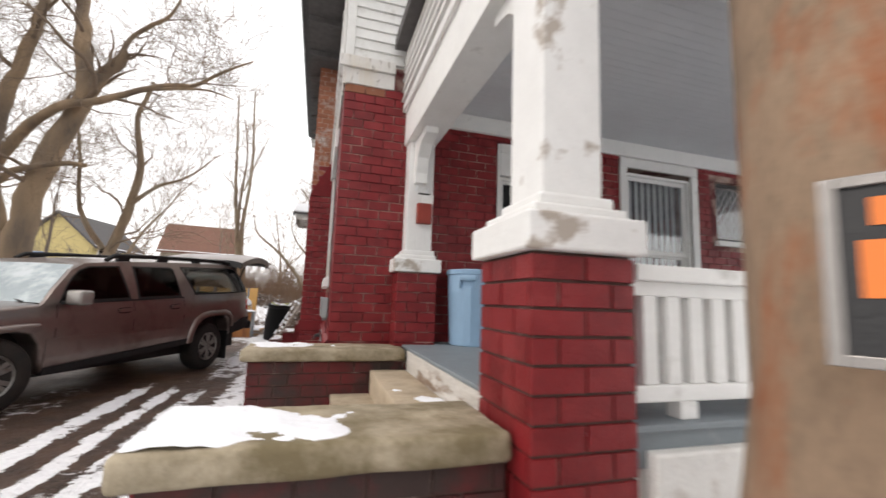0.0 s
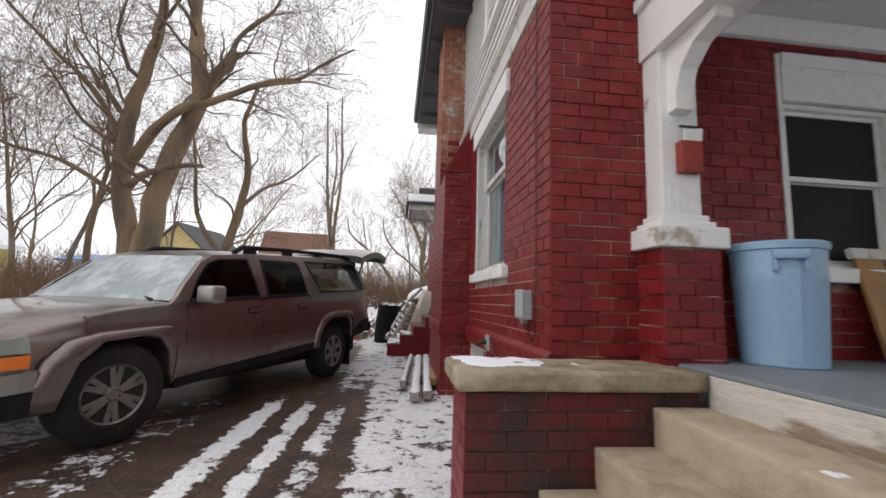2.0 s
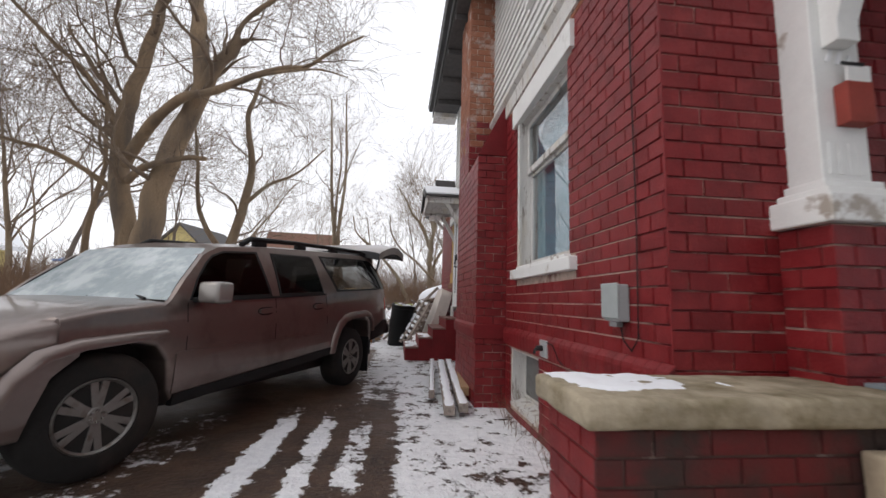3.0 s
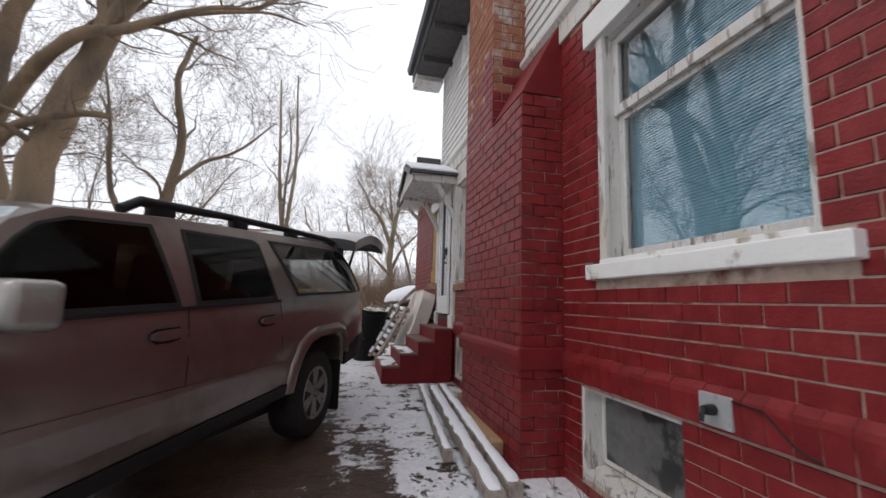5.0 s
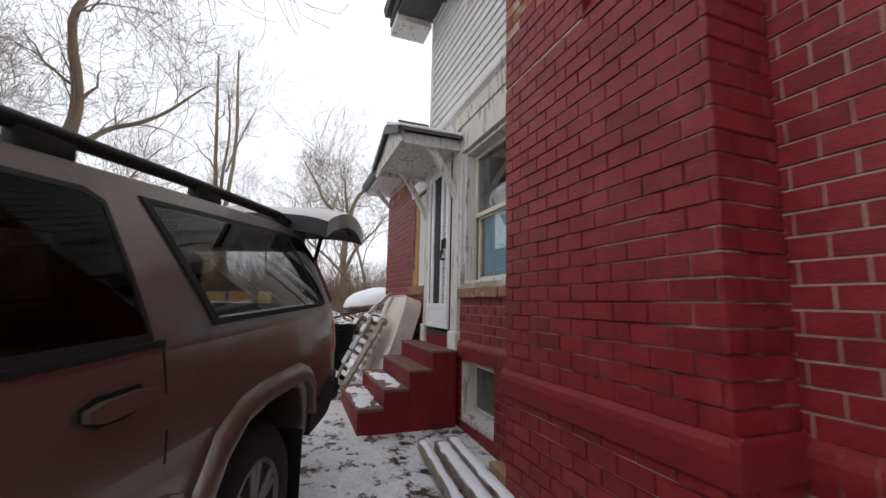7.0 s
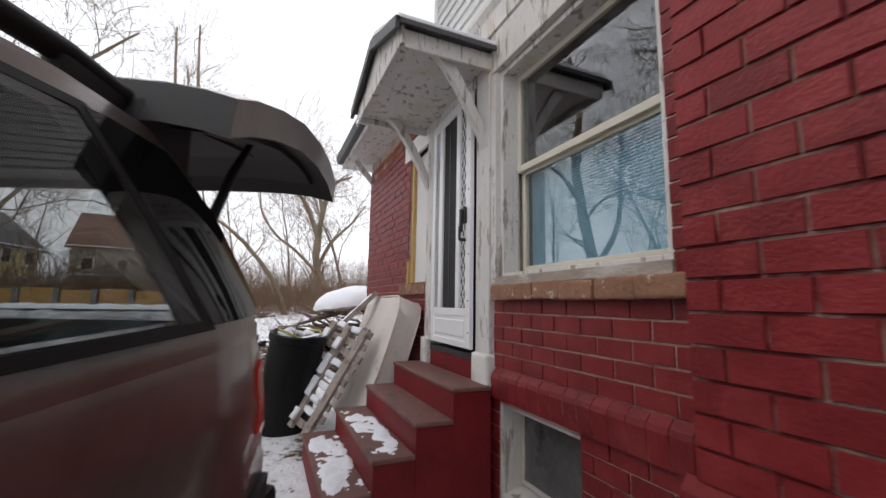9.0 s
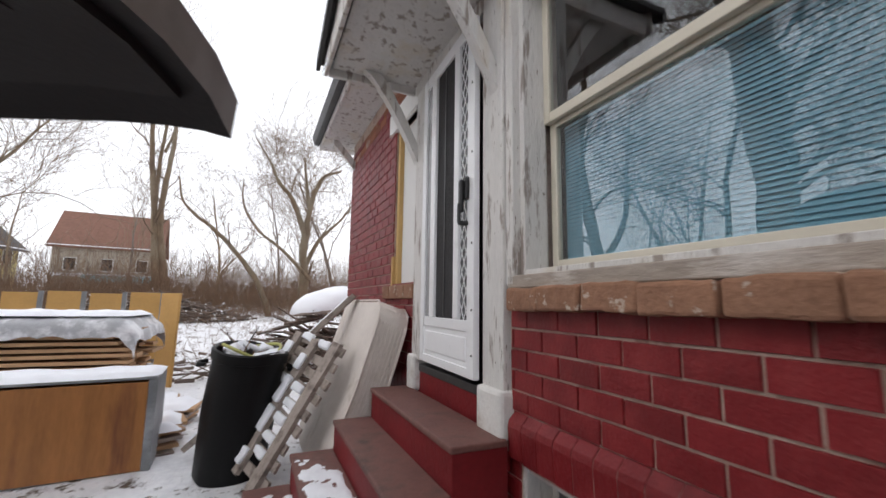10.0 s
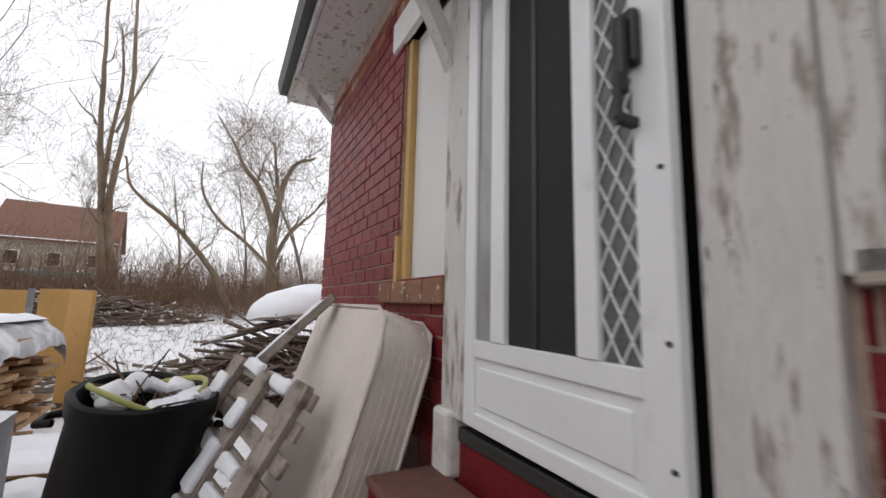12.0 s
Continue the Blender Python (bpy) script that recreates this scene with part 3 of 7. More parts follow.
# upper windows
for nm, y0, y1, z0 in (("window_6", 4.95, 5.95, 4.30), ("window_7", 9.3, 9.95, 4.95)):
    u = sash_window(nm, "upper storey sash window with white frame", pose(WX - 0.02, y1, z0, 0, 0, -90), y1 - y0, 1.4, 0.7, PEEL, WHITE, 0.05, (), 0.03)
    part("window_casing", joined(box(-0.1, 0, -0.03, 0.03, -0.02, 1.5, 0.004), box(y1 - y0, y1 - y0 + 0.1, -0.03, 0.03, -0.02, 1.5, 0.004), box(-0.1, y1 - y0 + 0.1, -0.035, 0.03, 1.5, 1.62, 0.004), box(-0.12, y1 - y0 + 0.12, -0.05, 0.03, -0.09, -0.02, 0.004)), WHITE, u)
    # near-black sheet stands in for the unlit room behind the panes
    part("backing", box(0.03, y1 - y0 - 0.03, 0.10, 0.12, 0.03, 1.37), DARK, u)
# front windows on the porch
# window_8 panes are painted matte black so that no sky reflection shows
MATTE_PANE = material("matte_black_pane", (0.010, 0.0095, 0.010), rough=0.6, var=0.3, scale=2, bump=0.2, bump_scale=700, spec=0.25)
w8 = sash_window("window_8", "dark sash window in a white frame on the porch", SOUTH(1.84, 1.50), 0.88, 1.18, 0.62, WHITE, WHITE, 0.03, (), 0.05, MATTE_PANE)
part("window_casing", joined(box(-0.03, 0.0, -0.01, 0.02, 0, 1.55, 0.004), box(0.88, 1.03, -0.03, 0.02, 0, 1.55, 0.004), box(0.0, 0.88, -0.02, 0.04, 1.19, 1.45, 0.004), box(0.0, 0.88, -0.03, 0.04, 1.45, 1.55, 0.004)), WHITE, w8)
part("window_sill", box(-0.1, 1.06, -0.07, 0.05, -0.10, -0.002, 0.006), WHITE, w8)
w9 = sash_window("window_9", "tall white framed porch window with pale hanging blinds", SOUTH(3.52, 1.0), 1.0, 1.95, 0.95, WHITE, WHITE, 0.05)
part("window_casing", joined(box(-0.1, 0.0, -0.03, 0.02, -0.1, 2.0, 0.004), box(1.0, 1.1, -0.03, 0.02, -0.1, 2.0, 0.004), box(-0.1, 1.1, -0.035, 0.02, 2.0, 2.12, 0.004)), WHITE, w9)
for k in range(9):
    part("blind_strip", moved(box(0, 0.085, 0, 0.004, 0, 1.85), pose(0.07 + k * 0.097, 0.16, 0.05, 0, 0, 18)), WHITE, w9)
w10 = tagged(new("window_10"), "small diamond paned window with a white sill", "window", kind="structure")
w10.matrix_basis = SOUTH(4.95, 2.2)
part("window_frame", joined(box(0, 0.04, 0.06, 0.12, 0, 0.8), box(0.76, 0.8, 0.06, 0.12, 0, 0.8), box(0.04, 0.76, 0.06, 0.12, 0.76, 0.8), box(0.04, 0.76, 0.06, 0.12, 0, 0.04)), DARKMETAL, w10)
part("window_sill", box(-0.05, 0.85, -0.05, 0.06, -0.07, -0.002, 0.005), WHITE, w10)
pane(0.72, 0.72, 0.04, 0.08, 0.04, w10)
lead = bmesh.new()
for k in range(-6, 10):
    for sgn in (1, -1):
        a = [(0.04 + 0.72 * t, 0.04 + 0.144 * k * 1.0 + sgn * 1.44 * 0.72 * t) for t in np.linspace(0, 1, 25)]
        a = [p for p in a if 0.04 <= p[1] <= 0.76]
        if len(a) > 1:
            v = [lead.verts.new(q) for q in ((a[0][0] - 0.004, 0.076, a[0][1]), (a[0][0] + 0.004, 0.076, a[0][1]), (a[-1][0] + 0.004, 0.076, a[-1][1]), (a[-1][0] - 0.004, 0.076, a[-1][1]))]
            lead.faces.new(v)
part("lead_lattice", lead, WHITE, w10)


# ---------------------------------------------------------------- side door, hood and steps
def lattice(u0, u1, z0, z1, y, parent, mat, pitch=0.075, tall=1.9, wide=0.0028, name="lattice"):
    """Crossing thin bars of a diamond pattern inside a rectangle."""
    bm = bmesh.new()
    w = u1 - u0
    n = int((z1 - z0) / (pitch * tall)) + 3
    for sgn in (1, -1):
        for k in range(-n, 2 * n):
            za = z0 + k * pitch * tall
            zb = za + sgn * w * tall
            t0, t1 = 0.0, 1.0
            lo, hi = (za, zb) if zb > za else (zb, za)
            if hi <= z0 or lo >= z1:
                continue
            ts = sorted(((z0 - za) / (zb - za), (z1 - za) / (zb - za)))
            t0, t1 = max(0, ts[0]), min(1, ts[1])
            if t1 <= t0:
                continue
            p, q = Vector((u0 + w * t0, y, za + (zb - za) * t0)), Vector((u0 + w * t1, y, za + (zb - za) * t1))
            d = (q - p).normalized()
            s = Vector((-d.z, 0, d.x)) * wide
            f = Vector((0, -0.004, 0))
            a, b, c, e = (bm.verts.new(r) for r in (p - s, p + s, q + s, q - s))
            a2, b2, c2, e2 = (bm.verts.new(r + f) for r in (p - s, p + s, q + s, q - s))
            for fc in ((a2, e2, c2, b2), (a, a2, b2, b), (c, c2, e2, e), (b, b2, c2, c), (a, e, e2, a2)):
                bm.faces.new(fc)
    return part(name, bm, mat, parent)


ALU = material("white_enamel", (0.80, 0.81, 0.82), rough=0.35, var=0.03, scale=3, stain=(0.62, 0.62, 0.6), stain_at=0.7, stain_scale=5, bump=0.03)
BLACK = material("black_plastic", (0.012, 0.012, 0.013), rough=0.4, var=0.3)
SCREEN = material("dark_screen_mesh", (0.02, 0.019, 0.02), rough=0.8, var=0.1, bump=0.3, bump_scale=900)
FROST = material("grey_patterned_glass", (0.10, 0.102, 0.106), rough=0.18, var=0.35, scale=14, bump=0.5, bump_scale=60, spec=0.8)


# clear glass whose light grey reflection is painted as an opaque colour
REFLECTION_GLASS = material("painted_reflection_glass", (0.30, 0.305, 0.31), rough=0.12, var=0.3, scale=3, bump=0.1, bump_scale=40, spec=0.8, stretch=(1, 1, 0.3))


def storm_door():
    d = tagged(new("door_1"), "white aluminium storm door standing slightly open, with diamond glass strips", "door", kind="structure")
    d.matrix_basis = pose(0.10, 11.285, 1.07, 0, 0, -90 - 2.2)
    W, Ht, rail = 0.835, 2.0, 0.235
    part("door_frame", joined(box(0, 0.07, -0.018, 0.018, 0, Ht, 0.005), box(W - 0.085, W, -0.018, 0.018, 0, Ht, 0.005), box(0.07, W - 0.085, -0.016, 0.016, Ht - 0.08, Ht, 0.004),
                              box(0.07, W - 0.085, -0.016, 0.016, 0, 0.05, 0.004), box(0.07, W - 0.085, -0.016, 0.016, rail, rail + 0.06, 0.004)), ALU, d)
    part("kick_panel", joined(box(0.07, W - 0.085, -0.006, 0.008, 0.05, rail), box(0.10, W - 0.115, -0.012, 0.0, 0.075, rail - 0.03, 0.006)), ALU, d)
    for u, w in ((0.18, 0.08), (0.57, 0.07)):
        part("mullion", box(u, u + w, -0.022, 0.012, rail + 0.06, Ht - 0.08, 0.006), ALU, d)
    part("screen", box(0.26, 0.57, -0.002, 0.0, rail + 0.06, Ht - 0.08), SCREEN, d, "dark insect screen")
    part("screen_stile", box(0.385, 0.405, -0.006, -0.0025, rail + 0.06, Ht - 0.08), BLACK, d)
    for u0, u1, finish in ((0.07, 0.18, REFLECTION_GLASS), (0.64, W - 0.085, FROST)):
        g = part("side_light", box(u0, u1, -0.004, 0.002, rail + 0.06, Ht - 0.08), finish, d, "patterned glass strip with white diamond bars" if u0 > 0.3 else "clear glass strip with its grey reflection painted on")
        if u0 > 0.3:
            lattice(u0, u1, rail + 0.06, Ht - 0.08, -0.005, g, ALU, 0.055, 1.9, 0.002)
    part("door_handle", moved(joined(box(W - 0.125, W - 0.085, -0.045, -0.018, 0.97, 1.10, 0.008), box(W - 0.128, W - 0.096, -0.07, -0.045, 0.90, 1.08, 0.008), box(W - 0.12, W - 0.098, -0.075, -0.018, 0.83, 0.855, 0.006), box(W - 0.123, W - 0.101, -0.078, -0.062, 0.84, 0.95, 0.006)), pose(0.036, 0, -0.03)), BLACK, d, "black lever handle")
    for z in (0.12, 0.35, 0.7, 1.2, 1.6):
        part("screw", moved(cyl(0.006, 0.006, 0, 0.004, 8), pose(W - 0.02, -0.018, z, 90, 0, 0)), BLACK, d)
    return d


storm_door()
frame_1 = tagged(new("door_frame_1"), "weathered door frame with thick peeling white paint", "door frame", kind="structure")
part("jamb", box(WX - 0.045, WX + 0.14, 10.235, 10.43, 0.96, 3.10, 0.008), PEEL, frame_1)
part("jamb", box(WX - 0.035, WX + 0.14, 11.315, 11.49, 1.06, 3.10, 0.008), PEEL, frame_1)
part("plinth_block", box(WX - 0.075, WX + 0.1, 10.215, 10.445, 0.845, 1.06, 0.02), STUCCO, frame_1, "crumbling white base block")
part("plinth_block", box(WX - 0.07, WX + 0.1, 11.37, 11.50, 0.845, 1.09, 0.02), STUCCO, frame_1, "crumbling white base block")
part("head", box(WX - 0.04, WX + 0.14, 10.23, 11.5, 3.085, 3.25, 0.006), PEEL, frame_1)
part("threshold", box(WX - 0.02, WX + 0.25, 10.44, 11.38, 0.98, 1.03, 0.006), DARKMETAL, frame_1)
part("riser_board", box(WX - 0.012, WX + 0.2, 10.43, 11.4, 0.80, 0.98), RED_PLAIN, frame_1)
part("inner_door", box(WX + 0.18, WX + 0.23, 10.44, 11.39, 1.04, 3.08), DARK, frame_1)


def hood():
    h = thing("door_hood", "small gabled door hood with flaking white soffit, curved brackets and icicles", "canopy", kind="structure")
    x0, y0, y1, z = -0.58, 10.22, 11.58, 3.14
    part("soffit", box(x0 + 0.02, WX, y0 + 0.03, y1 - 0.03, z + 0.04, z + 0.06), PEEL, h, "flaking white soffit boards")
    part("edge_board", box(x0, WX - 0.01, y0, y0 + 0.035, z - 0.02, z + 0.11, 0.006), PEEL, h)
    part("edge_board", box(x0, WX - 0.01, y1 - 0.035, y1, z - 0.02, z + 0.11, 0.006), PEEL, h)
    part("front_board", box(x0 - 0.03, x0 - 0.001, y0 - 0.02, y1 + 0.02, z - 0.01, z + 0.14, 0.006), PEEL, h)
    ym = (y0 + y1) / 2
    part("gable", prism([(y0, z + 0.141), (y1, z + 0.141), (ym, z + 0.40)], 0.03, "x", x0 - 0.02), PEEL, h)
    for a, b in ((y0 - 0.07, z + 0.10), (y1 + 0.07, z + 0.10)):
        part("roof_slope", prism([(a, b), (ym, z + 0.42), (ym, z + 0.455), (a, b + 0.035)], WX - x0 + 0.07, "x", x0 - 0.07), ROOF, h)
        part("snow", prism([(a * 0.97 + ym * 0.03, b + 0.05), (ym, z + 0.46), (ym, z + 0.51), (a * 0.97 + ym * 0.03, b + 0.085)], WX - x0 + 0.05, "x", x0 - 0.06, 0.012), SNOWMAT, h)
        part("verge_board", prism([(a, b - 0.05), (ym, z + 0.33), (ym, z + 0.42), (a, b + 0.04)], 0.03, "x", x0 - 0.085), DARKMETAL, h)
    for yb in (y0 + 0.06, y1 - 0.13):
        pts_o, pts_i = [], []
        for k in range(9):
            t = k / 8
            x = WX - 0.035 - 0.44 * t
            zz = z + 0.04 - 0.66 * (1 - t) ** 1.35
            pts_o.append((x, zz))
            pts_i.append((x + 0.02, zz + 0.105))
        brk = prism(pts_o + [(p[0], min(p[1], z + 0.04)) for p in pts_i[::-1]], 0.07, "y", yb, 0.004)
        part("bracket", brk, PEEL, h, "curved wooden bracket with peeling paint")
    for k in range(16):
        yy = y0 - 0.06
        xx = x0 + 0.04 + k * 0.043
        ln = 0.03 + 0.12 * abs(noise.noise(Vector((k * 3.7, 1, 2))))
        part("icicle", moved(cyl(0.0008, 0.006, -ln, 0, 6), pose(xx, yy, z + 0.105)), ICE, h)
    for k in range(5):
        part("icicle", moved(cyl(0.0008, 0.006, -0.05 - 0.03 * (k % 3), 0, 6), pose(x0 - 0.05, y1 - 0.04 - 0.05 * k, z - 0.008)), ICE, h)


ICE = glass("ice", (0.9, 0.94, 0.96), 0.15, 1.31)
hood()


WORN_TREAD = material("worn_red_tread", (0.17, 0.075, 0.062), rough=0.65, var=0.3, scale=5, stain=(0.085, 0.05, 0.04), stain_at=0.6, stain_scale=5, bump=0.35, bump_scale=50)


def door_steps():
    s = thing("door_steps", "red painted concrete door steps, worn brown on the treads", "steps", kind="structure")
    edges = (-0.95, -0.69, -0.43, -0.182)
    tops = (0.31, 0.49, 0.672, 0.862)
    for k, (a, z) in enumerate(zip(edges, tops)):
        end = edges[k + 1] + 0.0 if k < 3 else WX - 0.045
        part("step", box(a, end, 10.2, 11.50, -0.1, z - 0.03, 0.004), RED_PLAIN, s)
        part("tread", box(a - 0.012, end - 0.001, 10.192, 11.506, z - 0.03, z, 0.009), WORN_TREAD, s, "worn brown tread")
    return s


door_steps()


def snow_crust(label, x0, x1, y0, y1, z, seed, cover=0.5, thick=0.014, fade=(0, 0)):
    """Thin ragged snow on a flat top, thinning out towards one end."""
    step = 0.018
    nx, ny = int((x1 - x0) / step) + 1, int((y1 - y0) / step) + 1
    bm = bmesh.new()
    grid = {}
    hs = {}
    for i in range(nx + 1):
        for j in range(ny + 1):
            x, y = x0 + i * step, y0 + j * step
            u, v = i / nx, j / ny
            edge = min(u, 1 - u, v, 1 - v) * 8
            q = noise.fractal(Vector((x * 5 + seed, y * 5, seed)), 0.7, 2.1, 6) * 0.55 + (cover - 0.5) * 1.6 + fade[0] * (0.5 - u) + fade[1] * (0.5 - v) - max(0, 1 - edge) * 0.5
            hs[i, j] = q
            grid[i, j] = bm.verts.new((x, y, z + max(-0.004, min(thick, q * thick * 3.0)) + 0.002 * noise.noise(Vector((x * 40, y * 40, 1)))))
    for i in range(nx):
        for j in range(ny):
            c = ((i, j), (i + 1, j), (i + 1, j + 1), (i, j + 1))
            if max(hs[k] for k in c) > 0.0:
                bm.faces.new([grid[k] for k in c])
    bmesh.ops.delete(bm, geom=[v for v in bm.verts if not v.link_faces], context="VERTS")
    return tagged(mesh_ob("snow_patch", bm, SNOWMAT, 60), label, "snow", kind="stuff")


for k, (x0, x1, y0, y1, z, cv) in enumerate(((-0.95, -0.69, 10.22, 11.44, 0.312, 0.56), (-0.69, -0.44, 10.22, 11.44, 0.492, 0.50), (-0.43, -0.19, 10.25, 11.4, 0.674, 0.22))):
    snow_crust("thin crust of snow lying on a tread", x0, x1, y0, y1, z, k * 3.1 + 2, cv)

# ---------------------------------------------------------------- porch
structure("porch_floor", joined(box(0.80, 8, 1.22, FY, 0.74, 0.86, 0.004), box(0.775, 8, 1.2, FY, 0.86, 0.886, 0.006)), GREY_FLOOR, "grey painted porch floor with worn boards", "floor")
structure("porch_base", box(0.86, 8, 1.24, FY, -0.1, 0.74), STUCCO, "white stuccoed porch base", "wall")
structure("porch_edge", box(0.775, 0.86, 1.7, 3.56, -0.1, 0.859, 0.006), FLAKED, "chipped white porch edge above the steps", "trim")
structure("porch_base_front", joined(box(1.12, 1.62, 1.17, 1.24, 0.0, 0.80, 0.01), box(1.66, 2.4, 1.17, 1.24, 0.0, 0.80, 0.01), box(2.44, 5.0, 1.17, 1.24, 0.0, 0.80, 0.01)), STUCCO, "chipped white porch base blocks", "wall")
ceil = bmesh.new()
for k in range(36):
    box_to(ceil, 1.0, 8.0, 1.2 + k * 0.08, 1.2 + k * 0.08 + 0.077, 3.31, 3.33)
box_to(ceil, 0.8, 8.0, 1.0, FY, 3.331, 3.42)
structure("porch_ceiling", ceil, GREY_CEIL, "pale grey boarded porch ceiling", "ceiling")
# the front overhang is invented, out of view, to keep sky light off the porch
structure("porch_roof", prism([(0.6, 0.5), (8.2, 0.5), (8.2, FY - 0.08), (0.6, FY - 0.08)], 0.12, "z", 3.86), ROOF, "flat porch roof, its front overhang added unseen to shade the porch", "roof")
pb = structure("porch_beam", joined(box(0.76, 1.06, 1.2, FY - 0.005, 2.86, 3.31, 0.006), box(0.76, 8.0, 1.19, 1.45, 2.86, 3.30, 0.006)), WHITE, "white painted porch beam", "beam")
for k in range(5):
    part("siding_board", prism([(0.74, 3.31 + k * 0.11), (0.70, 3.315 + k * 0.11), (0.725, 3.43 + k * 0.11), (0.74, 3.43 + k * 0.11)], FY - 1.15, "y", 1.1), SIDING, pb)
part("gable_core", box(0.74, 0.98, 1.1, FY - 0.09, 3.43, 3.86), SIDING, pb)
part("moulding", box(0.725, 0.765, 1.15, FY - 0.01, 3.22, 3.31, 0.01), WHITE, pb)
structure("trim", joined(box(1.06, 8.0, FY - 0.05, FY - 0.0, 3.13, 3.31, 0.006)), WHITE, "white frieze board under the porch ceiling", "trim")
wooden = structure("porch_light", cyl(0.11, 0.08, 3.26, 3.31, 18, (4.6, 2.6)), WHITE, "flat white ceiling lamp base on the porch", "lamp")


def pier(name, x0, x1, y0, y1, ztop, col, ctop, label, joint=MORTAR):
    t = thing(name, label, "porch pier", kind="structure")
    part("core", box(x0 + 0.01, x1 - 0.01, y0 + 0.01, y1 - 0.01 if y1 < FY else y1, -0.1, ztop), joint, t)
    o = 0.035
    back = o if y1 < FY else -0.002
    part("cap", joined(box(x0 - o, x1 + o, y0 - o, y1 + back, ztop + 0.002, ztop + 0.13, 0.01), box(x0 + 0.01, x1 - 0.01, y0 + 0.01, y1 + (back - 0.04 if y1 < FY else back), ztop + 0.13, ztop + 0.17, 0.01),
                       box(col[0] - 0.03, col[1] + 0.03, col[2] - 0.03, col[3] + (0.03 if y1 < FY else 0), ztop + 0.17, ztop + 0.22, 0.012)), CHIPPED, t, "stepped white cap with chipped paint")
    part("shaft", box(col[0], col[1], col[2], col[3], ztop + 0.22, ctop, 0.006), CHIPPED, t, "square white painted column")
    return t


PIER_A = pier("porch_pier", 0.66, 1.06, 1.19, 1.62, 1.46, (0.745, 0.995, 1.27, 1.53), 2.86, "red painted brick porch pier with a white wooden column", SOILED_JOINT)
PIER_B = pier("porch_pier", 0.70, 1.08, 3.78, FY, 1.55, (0.785, 1.04, 3.872, FY), 2.86, "red brick half pier with a fluted white column", JOINT_RED)
for k in range(4):
    part("flute", box(0.82 + k * 0.052, 0.845 + k * 0.052, 3.866, 3.871, 1.80, 1.95, 0.001), CHIPPED, PIER_B)
for pr, yy, dr in ((PIER_A, 1.53, 1), (PIER_B, 3.872, -1)):
    pts = [(yy, 2.42), (yy, 2.86), (yy + dr * 0.42, 2.86), (yy + dr * 0.42, 2.80), (yy + dr * 0.25, 2.76), (yy + dr * 0.13, 2.66), (yy + dr * 0.08, 2.52), (yy + dr * 0.08, 2.42)]
    part("bracket", prism(pts, 0.12, "x", 0.835, 0.006), WHITE, pr, "curved white bracket under the beam")
for k in range(3):
    part("house_number", moved(box(0, 0.022, -0.006, 0.0, 0, 0.065, 0.002), pose(0.85 + 0.05 * k, 3.871, 2.36 - 0.012 * k, 0, 20, 0)), ALU, PIER_B, "small slanted house number")
note = thing("notice_holder", "red wooden letter box with a folded white paper on the column", "letter box", pose(0.875, 3.855, 2.03))
part("box", box(0, 0.14, -0.05, 0.015, 0, 0.2, 0.006), material("red_box", (0.26, 0.035, 0.022), rough=0.6), note)
part("paper", moved(box(0.015, 0.14, -0.03, -0.02, 0.12, 0.30, 0.002), pose(0, 0, 0, 0, 4, 0)), WHITE, note, "folded white paper")
part("clip", box(0.0, 0.12, -0.036, -0.03, 0.285, 0.30), BLACK, note)


def porch_rail():
    t = thing("porch_railing", "white wooden porch railing with square balusters", "railing")
    part("top_rail", joined(box(1.10, 4.8, 1.22, 1.33, 1.385, 1.445, 0.006), box(1.10, 4.8, 1.25, 1.30, 1.33, 1.385, 0.004)), WHITE, t)
    part("bottom_rail", box(1.10, 4.8, 1.24, 1.31, 0.95, 1.01, 0.006), WHITE, t)
    for k in range(33):
        part("baluster", box(1.15 + k * 0.11, 1.215 + k * 0.11, 1.25, 1.30, 1.01, 1.33, 0.004), WHITE, t)
    for k in range(2):
        part("foot", box(1.3 + 2.6 * k, 1.38 + 2.6 * k, 1.24, 1.31, 0.886, 0.95, 0.004), WHITE, t)


porch_rail()


def low_wall(name, x0, x1, y0, y1, ztop, label):
    t = thing(name, label, "low wall", kind="structure")
    part("core", box(x0 + 0.01, x1, y0 + 0.01, y1 - 0.01, -0.1, ztop - 0.1), SOILED_JOINT, t)
    bm = box(x0 - 0.05, x1, y0 - 0.05, y1 + 0.04, ztop - 0.1, ztop, 0.022, 3)
    bmesh.ops.subdivide_edges(bm, edges=[e for e in bm.edges if e.calc_length() > 0.3], cuts=14, use_grid_fill=True)
    for v in bm.verts:
        v.co += 0.006 * noise.noise_vector(v.co * 7.0)
    part("coping", bm, COPING, t, "thick stained concrete coping", smooth=40)
    return t


LOW_N = low_wall("low_wall_north", -0.48, 0.765, 3.58, 3.99, 0.872, "low brick wall with thick concrete coping beside the porch steps")
LOW_S = low_wall("low_wall_south", -0.43, 0.645, 1.33, 1.70, 0.868, "low brick wall with snowy concrete coping beside the porch steps")
snow_crust("patch of snow melting on concrete coping", -0.46, 0.45, 1.30, 1.73, 0.870, 4.2, 0.60, 0.010, (1.5, 0.0))
snow_crust("patch of snow melting on concrete coping", -0.50, 0.3, 3.66, 4.0, 0.874, 7.7, 0.52, 0.008, (1.3, -0.6))


STEPSTONE = material("tan_step_concrete", (0.45, 0.365, 0.265), rough=0.9, var=0.2, scale=5, stain=(0.29, 0.23, 0.155), stain_at=0.58, stain_scale=3.0, stain_soft=0.10, bump=0.6, bump_scale=40, chips=(0.2, 0.16, 0.11), chips_at=0.70, chips_scale=20)


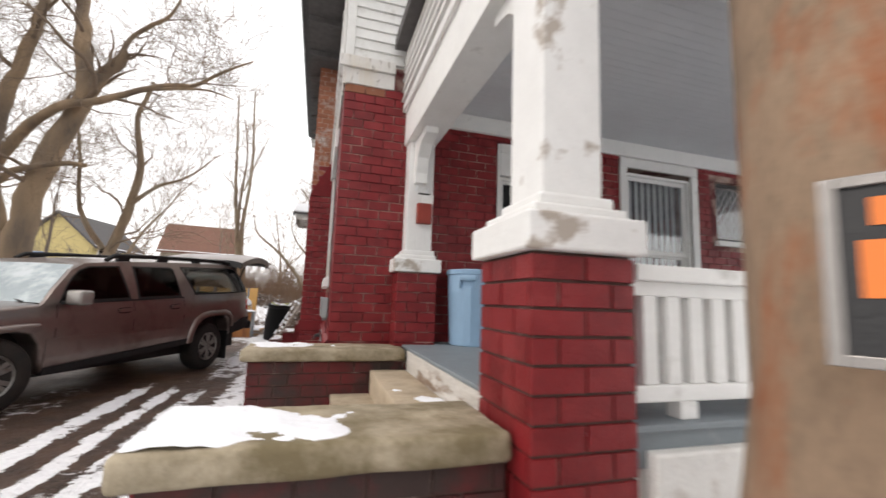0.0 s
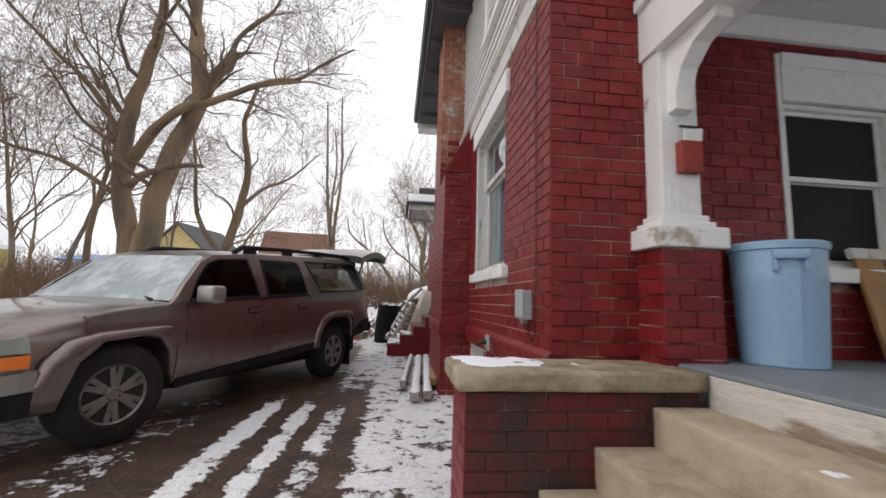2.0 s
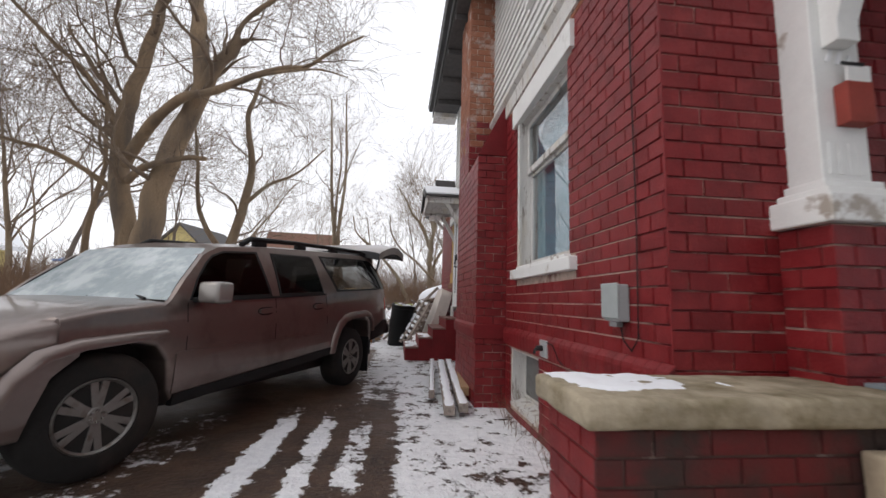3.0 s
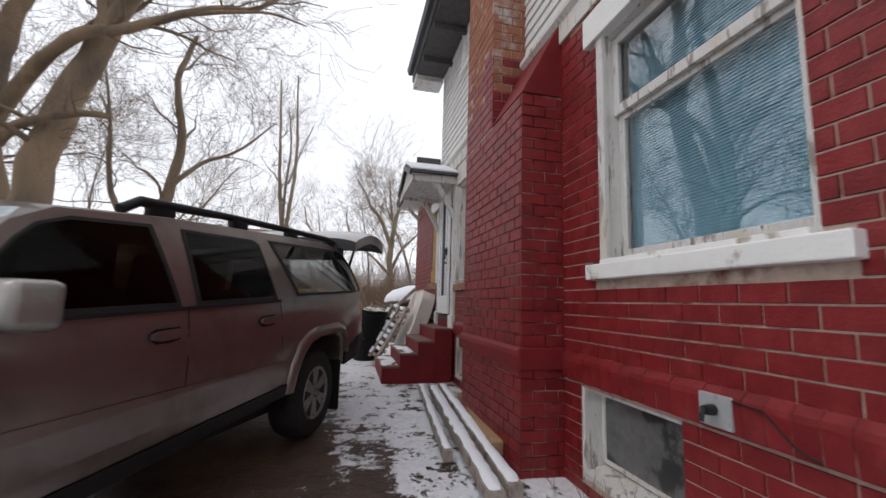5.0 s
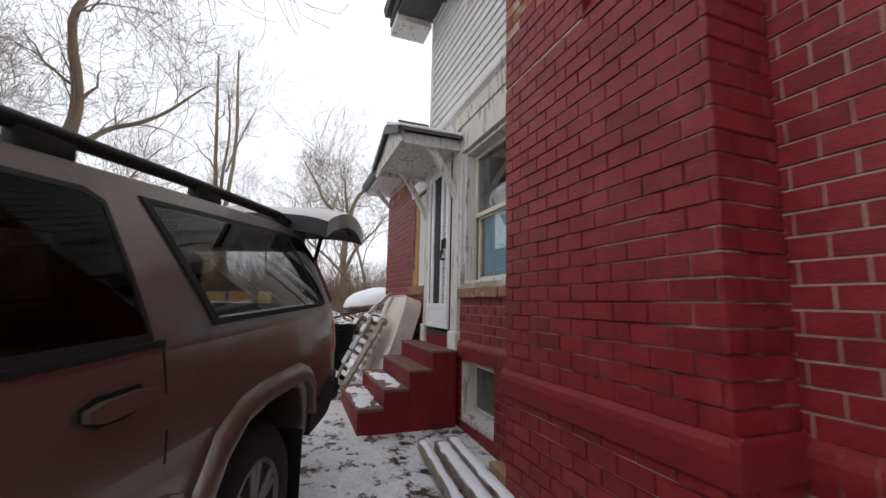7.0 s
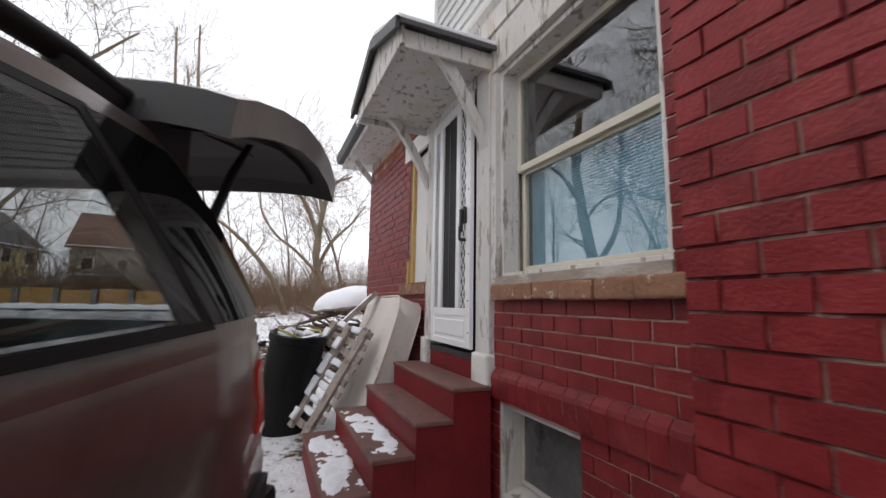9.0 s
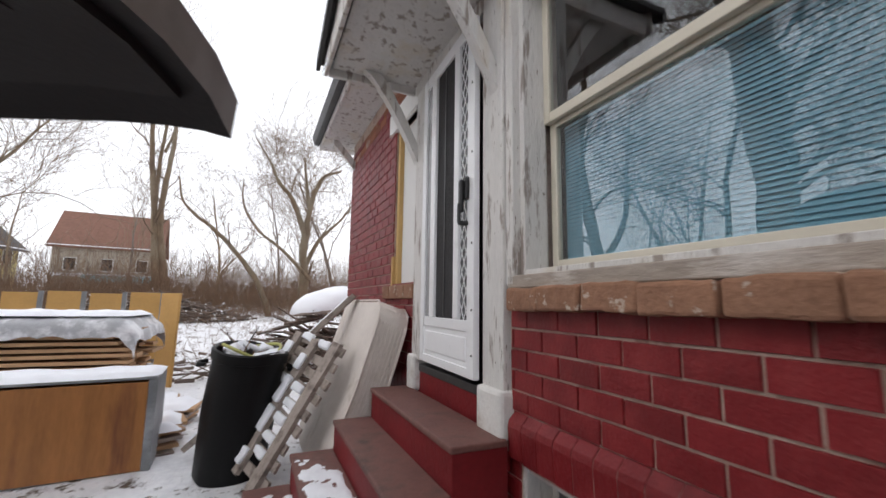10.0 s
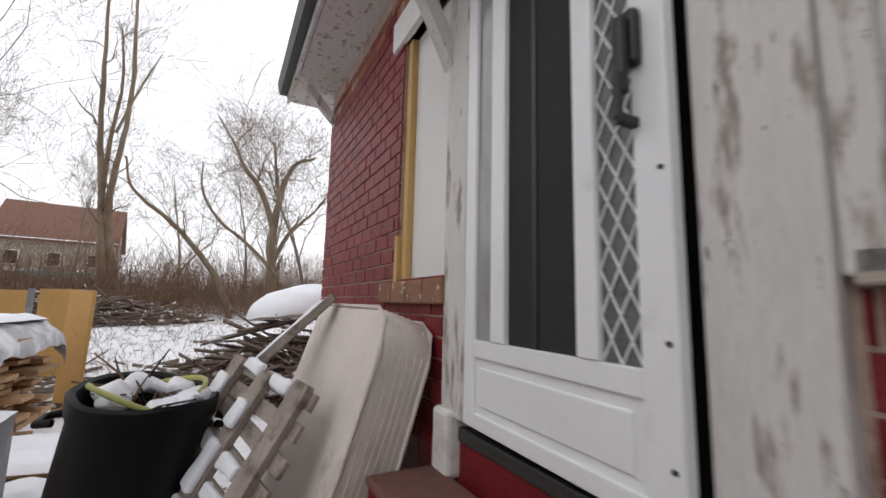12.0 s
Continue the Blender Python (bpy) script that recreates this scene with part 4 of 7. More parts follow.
def porch_steps():
    s = thing("porch_steps", "three stained concrete porch steps between low walls", "steps", kind="structure")
    xs, zs = (-0.12, 0.16, 0.47), (0.325, 0.515, 0.70)
    for k in range(3):
        end = xs[k + 1] + 0.001 if k < 2 else 0.774
        bm = box(xs[k], end, 1.712, 3.57, -0.1, zs[k], 0.012, 2)
        bmesh.ops.subdivide_edges(bm, edges=[e for e in bm.edges if e.calc_length() > 0.5], cuts=20, use_grid_fill=True)
        for v in bm.verts:
            v.co += 0.004 * noise.noise_vector(v.co * 9.0)
        part("step", bm, STEPSTONE, s, smooth=40)


porch_steps()
snow_crust("thin wet snow on a concrete step", 0.5, 0.77, 2.1, 2.9, 0.702, 1.7, 0.36, 0.006)


# ---------------------------------------------------------------- the parked car: x forward from the rear axle, y to its left, z up
CAR_POSE = pose(-1.70, 8.12, 0.005, 0, 0, math.degrees(math.atan2(-3.01, -1.26)))
TINT = material("tinted_car_glass", (0.004, 0.0045, 0.005), rough=0.03, var=0.0, bump=0, spec=0.25)
DOOR_GLASS = glass("privacy_glass", (0.06, 0.062, 0.065), 0.0, 1.22)
QUARTER_GLASS = glass("light_privacy_glass", (0.29, 0.305, 0.305), 0.0, 1.40)
# opaque pale blue paints both the frost and the sky reflected in the windshield
SHIELD = material("frost_and_sky_windshield", (0.30, 0.36, 0.38), rough=0.18, var=0.15, scale=3, stain=(0.5, 0.55, 0.57), stain_at=0.55, stain_scale=3, bump=0.1, coat=0.4)
RUBBER = material("tyre_rubber", (0.010, 0.0095, 0.009), rough=0.9, var=0.3, scale=20, stain=(0.028, 0.02, 0.016), stain_at=0.62, bump=0.3)
TRIM_BLACK = material("black_trim", (0.009, 0.009, 0.0095), rough=0.6, spec=0.3, var=0.2, bump=0.1)
ALLOY = material("dirty_alloy", (0.21, 0.20, 0.19), rough=0.42, var=0.15, metal=0.6, stain=(0.12, 0.09, 0.07), stain_at=0.62, stain_scale=9)
CHROME = material("silver_mirror_cap", (0.29, 0.272, 0.258), rough=0.25, metal=0.6, var=0.05)
AMBER = material("amber_lens", (0.75, 0.18, 0.02), rough=0.2, var=0.05, coat=0.5, bump=0)
CLEAR = material("clear_lens", (0.26, 0.28, 0.27), rough=0.15, var=0.1, coat=0.6, bump=0)
REDLENS = material("red_lens", (0.55, 0.04, 0.02), rough=0.2, var=0.05, coat=0.5, bump=0)
GATE_INNER = material("gate_lining", (0.02, 0.02, 0.021), rough=0.7, var=0.1)
RAKE = lambda s: 0.055 * (3.2 - s)


def side_inset(s, z):
    """How far the flank lies inside the widest line, z before the rake."""
    inset = 0.03 * max(0, (0.62 - z) / 0.3) ** 1.5
    if z > 0.86:
        inset += 0.03 * min(1, (z - 0.86) / 0.22)
    if z > 1.08:
        inset += 0.225 * ((z - 1.08) / 0.52) ** 1.15
    inset += 0.16 * max(0, (s - 3.35) / 0.8) ** 2 + 0.07 * max(0, (-0.75 - s) / 0.45) ** 2
    return inset


def car_shape(bm):
    for v in bm.verts:
        s, y, z = v.co
        w = y + 0.99
        half = 0.99 - side_inset(s, z)
        k = max(-1.0, min(1.0, w / 0.99))
        zz = z
        if z > 1.5:
            zz += 0.05 * (1 - k * k)
        elif s > 2.6 and z > 0.8:
            zz += 0.035 * (1 - k ** 4)
        if s > 3.5:
            s -= 0.16 * k ** 4
        v.co = (s, k * half - 0.99, zz + RAKE(s))
    return bm


def sliced(bm, zs=(), ss=(), ys=()):
    for axis, vals in (((0, 0, 1), zs), ((1, 0, 0), ss), ((0, 1, 0), ys)):
        for q in vals:
            bmesh.ops.bisect_plane(bm, geom=bm.verts[:] + bm.edges[:] + bm.faces[:], plane_co=[q * a for a in axis], plane_no=axis)
    return bm


def car_panel(pts, out=0.004, thick=0.012):
    """A piece on the left flank: outline in (s, z), lying on the flank's curve."""
    bm = prism(pts, thick, "y", -thick)
    sliced(bm, zs=[0.5, 0.65, 0.8, 0.95, 1.08, 1.15, 1.22, 1.3, 1.38, 1.46], ss=[-0.9, -0.82, -0.75, 3.35, 3.5, 3.65, 3.85])
    for v in bm.verts:
        s, y, z = v.co
        v.co = (s, y + out - side_inset(s, z), z + RAKE(s))
    return bm


def holed_panel(outline, holes, out=0.0, thick=0.04):
    """A piece of the left flank with openings through it."""
    bm = bmesh.new()
    for loop in [outline, *holes]:
        vs = [bm.verts.new((p, 0, q)) for p, q in loop]
        for i in range(len(vs)):
            bm.edges.new((vs[i], vs[(i + 1) % len(vs)]))
    bmesh.ops.triangle_fill(bm, use_beauty=True, use_dissolve=False, edges=bm.edges[:])
    back = bmesh.ops.extrude_face_region(bm, geom=bm.faces[:])
    bmesh.ops.translate(bm, verts=[v for v in back["geom"] if isinstance(v, bmesh.types.BMVert)], vec=(0, -thick, 0))
    bmesh.ops.recalc_face_normals(bm, faces=bm.faces[:])
    sliced(bm, zs=[1.08, 1.15, 1.22, 1.3, 1.38, 1.46, 1.52], ss=[-0.9, -0.82, -0.75])
    for v in bm.verts:
        p, y, q = v.co
        v.co = (p, y + out - side_inset(p, q), q + RAKE(p))
    return bm


def flare(outer, inner):
    """A rounded lip that swells from the flank at its outer edge and turns in at the wheel."""
    bm = bmesh.new()
    rows = []
    for f, out in ((0.0, -0.004), (0.14, 0.020), (0.34, 0.036), (0.7, 0.044), (0.94, 0.040), (1.0, 0.028), (1.0, -0.06)):
        row = []
        for (a, b), (p, q) in zip(outer, inner):
            u, w = a + (p - a) * f, b + (q - b) * f
            row.append(bm.verts.new((u, out - side_inset(u, w), w + RAKE(u))))
        rows.append(row)
    for a, b in zip(rows, rows[1:]):
        for i in range(len(a) - 1):
            bm.faces.new((a[i], b[i], b[i + 1], a[i + 1]))
    bmesh.ops.recalc_face_normals(bm, faces=bm.faces[:])
    return bm


def mirrored(bm):
    bmesh.ops.transform(bm, matrix=Matrix.Translation((0, -1.98, 0)) @ Matrix.Diagonal((1, -1, 1, 1)), verts=bm.verts[:])
    bmesh.ops.reverse_faces(bm, faces=bm.faces[:])
    return bm


def tube(points, r, seg=10):
    bm = bmesh.new()
    rings = []
    for i, p in enumerate(points):
        p = Vector(p)
        d = (Vector(points[min(i + 1, len(points) - 1)]) - Vector(points[max(i - 1, 0)])).normalized()
        u = d.orthogonal().normalized() if i == 0 else (rings[-1][1] - d * rings[-1][1].dot(d)).normalized()
        w = d.cross(u)
        rr = r[i] if isinstance(r, (list, tuple)) else r
        rings.append(([bm.verts.new(p + rr * (u * math.cos(2 * math.pi * k / seg) + w * math.sin(2 * math.pi * k / seg))) for k in range(seg)], u))
    for (a, _), (b, _) in zip(rings, rings[1:]):
        for k in range(seg):
            bm.faces.new((a[k], a[(k + 1) % seg], b[(k + 1) % seg], b[k]))
    bm.faces.new(rings[0][0][::-1])
    bm.faces.new(rings[-1][0])
    return bm


def lathe(profile, seg=36):
    """Rings of (radius, offset) turned round the y axis."""
    bm = bmesh.new()
    rings = [[bm.verts.new((r * math.cos(2 * math.pi * k / seg), y, r * math.sin(2 * math.pi * k / seg))) for k in range(seg)] for r, y in profile]
    for a, b in zip(rings, rings[1:]):
        for k in range(seg):
            bm.faces.new((a[k], b[k], b[(k + 1) % seg], a[(k + 1) % seg]))
    bm.faces.new(rings[0])
    bm.faces.new(rings[-1][::-1])
    bmesh.ops.recalc_face_normals(bm, faces=bm.faces[:])
    return bm


def wheel(car, s, y, steer, flip):
    w = new("wheel")
    w.parent = car
    w.matrix_basis = pose(s, y, 0.39, 0, 0, steer + (180 if flip else 0))
    part("tyre", lathe([(0.225, -0.02), (0.24, 0.0), (0.345, 0.0), (0.378, -0.03), (0.39, -0.07), (0.39, -0.21), (0.375, -0.25), (0.3, -0.27)]), RUBBER, w, smooth=50)
    rim = lathe([(0.240, -0.05), (0.235, -0.012), (0.225, 0.002), (0.212, -0.012), (0.205, -0.075)], 36)
    bmesh.ops.delete(rim, geom=[f for f in rim.faces if len(f.verts) > 4], context="FACES_ONLY")
    rim = joined(rim, lathe([(0.0, -0.05), (0.062, -0.05), (0.062, -0.016), (0.05, -0.008), (0.0, -0.008)], 20))
    bms = [rim]
    for k in range(6):
        spoke = prism([(-0.028, 0.05), (0.028, 0.05), (0.055, 0.212), (0.012, 0.216), (0.0, 0.14), (-0.012, 0.216), (-0.055, 0.212)], 0.035, "y", -0.047, 0.004)
        bms.append(moved(spoke, pose(0, 0, 0, 0, k * 60, 0)))
    part("rim", joined(*bms), ALLOY, w, "dirty alloy rim with six split spokes")
    part("rim_well", lathe([(0.21, -0.082), (0.1, -0.080), (0.0, -0.080)]), TRIM_BLACK, w)
    for k in range(6):
        part("lug_nut", moved(cyl(0.009, 0.009, 0, 0.02, 6), pose(0.035 * math.cos(k * 1.047 + 0.5), -0.012, 0.035 * math.sin(k * 1.047 + 0.5), -90, 0, 0)), CHROME, w)


def car():
    c = thing("suv", "muddy pewter grey seven seat suv parked with its tailgate raised", "car", CAR_POSE)
    lower = [(-1.10, 0.40), (-1.2, 0.5), (-1.2, 0.68), (-1.13, 0.72), (-1.10, 1.0), (-1.05, 1.075), (1.0, 1.08), (2.62, 1.075), (2.88, 1.075), (3.3, 1.05), (3.8, 0.97), (4.0, 0.91), (4.06, 0.80), (4.06, 0.66), (4.12, 0.62), (4.12, 0.42), (4.0, 0.36), (3.74, 0.36)]
    lower += [(3.71, 0.50), (3.65, 0.68), (3.53, 0.78), (3.35, 0.815), (3.05, 0.815), (2.90, 0.775), (2.81, 0.66), (2.78, 0.45), (2.70, 0.32)]
    lower += [(0.50, 0.34), (0.47, 0.45), (0.42, 0.60), (0.30, 0.69), (0.12, 0.715), (-0.30, 0.715), (-0.42, 0.66), (-0.49, 0.5), (-0.5, 0.36)]
    bm = prism(lower[::-1], 1.98, "y", -1.98)
    sharp = [e for e in bm.edges if len(e.link_faces) == 2 and abs(e.verts[0].co.y - e.verts[1].co.y) < 1e-6]
    bmesh.ops.bevel(bm, geom=sharp, offset=0.028, segments=3, profile=0.5, affect="EDGES")
    sliced(bm, zs=[0.45, 0.55, 0.65, 0.75, 0.86, 0.95], ss=[-0.9, -0.75, 1.0, 1.72, 2.0, 2.7, 3.5, 3.65, 3.85, 3.98], ys=[-0.1, -0.3, -0.65, -0.99, -1.33, -1.68, -1.88])
    part("body", car_shape(bm), CARPAINT, c, smooth=35)
    top = [(2.40, 1.47), (2.22, 1.55), (1.6, 1.595), (0.4, 1.625), (-0.55, 1.63), (-0.78, 1.60), (-0.88, 1.54)]
    bm = prism(top + [(p, q - 0.04) for p, q in top[::-1]], 1.98, "y", -1.98)
    sharp = [e for e in bm.edges if abs(e.verts[0].co.y - e.verts[1].co.y) < 1e-6 and len(e.link_faces) == 2 and max(v.co.y for v in e.verts) in (0.0, -1.98)]
    bmesh.ops.bevel(bm, geom=sharp, offset=0.016, segments=3, profile=0.5, affect="EDGES")
    sliced(bm, ss=[-0.7, 0, 0.7, 1.4], ys=[-0.2, -0.45, -0.99, -1.53, -1.78])
    part("roof", car_shape(bm), CARPAINT, c, smooth=40)
    lining = prism([(p - 0.02, q - 0.043) for p, q in top] + [(p - 0.02, q - 0.053) for p, q in top[::-1]], 1.86, "y", -1.92)
    sliced(lining, ss=[-0.7, 0, 0.7, 1.4], ys=[-0.2, -0.45, -0.99, -1.53, -1.78])
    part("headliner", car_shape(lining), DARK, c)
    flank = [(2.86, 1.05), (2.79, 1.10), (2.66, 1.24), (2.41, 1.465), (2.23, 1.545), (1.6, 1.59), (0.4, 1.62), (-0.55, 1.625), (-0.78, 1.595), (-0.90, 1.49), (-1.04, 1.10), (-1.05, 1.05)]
    # near-black slab at belt height stands in for the shaded cabin below
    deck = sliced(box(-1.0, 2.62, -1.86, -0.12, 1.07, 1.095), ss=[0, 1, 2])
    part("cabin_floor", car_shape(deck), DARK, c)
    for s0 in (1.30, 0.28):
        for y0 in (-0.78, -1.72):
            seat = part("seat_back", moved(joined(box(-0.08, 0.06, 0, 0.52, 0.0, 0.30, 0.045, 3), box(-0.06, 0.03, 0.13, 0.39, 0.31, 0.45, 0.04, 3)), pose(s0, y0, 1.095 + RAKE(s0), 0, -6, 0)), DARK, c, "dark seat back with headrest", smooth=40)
    part("underbody", joined(box(-1.0, 3.95, -1.74, -0.24, 0.30, 0.9)), TRIM_BLACK, c)
    # glass
    for side in (0, 1):
        fix = (lambda b: b) if side == 0 else mirrored
        windows = (("front_window", [(2.63, 1.10), (2.53, 1.26), (2.41, 1.39), (2.32, 1.46), (2.18, 1.505), (1.76, 1.525), (1.70, 1.10)], DOOR_GLASS),
                   ("rear_window", [(1.56, 1.10), (1.535, 1.525), (0.86, 1.53), (0.80, 1.50), (0.77, 1.10)], DOOR_GLASS),
                   ("quarter_window", [(0.44, 1.115), (0.62, 1.545), (-0.56, 1.557), (-0.74, 1.115)], QUARTER_GLASS))
        inner = [[(sum(q[0] for q in pts) / len(pts) * 0.04 + p[0] * 0.96, sum(q[1] for q in pts) / len(pts) * 0.05 + p[1] * 0.95) for p in pts] for _, pts, _ in windows]
        part("cabin_side", fix(holed_panel(flank, inner, 0.0, 0.045)), CARPAINT, c, smooth=35)
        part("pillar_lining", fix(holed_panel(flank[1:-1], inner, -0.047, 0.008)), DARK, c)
        for nm, pts, mat in windows:
            g = part(nm, fix(car_panel(pts, 0.006, 0.008)), mat, c, "dark tinted glass", smooth=50)
            g.visible_shadow = False
            cx, cz = sum(p[0] for p in pts) / len(pts), sum(p[1] for p in pts) / len(pts)
            ring = [(cx + (p[0] - cx) * 1.025, cz + (p[1] - cz) * 1.05) for p in pts]
            hole = [(cx + (p[0] - cx) * 0.965, cz + (p[1] - cz) * 0.95) for p in pts]
            part("window_seal", fix(holed_panel(ring, [hole], 0.008, 0.012)), TRIM_BLACK, g)
        part("pillar_glass", fix(car_panel([(-0.565, 1.557), (-0.62, 1.56), (-0.80, 1.54), (-0.95, 1.40), (-1.06, 1.14), (-1.02, 1.115), (-0.745, 1.115)], 0.010, 0.014)), TINT, c, "black glass over the rear pillar", smooth=50)
        part("belt_moulding", fix(car_panel([(2.55, 1.068), (2.55, 1.088), (0.72, 1.088), (0.72, 1.068)], 0.012)), TRIM_BLACK, c)
        for s in (1.64, 0.70, 2.66):
            part("door_seam", fix(car_panel([(s, 0.45), (s, 1.07), (s - 0.008, 1.07), (s - 0.008, 0.45)] if s > 1 else [(s, 0.72), (s + 0.02, 1.07), (s + 0.012, 1.07), (s - 0.008, 0.72)], 0.0015)), TRIM_BLACK, c)
        for s, z in ((1.79, 0.95), (0.90, 0.945)):
            hd = part("door_handle", fix(joined(car_panel([(s - 0.095, z - 0.03), (s - 0.03, z - 0.042), (s + 0.06, z - 0.038), (s + 0.10, z - 0.012), (s + 0.10, z + 0.018), (s + 0.06, z + 0.036), (s - 0.085, z + 0.036), (s - 0.11, z + 0.01)], 0.004))), TRIM_BLACK, c)
            part("grip", fix(car_panel([(s - 0.112, z - 0.008), (s - 0.06, z - 0.018), (s + 0.06, z - 0.022), (s + 0.105, z - 0.01), (s + 0.105, z + 0.016), (s + 0.06, z + 0.026), (s - 0.06, z + 0.028), (s - 0.112, z + 0.018)], 0.038, 0.022)), CARPAINT, hd, smooth=40)
        part("side_moulding", fix(car_panel([(0.60, 0.44), (2.74, 0.41), (2.74, 0.70), (2.70, 0.712), (0.66, 0.617), (0.60, 0.59)], 0.012)), CARPAINT, c)
        front = [(3.79, 0.58), (3.73, 0.73), (3.61, 0.85), (3.42, 0.893), (3.0, 0.90), (2.84, 0.89), (2.84, 0.84), (3.0, 0.828), (3.36, 0.822), (3.54, 0.787), (3.66, 0.685), (3.72, 0.56)]
        rear = [(0.58, 0.34), (0.54, 0.56), (0.44, 0.72), (0.28, 0.80), (0.1, 0.825), (-0.32, 0.825), (-0.46, 0.78), (-0.56, 0.66), (-0.6, 0.5), (-0.5, 0.5), (-0.47, 0.64), (-0.40, 0.705), (-0.29, 0.727), (0.1, 0.727), (0.27, 0.702), (0.40, 0.612), (0.46, 0.5), (0.485, 0.34)]
        for band in (front, rear):
            half = len(band) // 2
            part("wheel_flare", fix(flare(band[:half], band[half:][::-1])), CARPAINT, c, smooth=50)
        part("rocker", fix(car_panel([(0.56, 0.33), (2.72, 0.315), (2.72, 0.40), (0.56, 0.42)], 0.01, 0.05)), TRIM_BLACK, c)
        part("mud_flap", fix(moved(box(-0.50, -0.485, -0.30, -0.02, 0.12, 0.62, 0.004), Matrix.Identity(4))), TRIM_BLACK, c)
        part("roof_rail", fix(joined(tube([(1.86, -0.31, 1.60 + RAKE(1.86)), (1.75, -0.31, 1.665 + RAKE(1.75)), (1.0, -0.315, 1.69 + RAKE(1.0)), (0.2, -0.315, 1.695 + RAKE(0.2)), (-0.6, -0.315, 1.69 + RAKE(-0.6)), (-0.80, -0.315, 1.66 + RAKE(-0.8)), (-0.92, -0.315, 1.60 + RAKE(-0.92))], [0.03, 0.03, 0.026, 0.026, 0.028, 0.03, 0.03]),
                                     *[box(s - 0.09, s + 0.09, -0.345, -0.29, 1.57 + RAKE(s), 1.68 + RAKE(s), 0.012) for s in (1.6, 0.9, 0.15, -0.66)])), TRIM_BLACK, c, smooth=40)
        if side == 0:
            m = part("mirror", fix(moved(box(-0.07, 0.09, 0.0, 0.235, -0.085, 0.085, 0.035, 3), pose(2.56, 0.05, 1.185, 0, 0, -8))), CHROME, c, "silver door mirror housing", smooth=40)
            part("mirror_arm", fix(box(2.50, 2.62, -0.03, 0.08, 1.105, 1.14, 0.01)), TRIM_BLACK, m)
        hl = part("headlight", fix(car_panel([(3.80, 0.80), (4.0, 0.81), (4.0, 0.90), (3.82, 0.91)], 0.014, 0.05)), CLEAR, c)
        part("turn_signal", fix(car_panel([(3.80, 0.70), (4.0, 0.71), (4.0, 0.785), (3.80, 0.79)], 0.016, 0.05)), AMBER, hl, "amber turn signal lens")
        part("tail_light", fix(car_panel([(-1.085, 0.78), (-1.025, 0.78), (-1.015, 0.96), (-1.07, 0.98)], 0.006, 0.05)), REDLENS, c, "red and amber tail lamp")
        part("bumper_corner", fix(car_panel([(3.76, 0.55), (4.06, 0.55), (4.08, 0.67), (3.76, 0.68)], 0.03, 0.08)), CHROME, c)
        part("bumper_valance", fix(car_panel([(3.76, 0.38), (4.04, 0.40), (4.06, 0.54), (3.76, 0.545)], 0.015, 0.08)), TRIM_BLACK, c)
        part("rear_bumper_corner", fix(car_panel([(-1.16, 0.42), (-0.55, 0.36), (-0.52, 0.5), (-0.9, 0.62), (-1.16, 0.62)], 0.02, 0.06)), TRIM_BLACK, c)
    # front
    bm = bmesh.new()
    rows = []
    for f in np.linspace(0, 1, 7):
        x, z = 2.80 - f * 0.47, 1.085 + f * 0.43
        half = 0.915 - 0.185 * f
        rows.append([(x + 0.03 * (1 - abs(k) ** 2) - 0.0, k * half - 0.99, z + RAKE(x) + 0.012 + 0.01 * (1 - k * k)) for k in np.linspace(-1, 1, 13)])
    top = [[bm.verts.new(p) for p in r] for r in rows]
    low = [[bm.verts.new((p[0] - 0.03, p[1], p[2] - 0.03)) for p in r] for r in rows]
    for a in range(6):
        for b in range(12):
            bm.faces.new((top[a][b], top[a][b + 1], top[a + 1][b + 1], top[a + 1][b]))
            bm.faces.new((low[a][b], low[a + 1][b], low[a + 1][b + 1], low[a][b + 1]))
    part("windshield", bm, SHIELD, c, "frosted windshield with the sky's reflection painted pale blue", smooth=60)
    for y in (-0.55, -1.15):
        part("wiper", tube([(2.82, y + 0.28, 1.125), (2.74, y, 1.165), (2.75, y - 0.35, 1.16)], 0.012, 6), TRIM_BLACK, c)
    part("grille", box(4.02, 4.075, -1.62, -0.36, 0.66, 0.84, 0.01), TRIM_BLACK, c)
    part("front_bumper", box(4.0, 4.16, -1.72, -0.26, 0.50, 0.62, 0.03, 3), CHROME, c, smooth=40)
    part("bug_shield", moved(box(0, 0.05, -1.75, -0.23, 0, 0.10, 0.015), pose(3.93, 0, 0.885, 0, 20, 0)), TRIM_BLACK, c)
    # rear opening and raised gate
    # flat black panel on the solid body paints the shade of the open bay
    part("cargo_opening", prism([(-1.075, 0.99), (-1.03, 1.31), (-1.065, 1.31), (-1.11, 0.99)], 1.5, "y", -1.74), DARK, c, "black panel painted as the shaded open cargo bay")
    part("rear_bumper", box(-1.30, -1.12, -1.93, -0.05, 0.62, 0.78, 0.03), TRIM_BLACK, c)
    prof = [(-0.78, 1.955), (-0.90, 2.01), (-1.08, 2.07), (-1.30, 2.12), (-1.52, 2.13), (-1.70, 2.105), (-1.83, 2.045)]
    inner = [(s + 0.02, z - 0.115) for s, z in prof]
    bm = prism(prof + inner[::-1], 1.90, "y", -1.94)
    sliced(bm, ys=[-0.12, -0.22, -0.35, -0.6, -0.99, -1.38, -1.63, -1.76, -1.86])
    for v in bm.verts:
        k = (v.co.y + 0.99) / 0.93
        v.co.z -= 0.05 * abs(k) ** 6
        v.co.x += 0.03 * max(0, (-1.2 - v.co.x) / 0.5) * abs(k) ** 3
    bmesh.ops.recalc_face_normals(bm, faces=bm.faces[:])
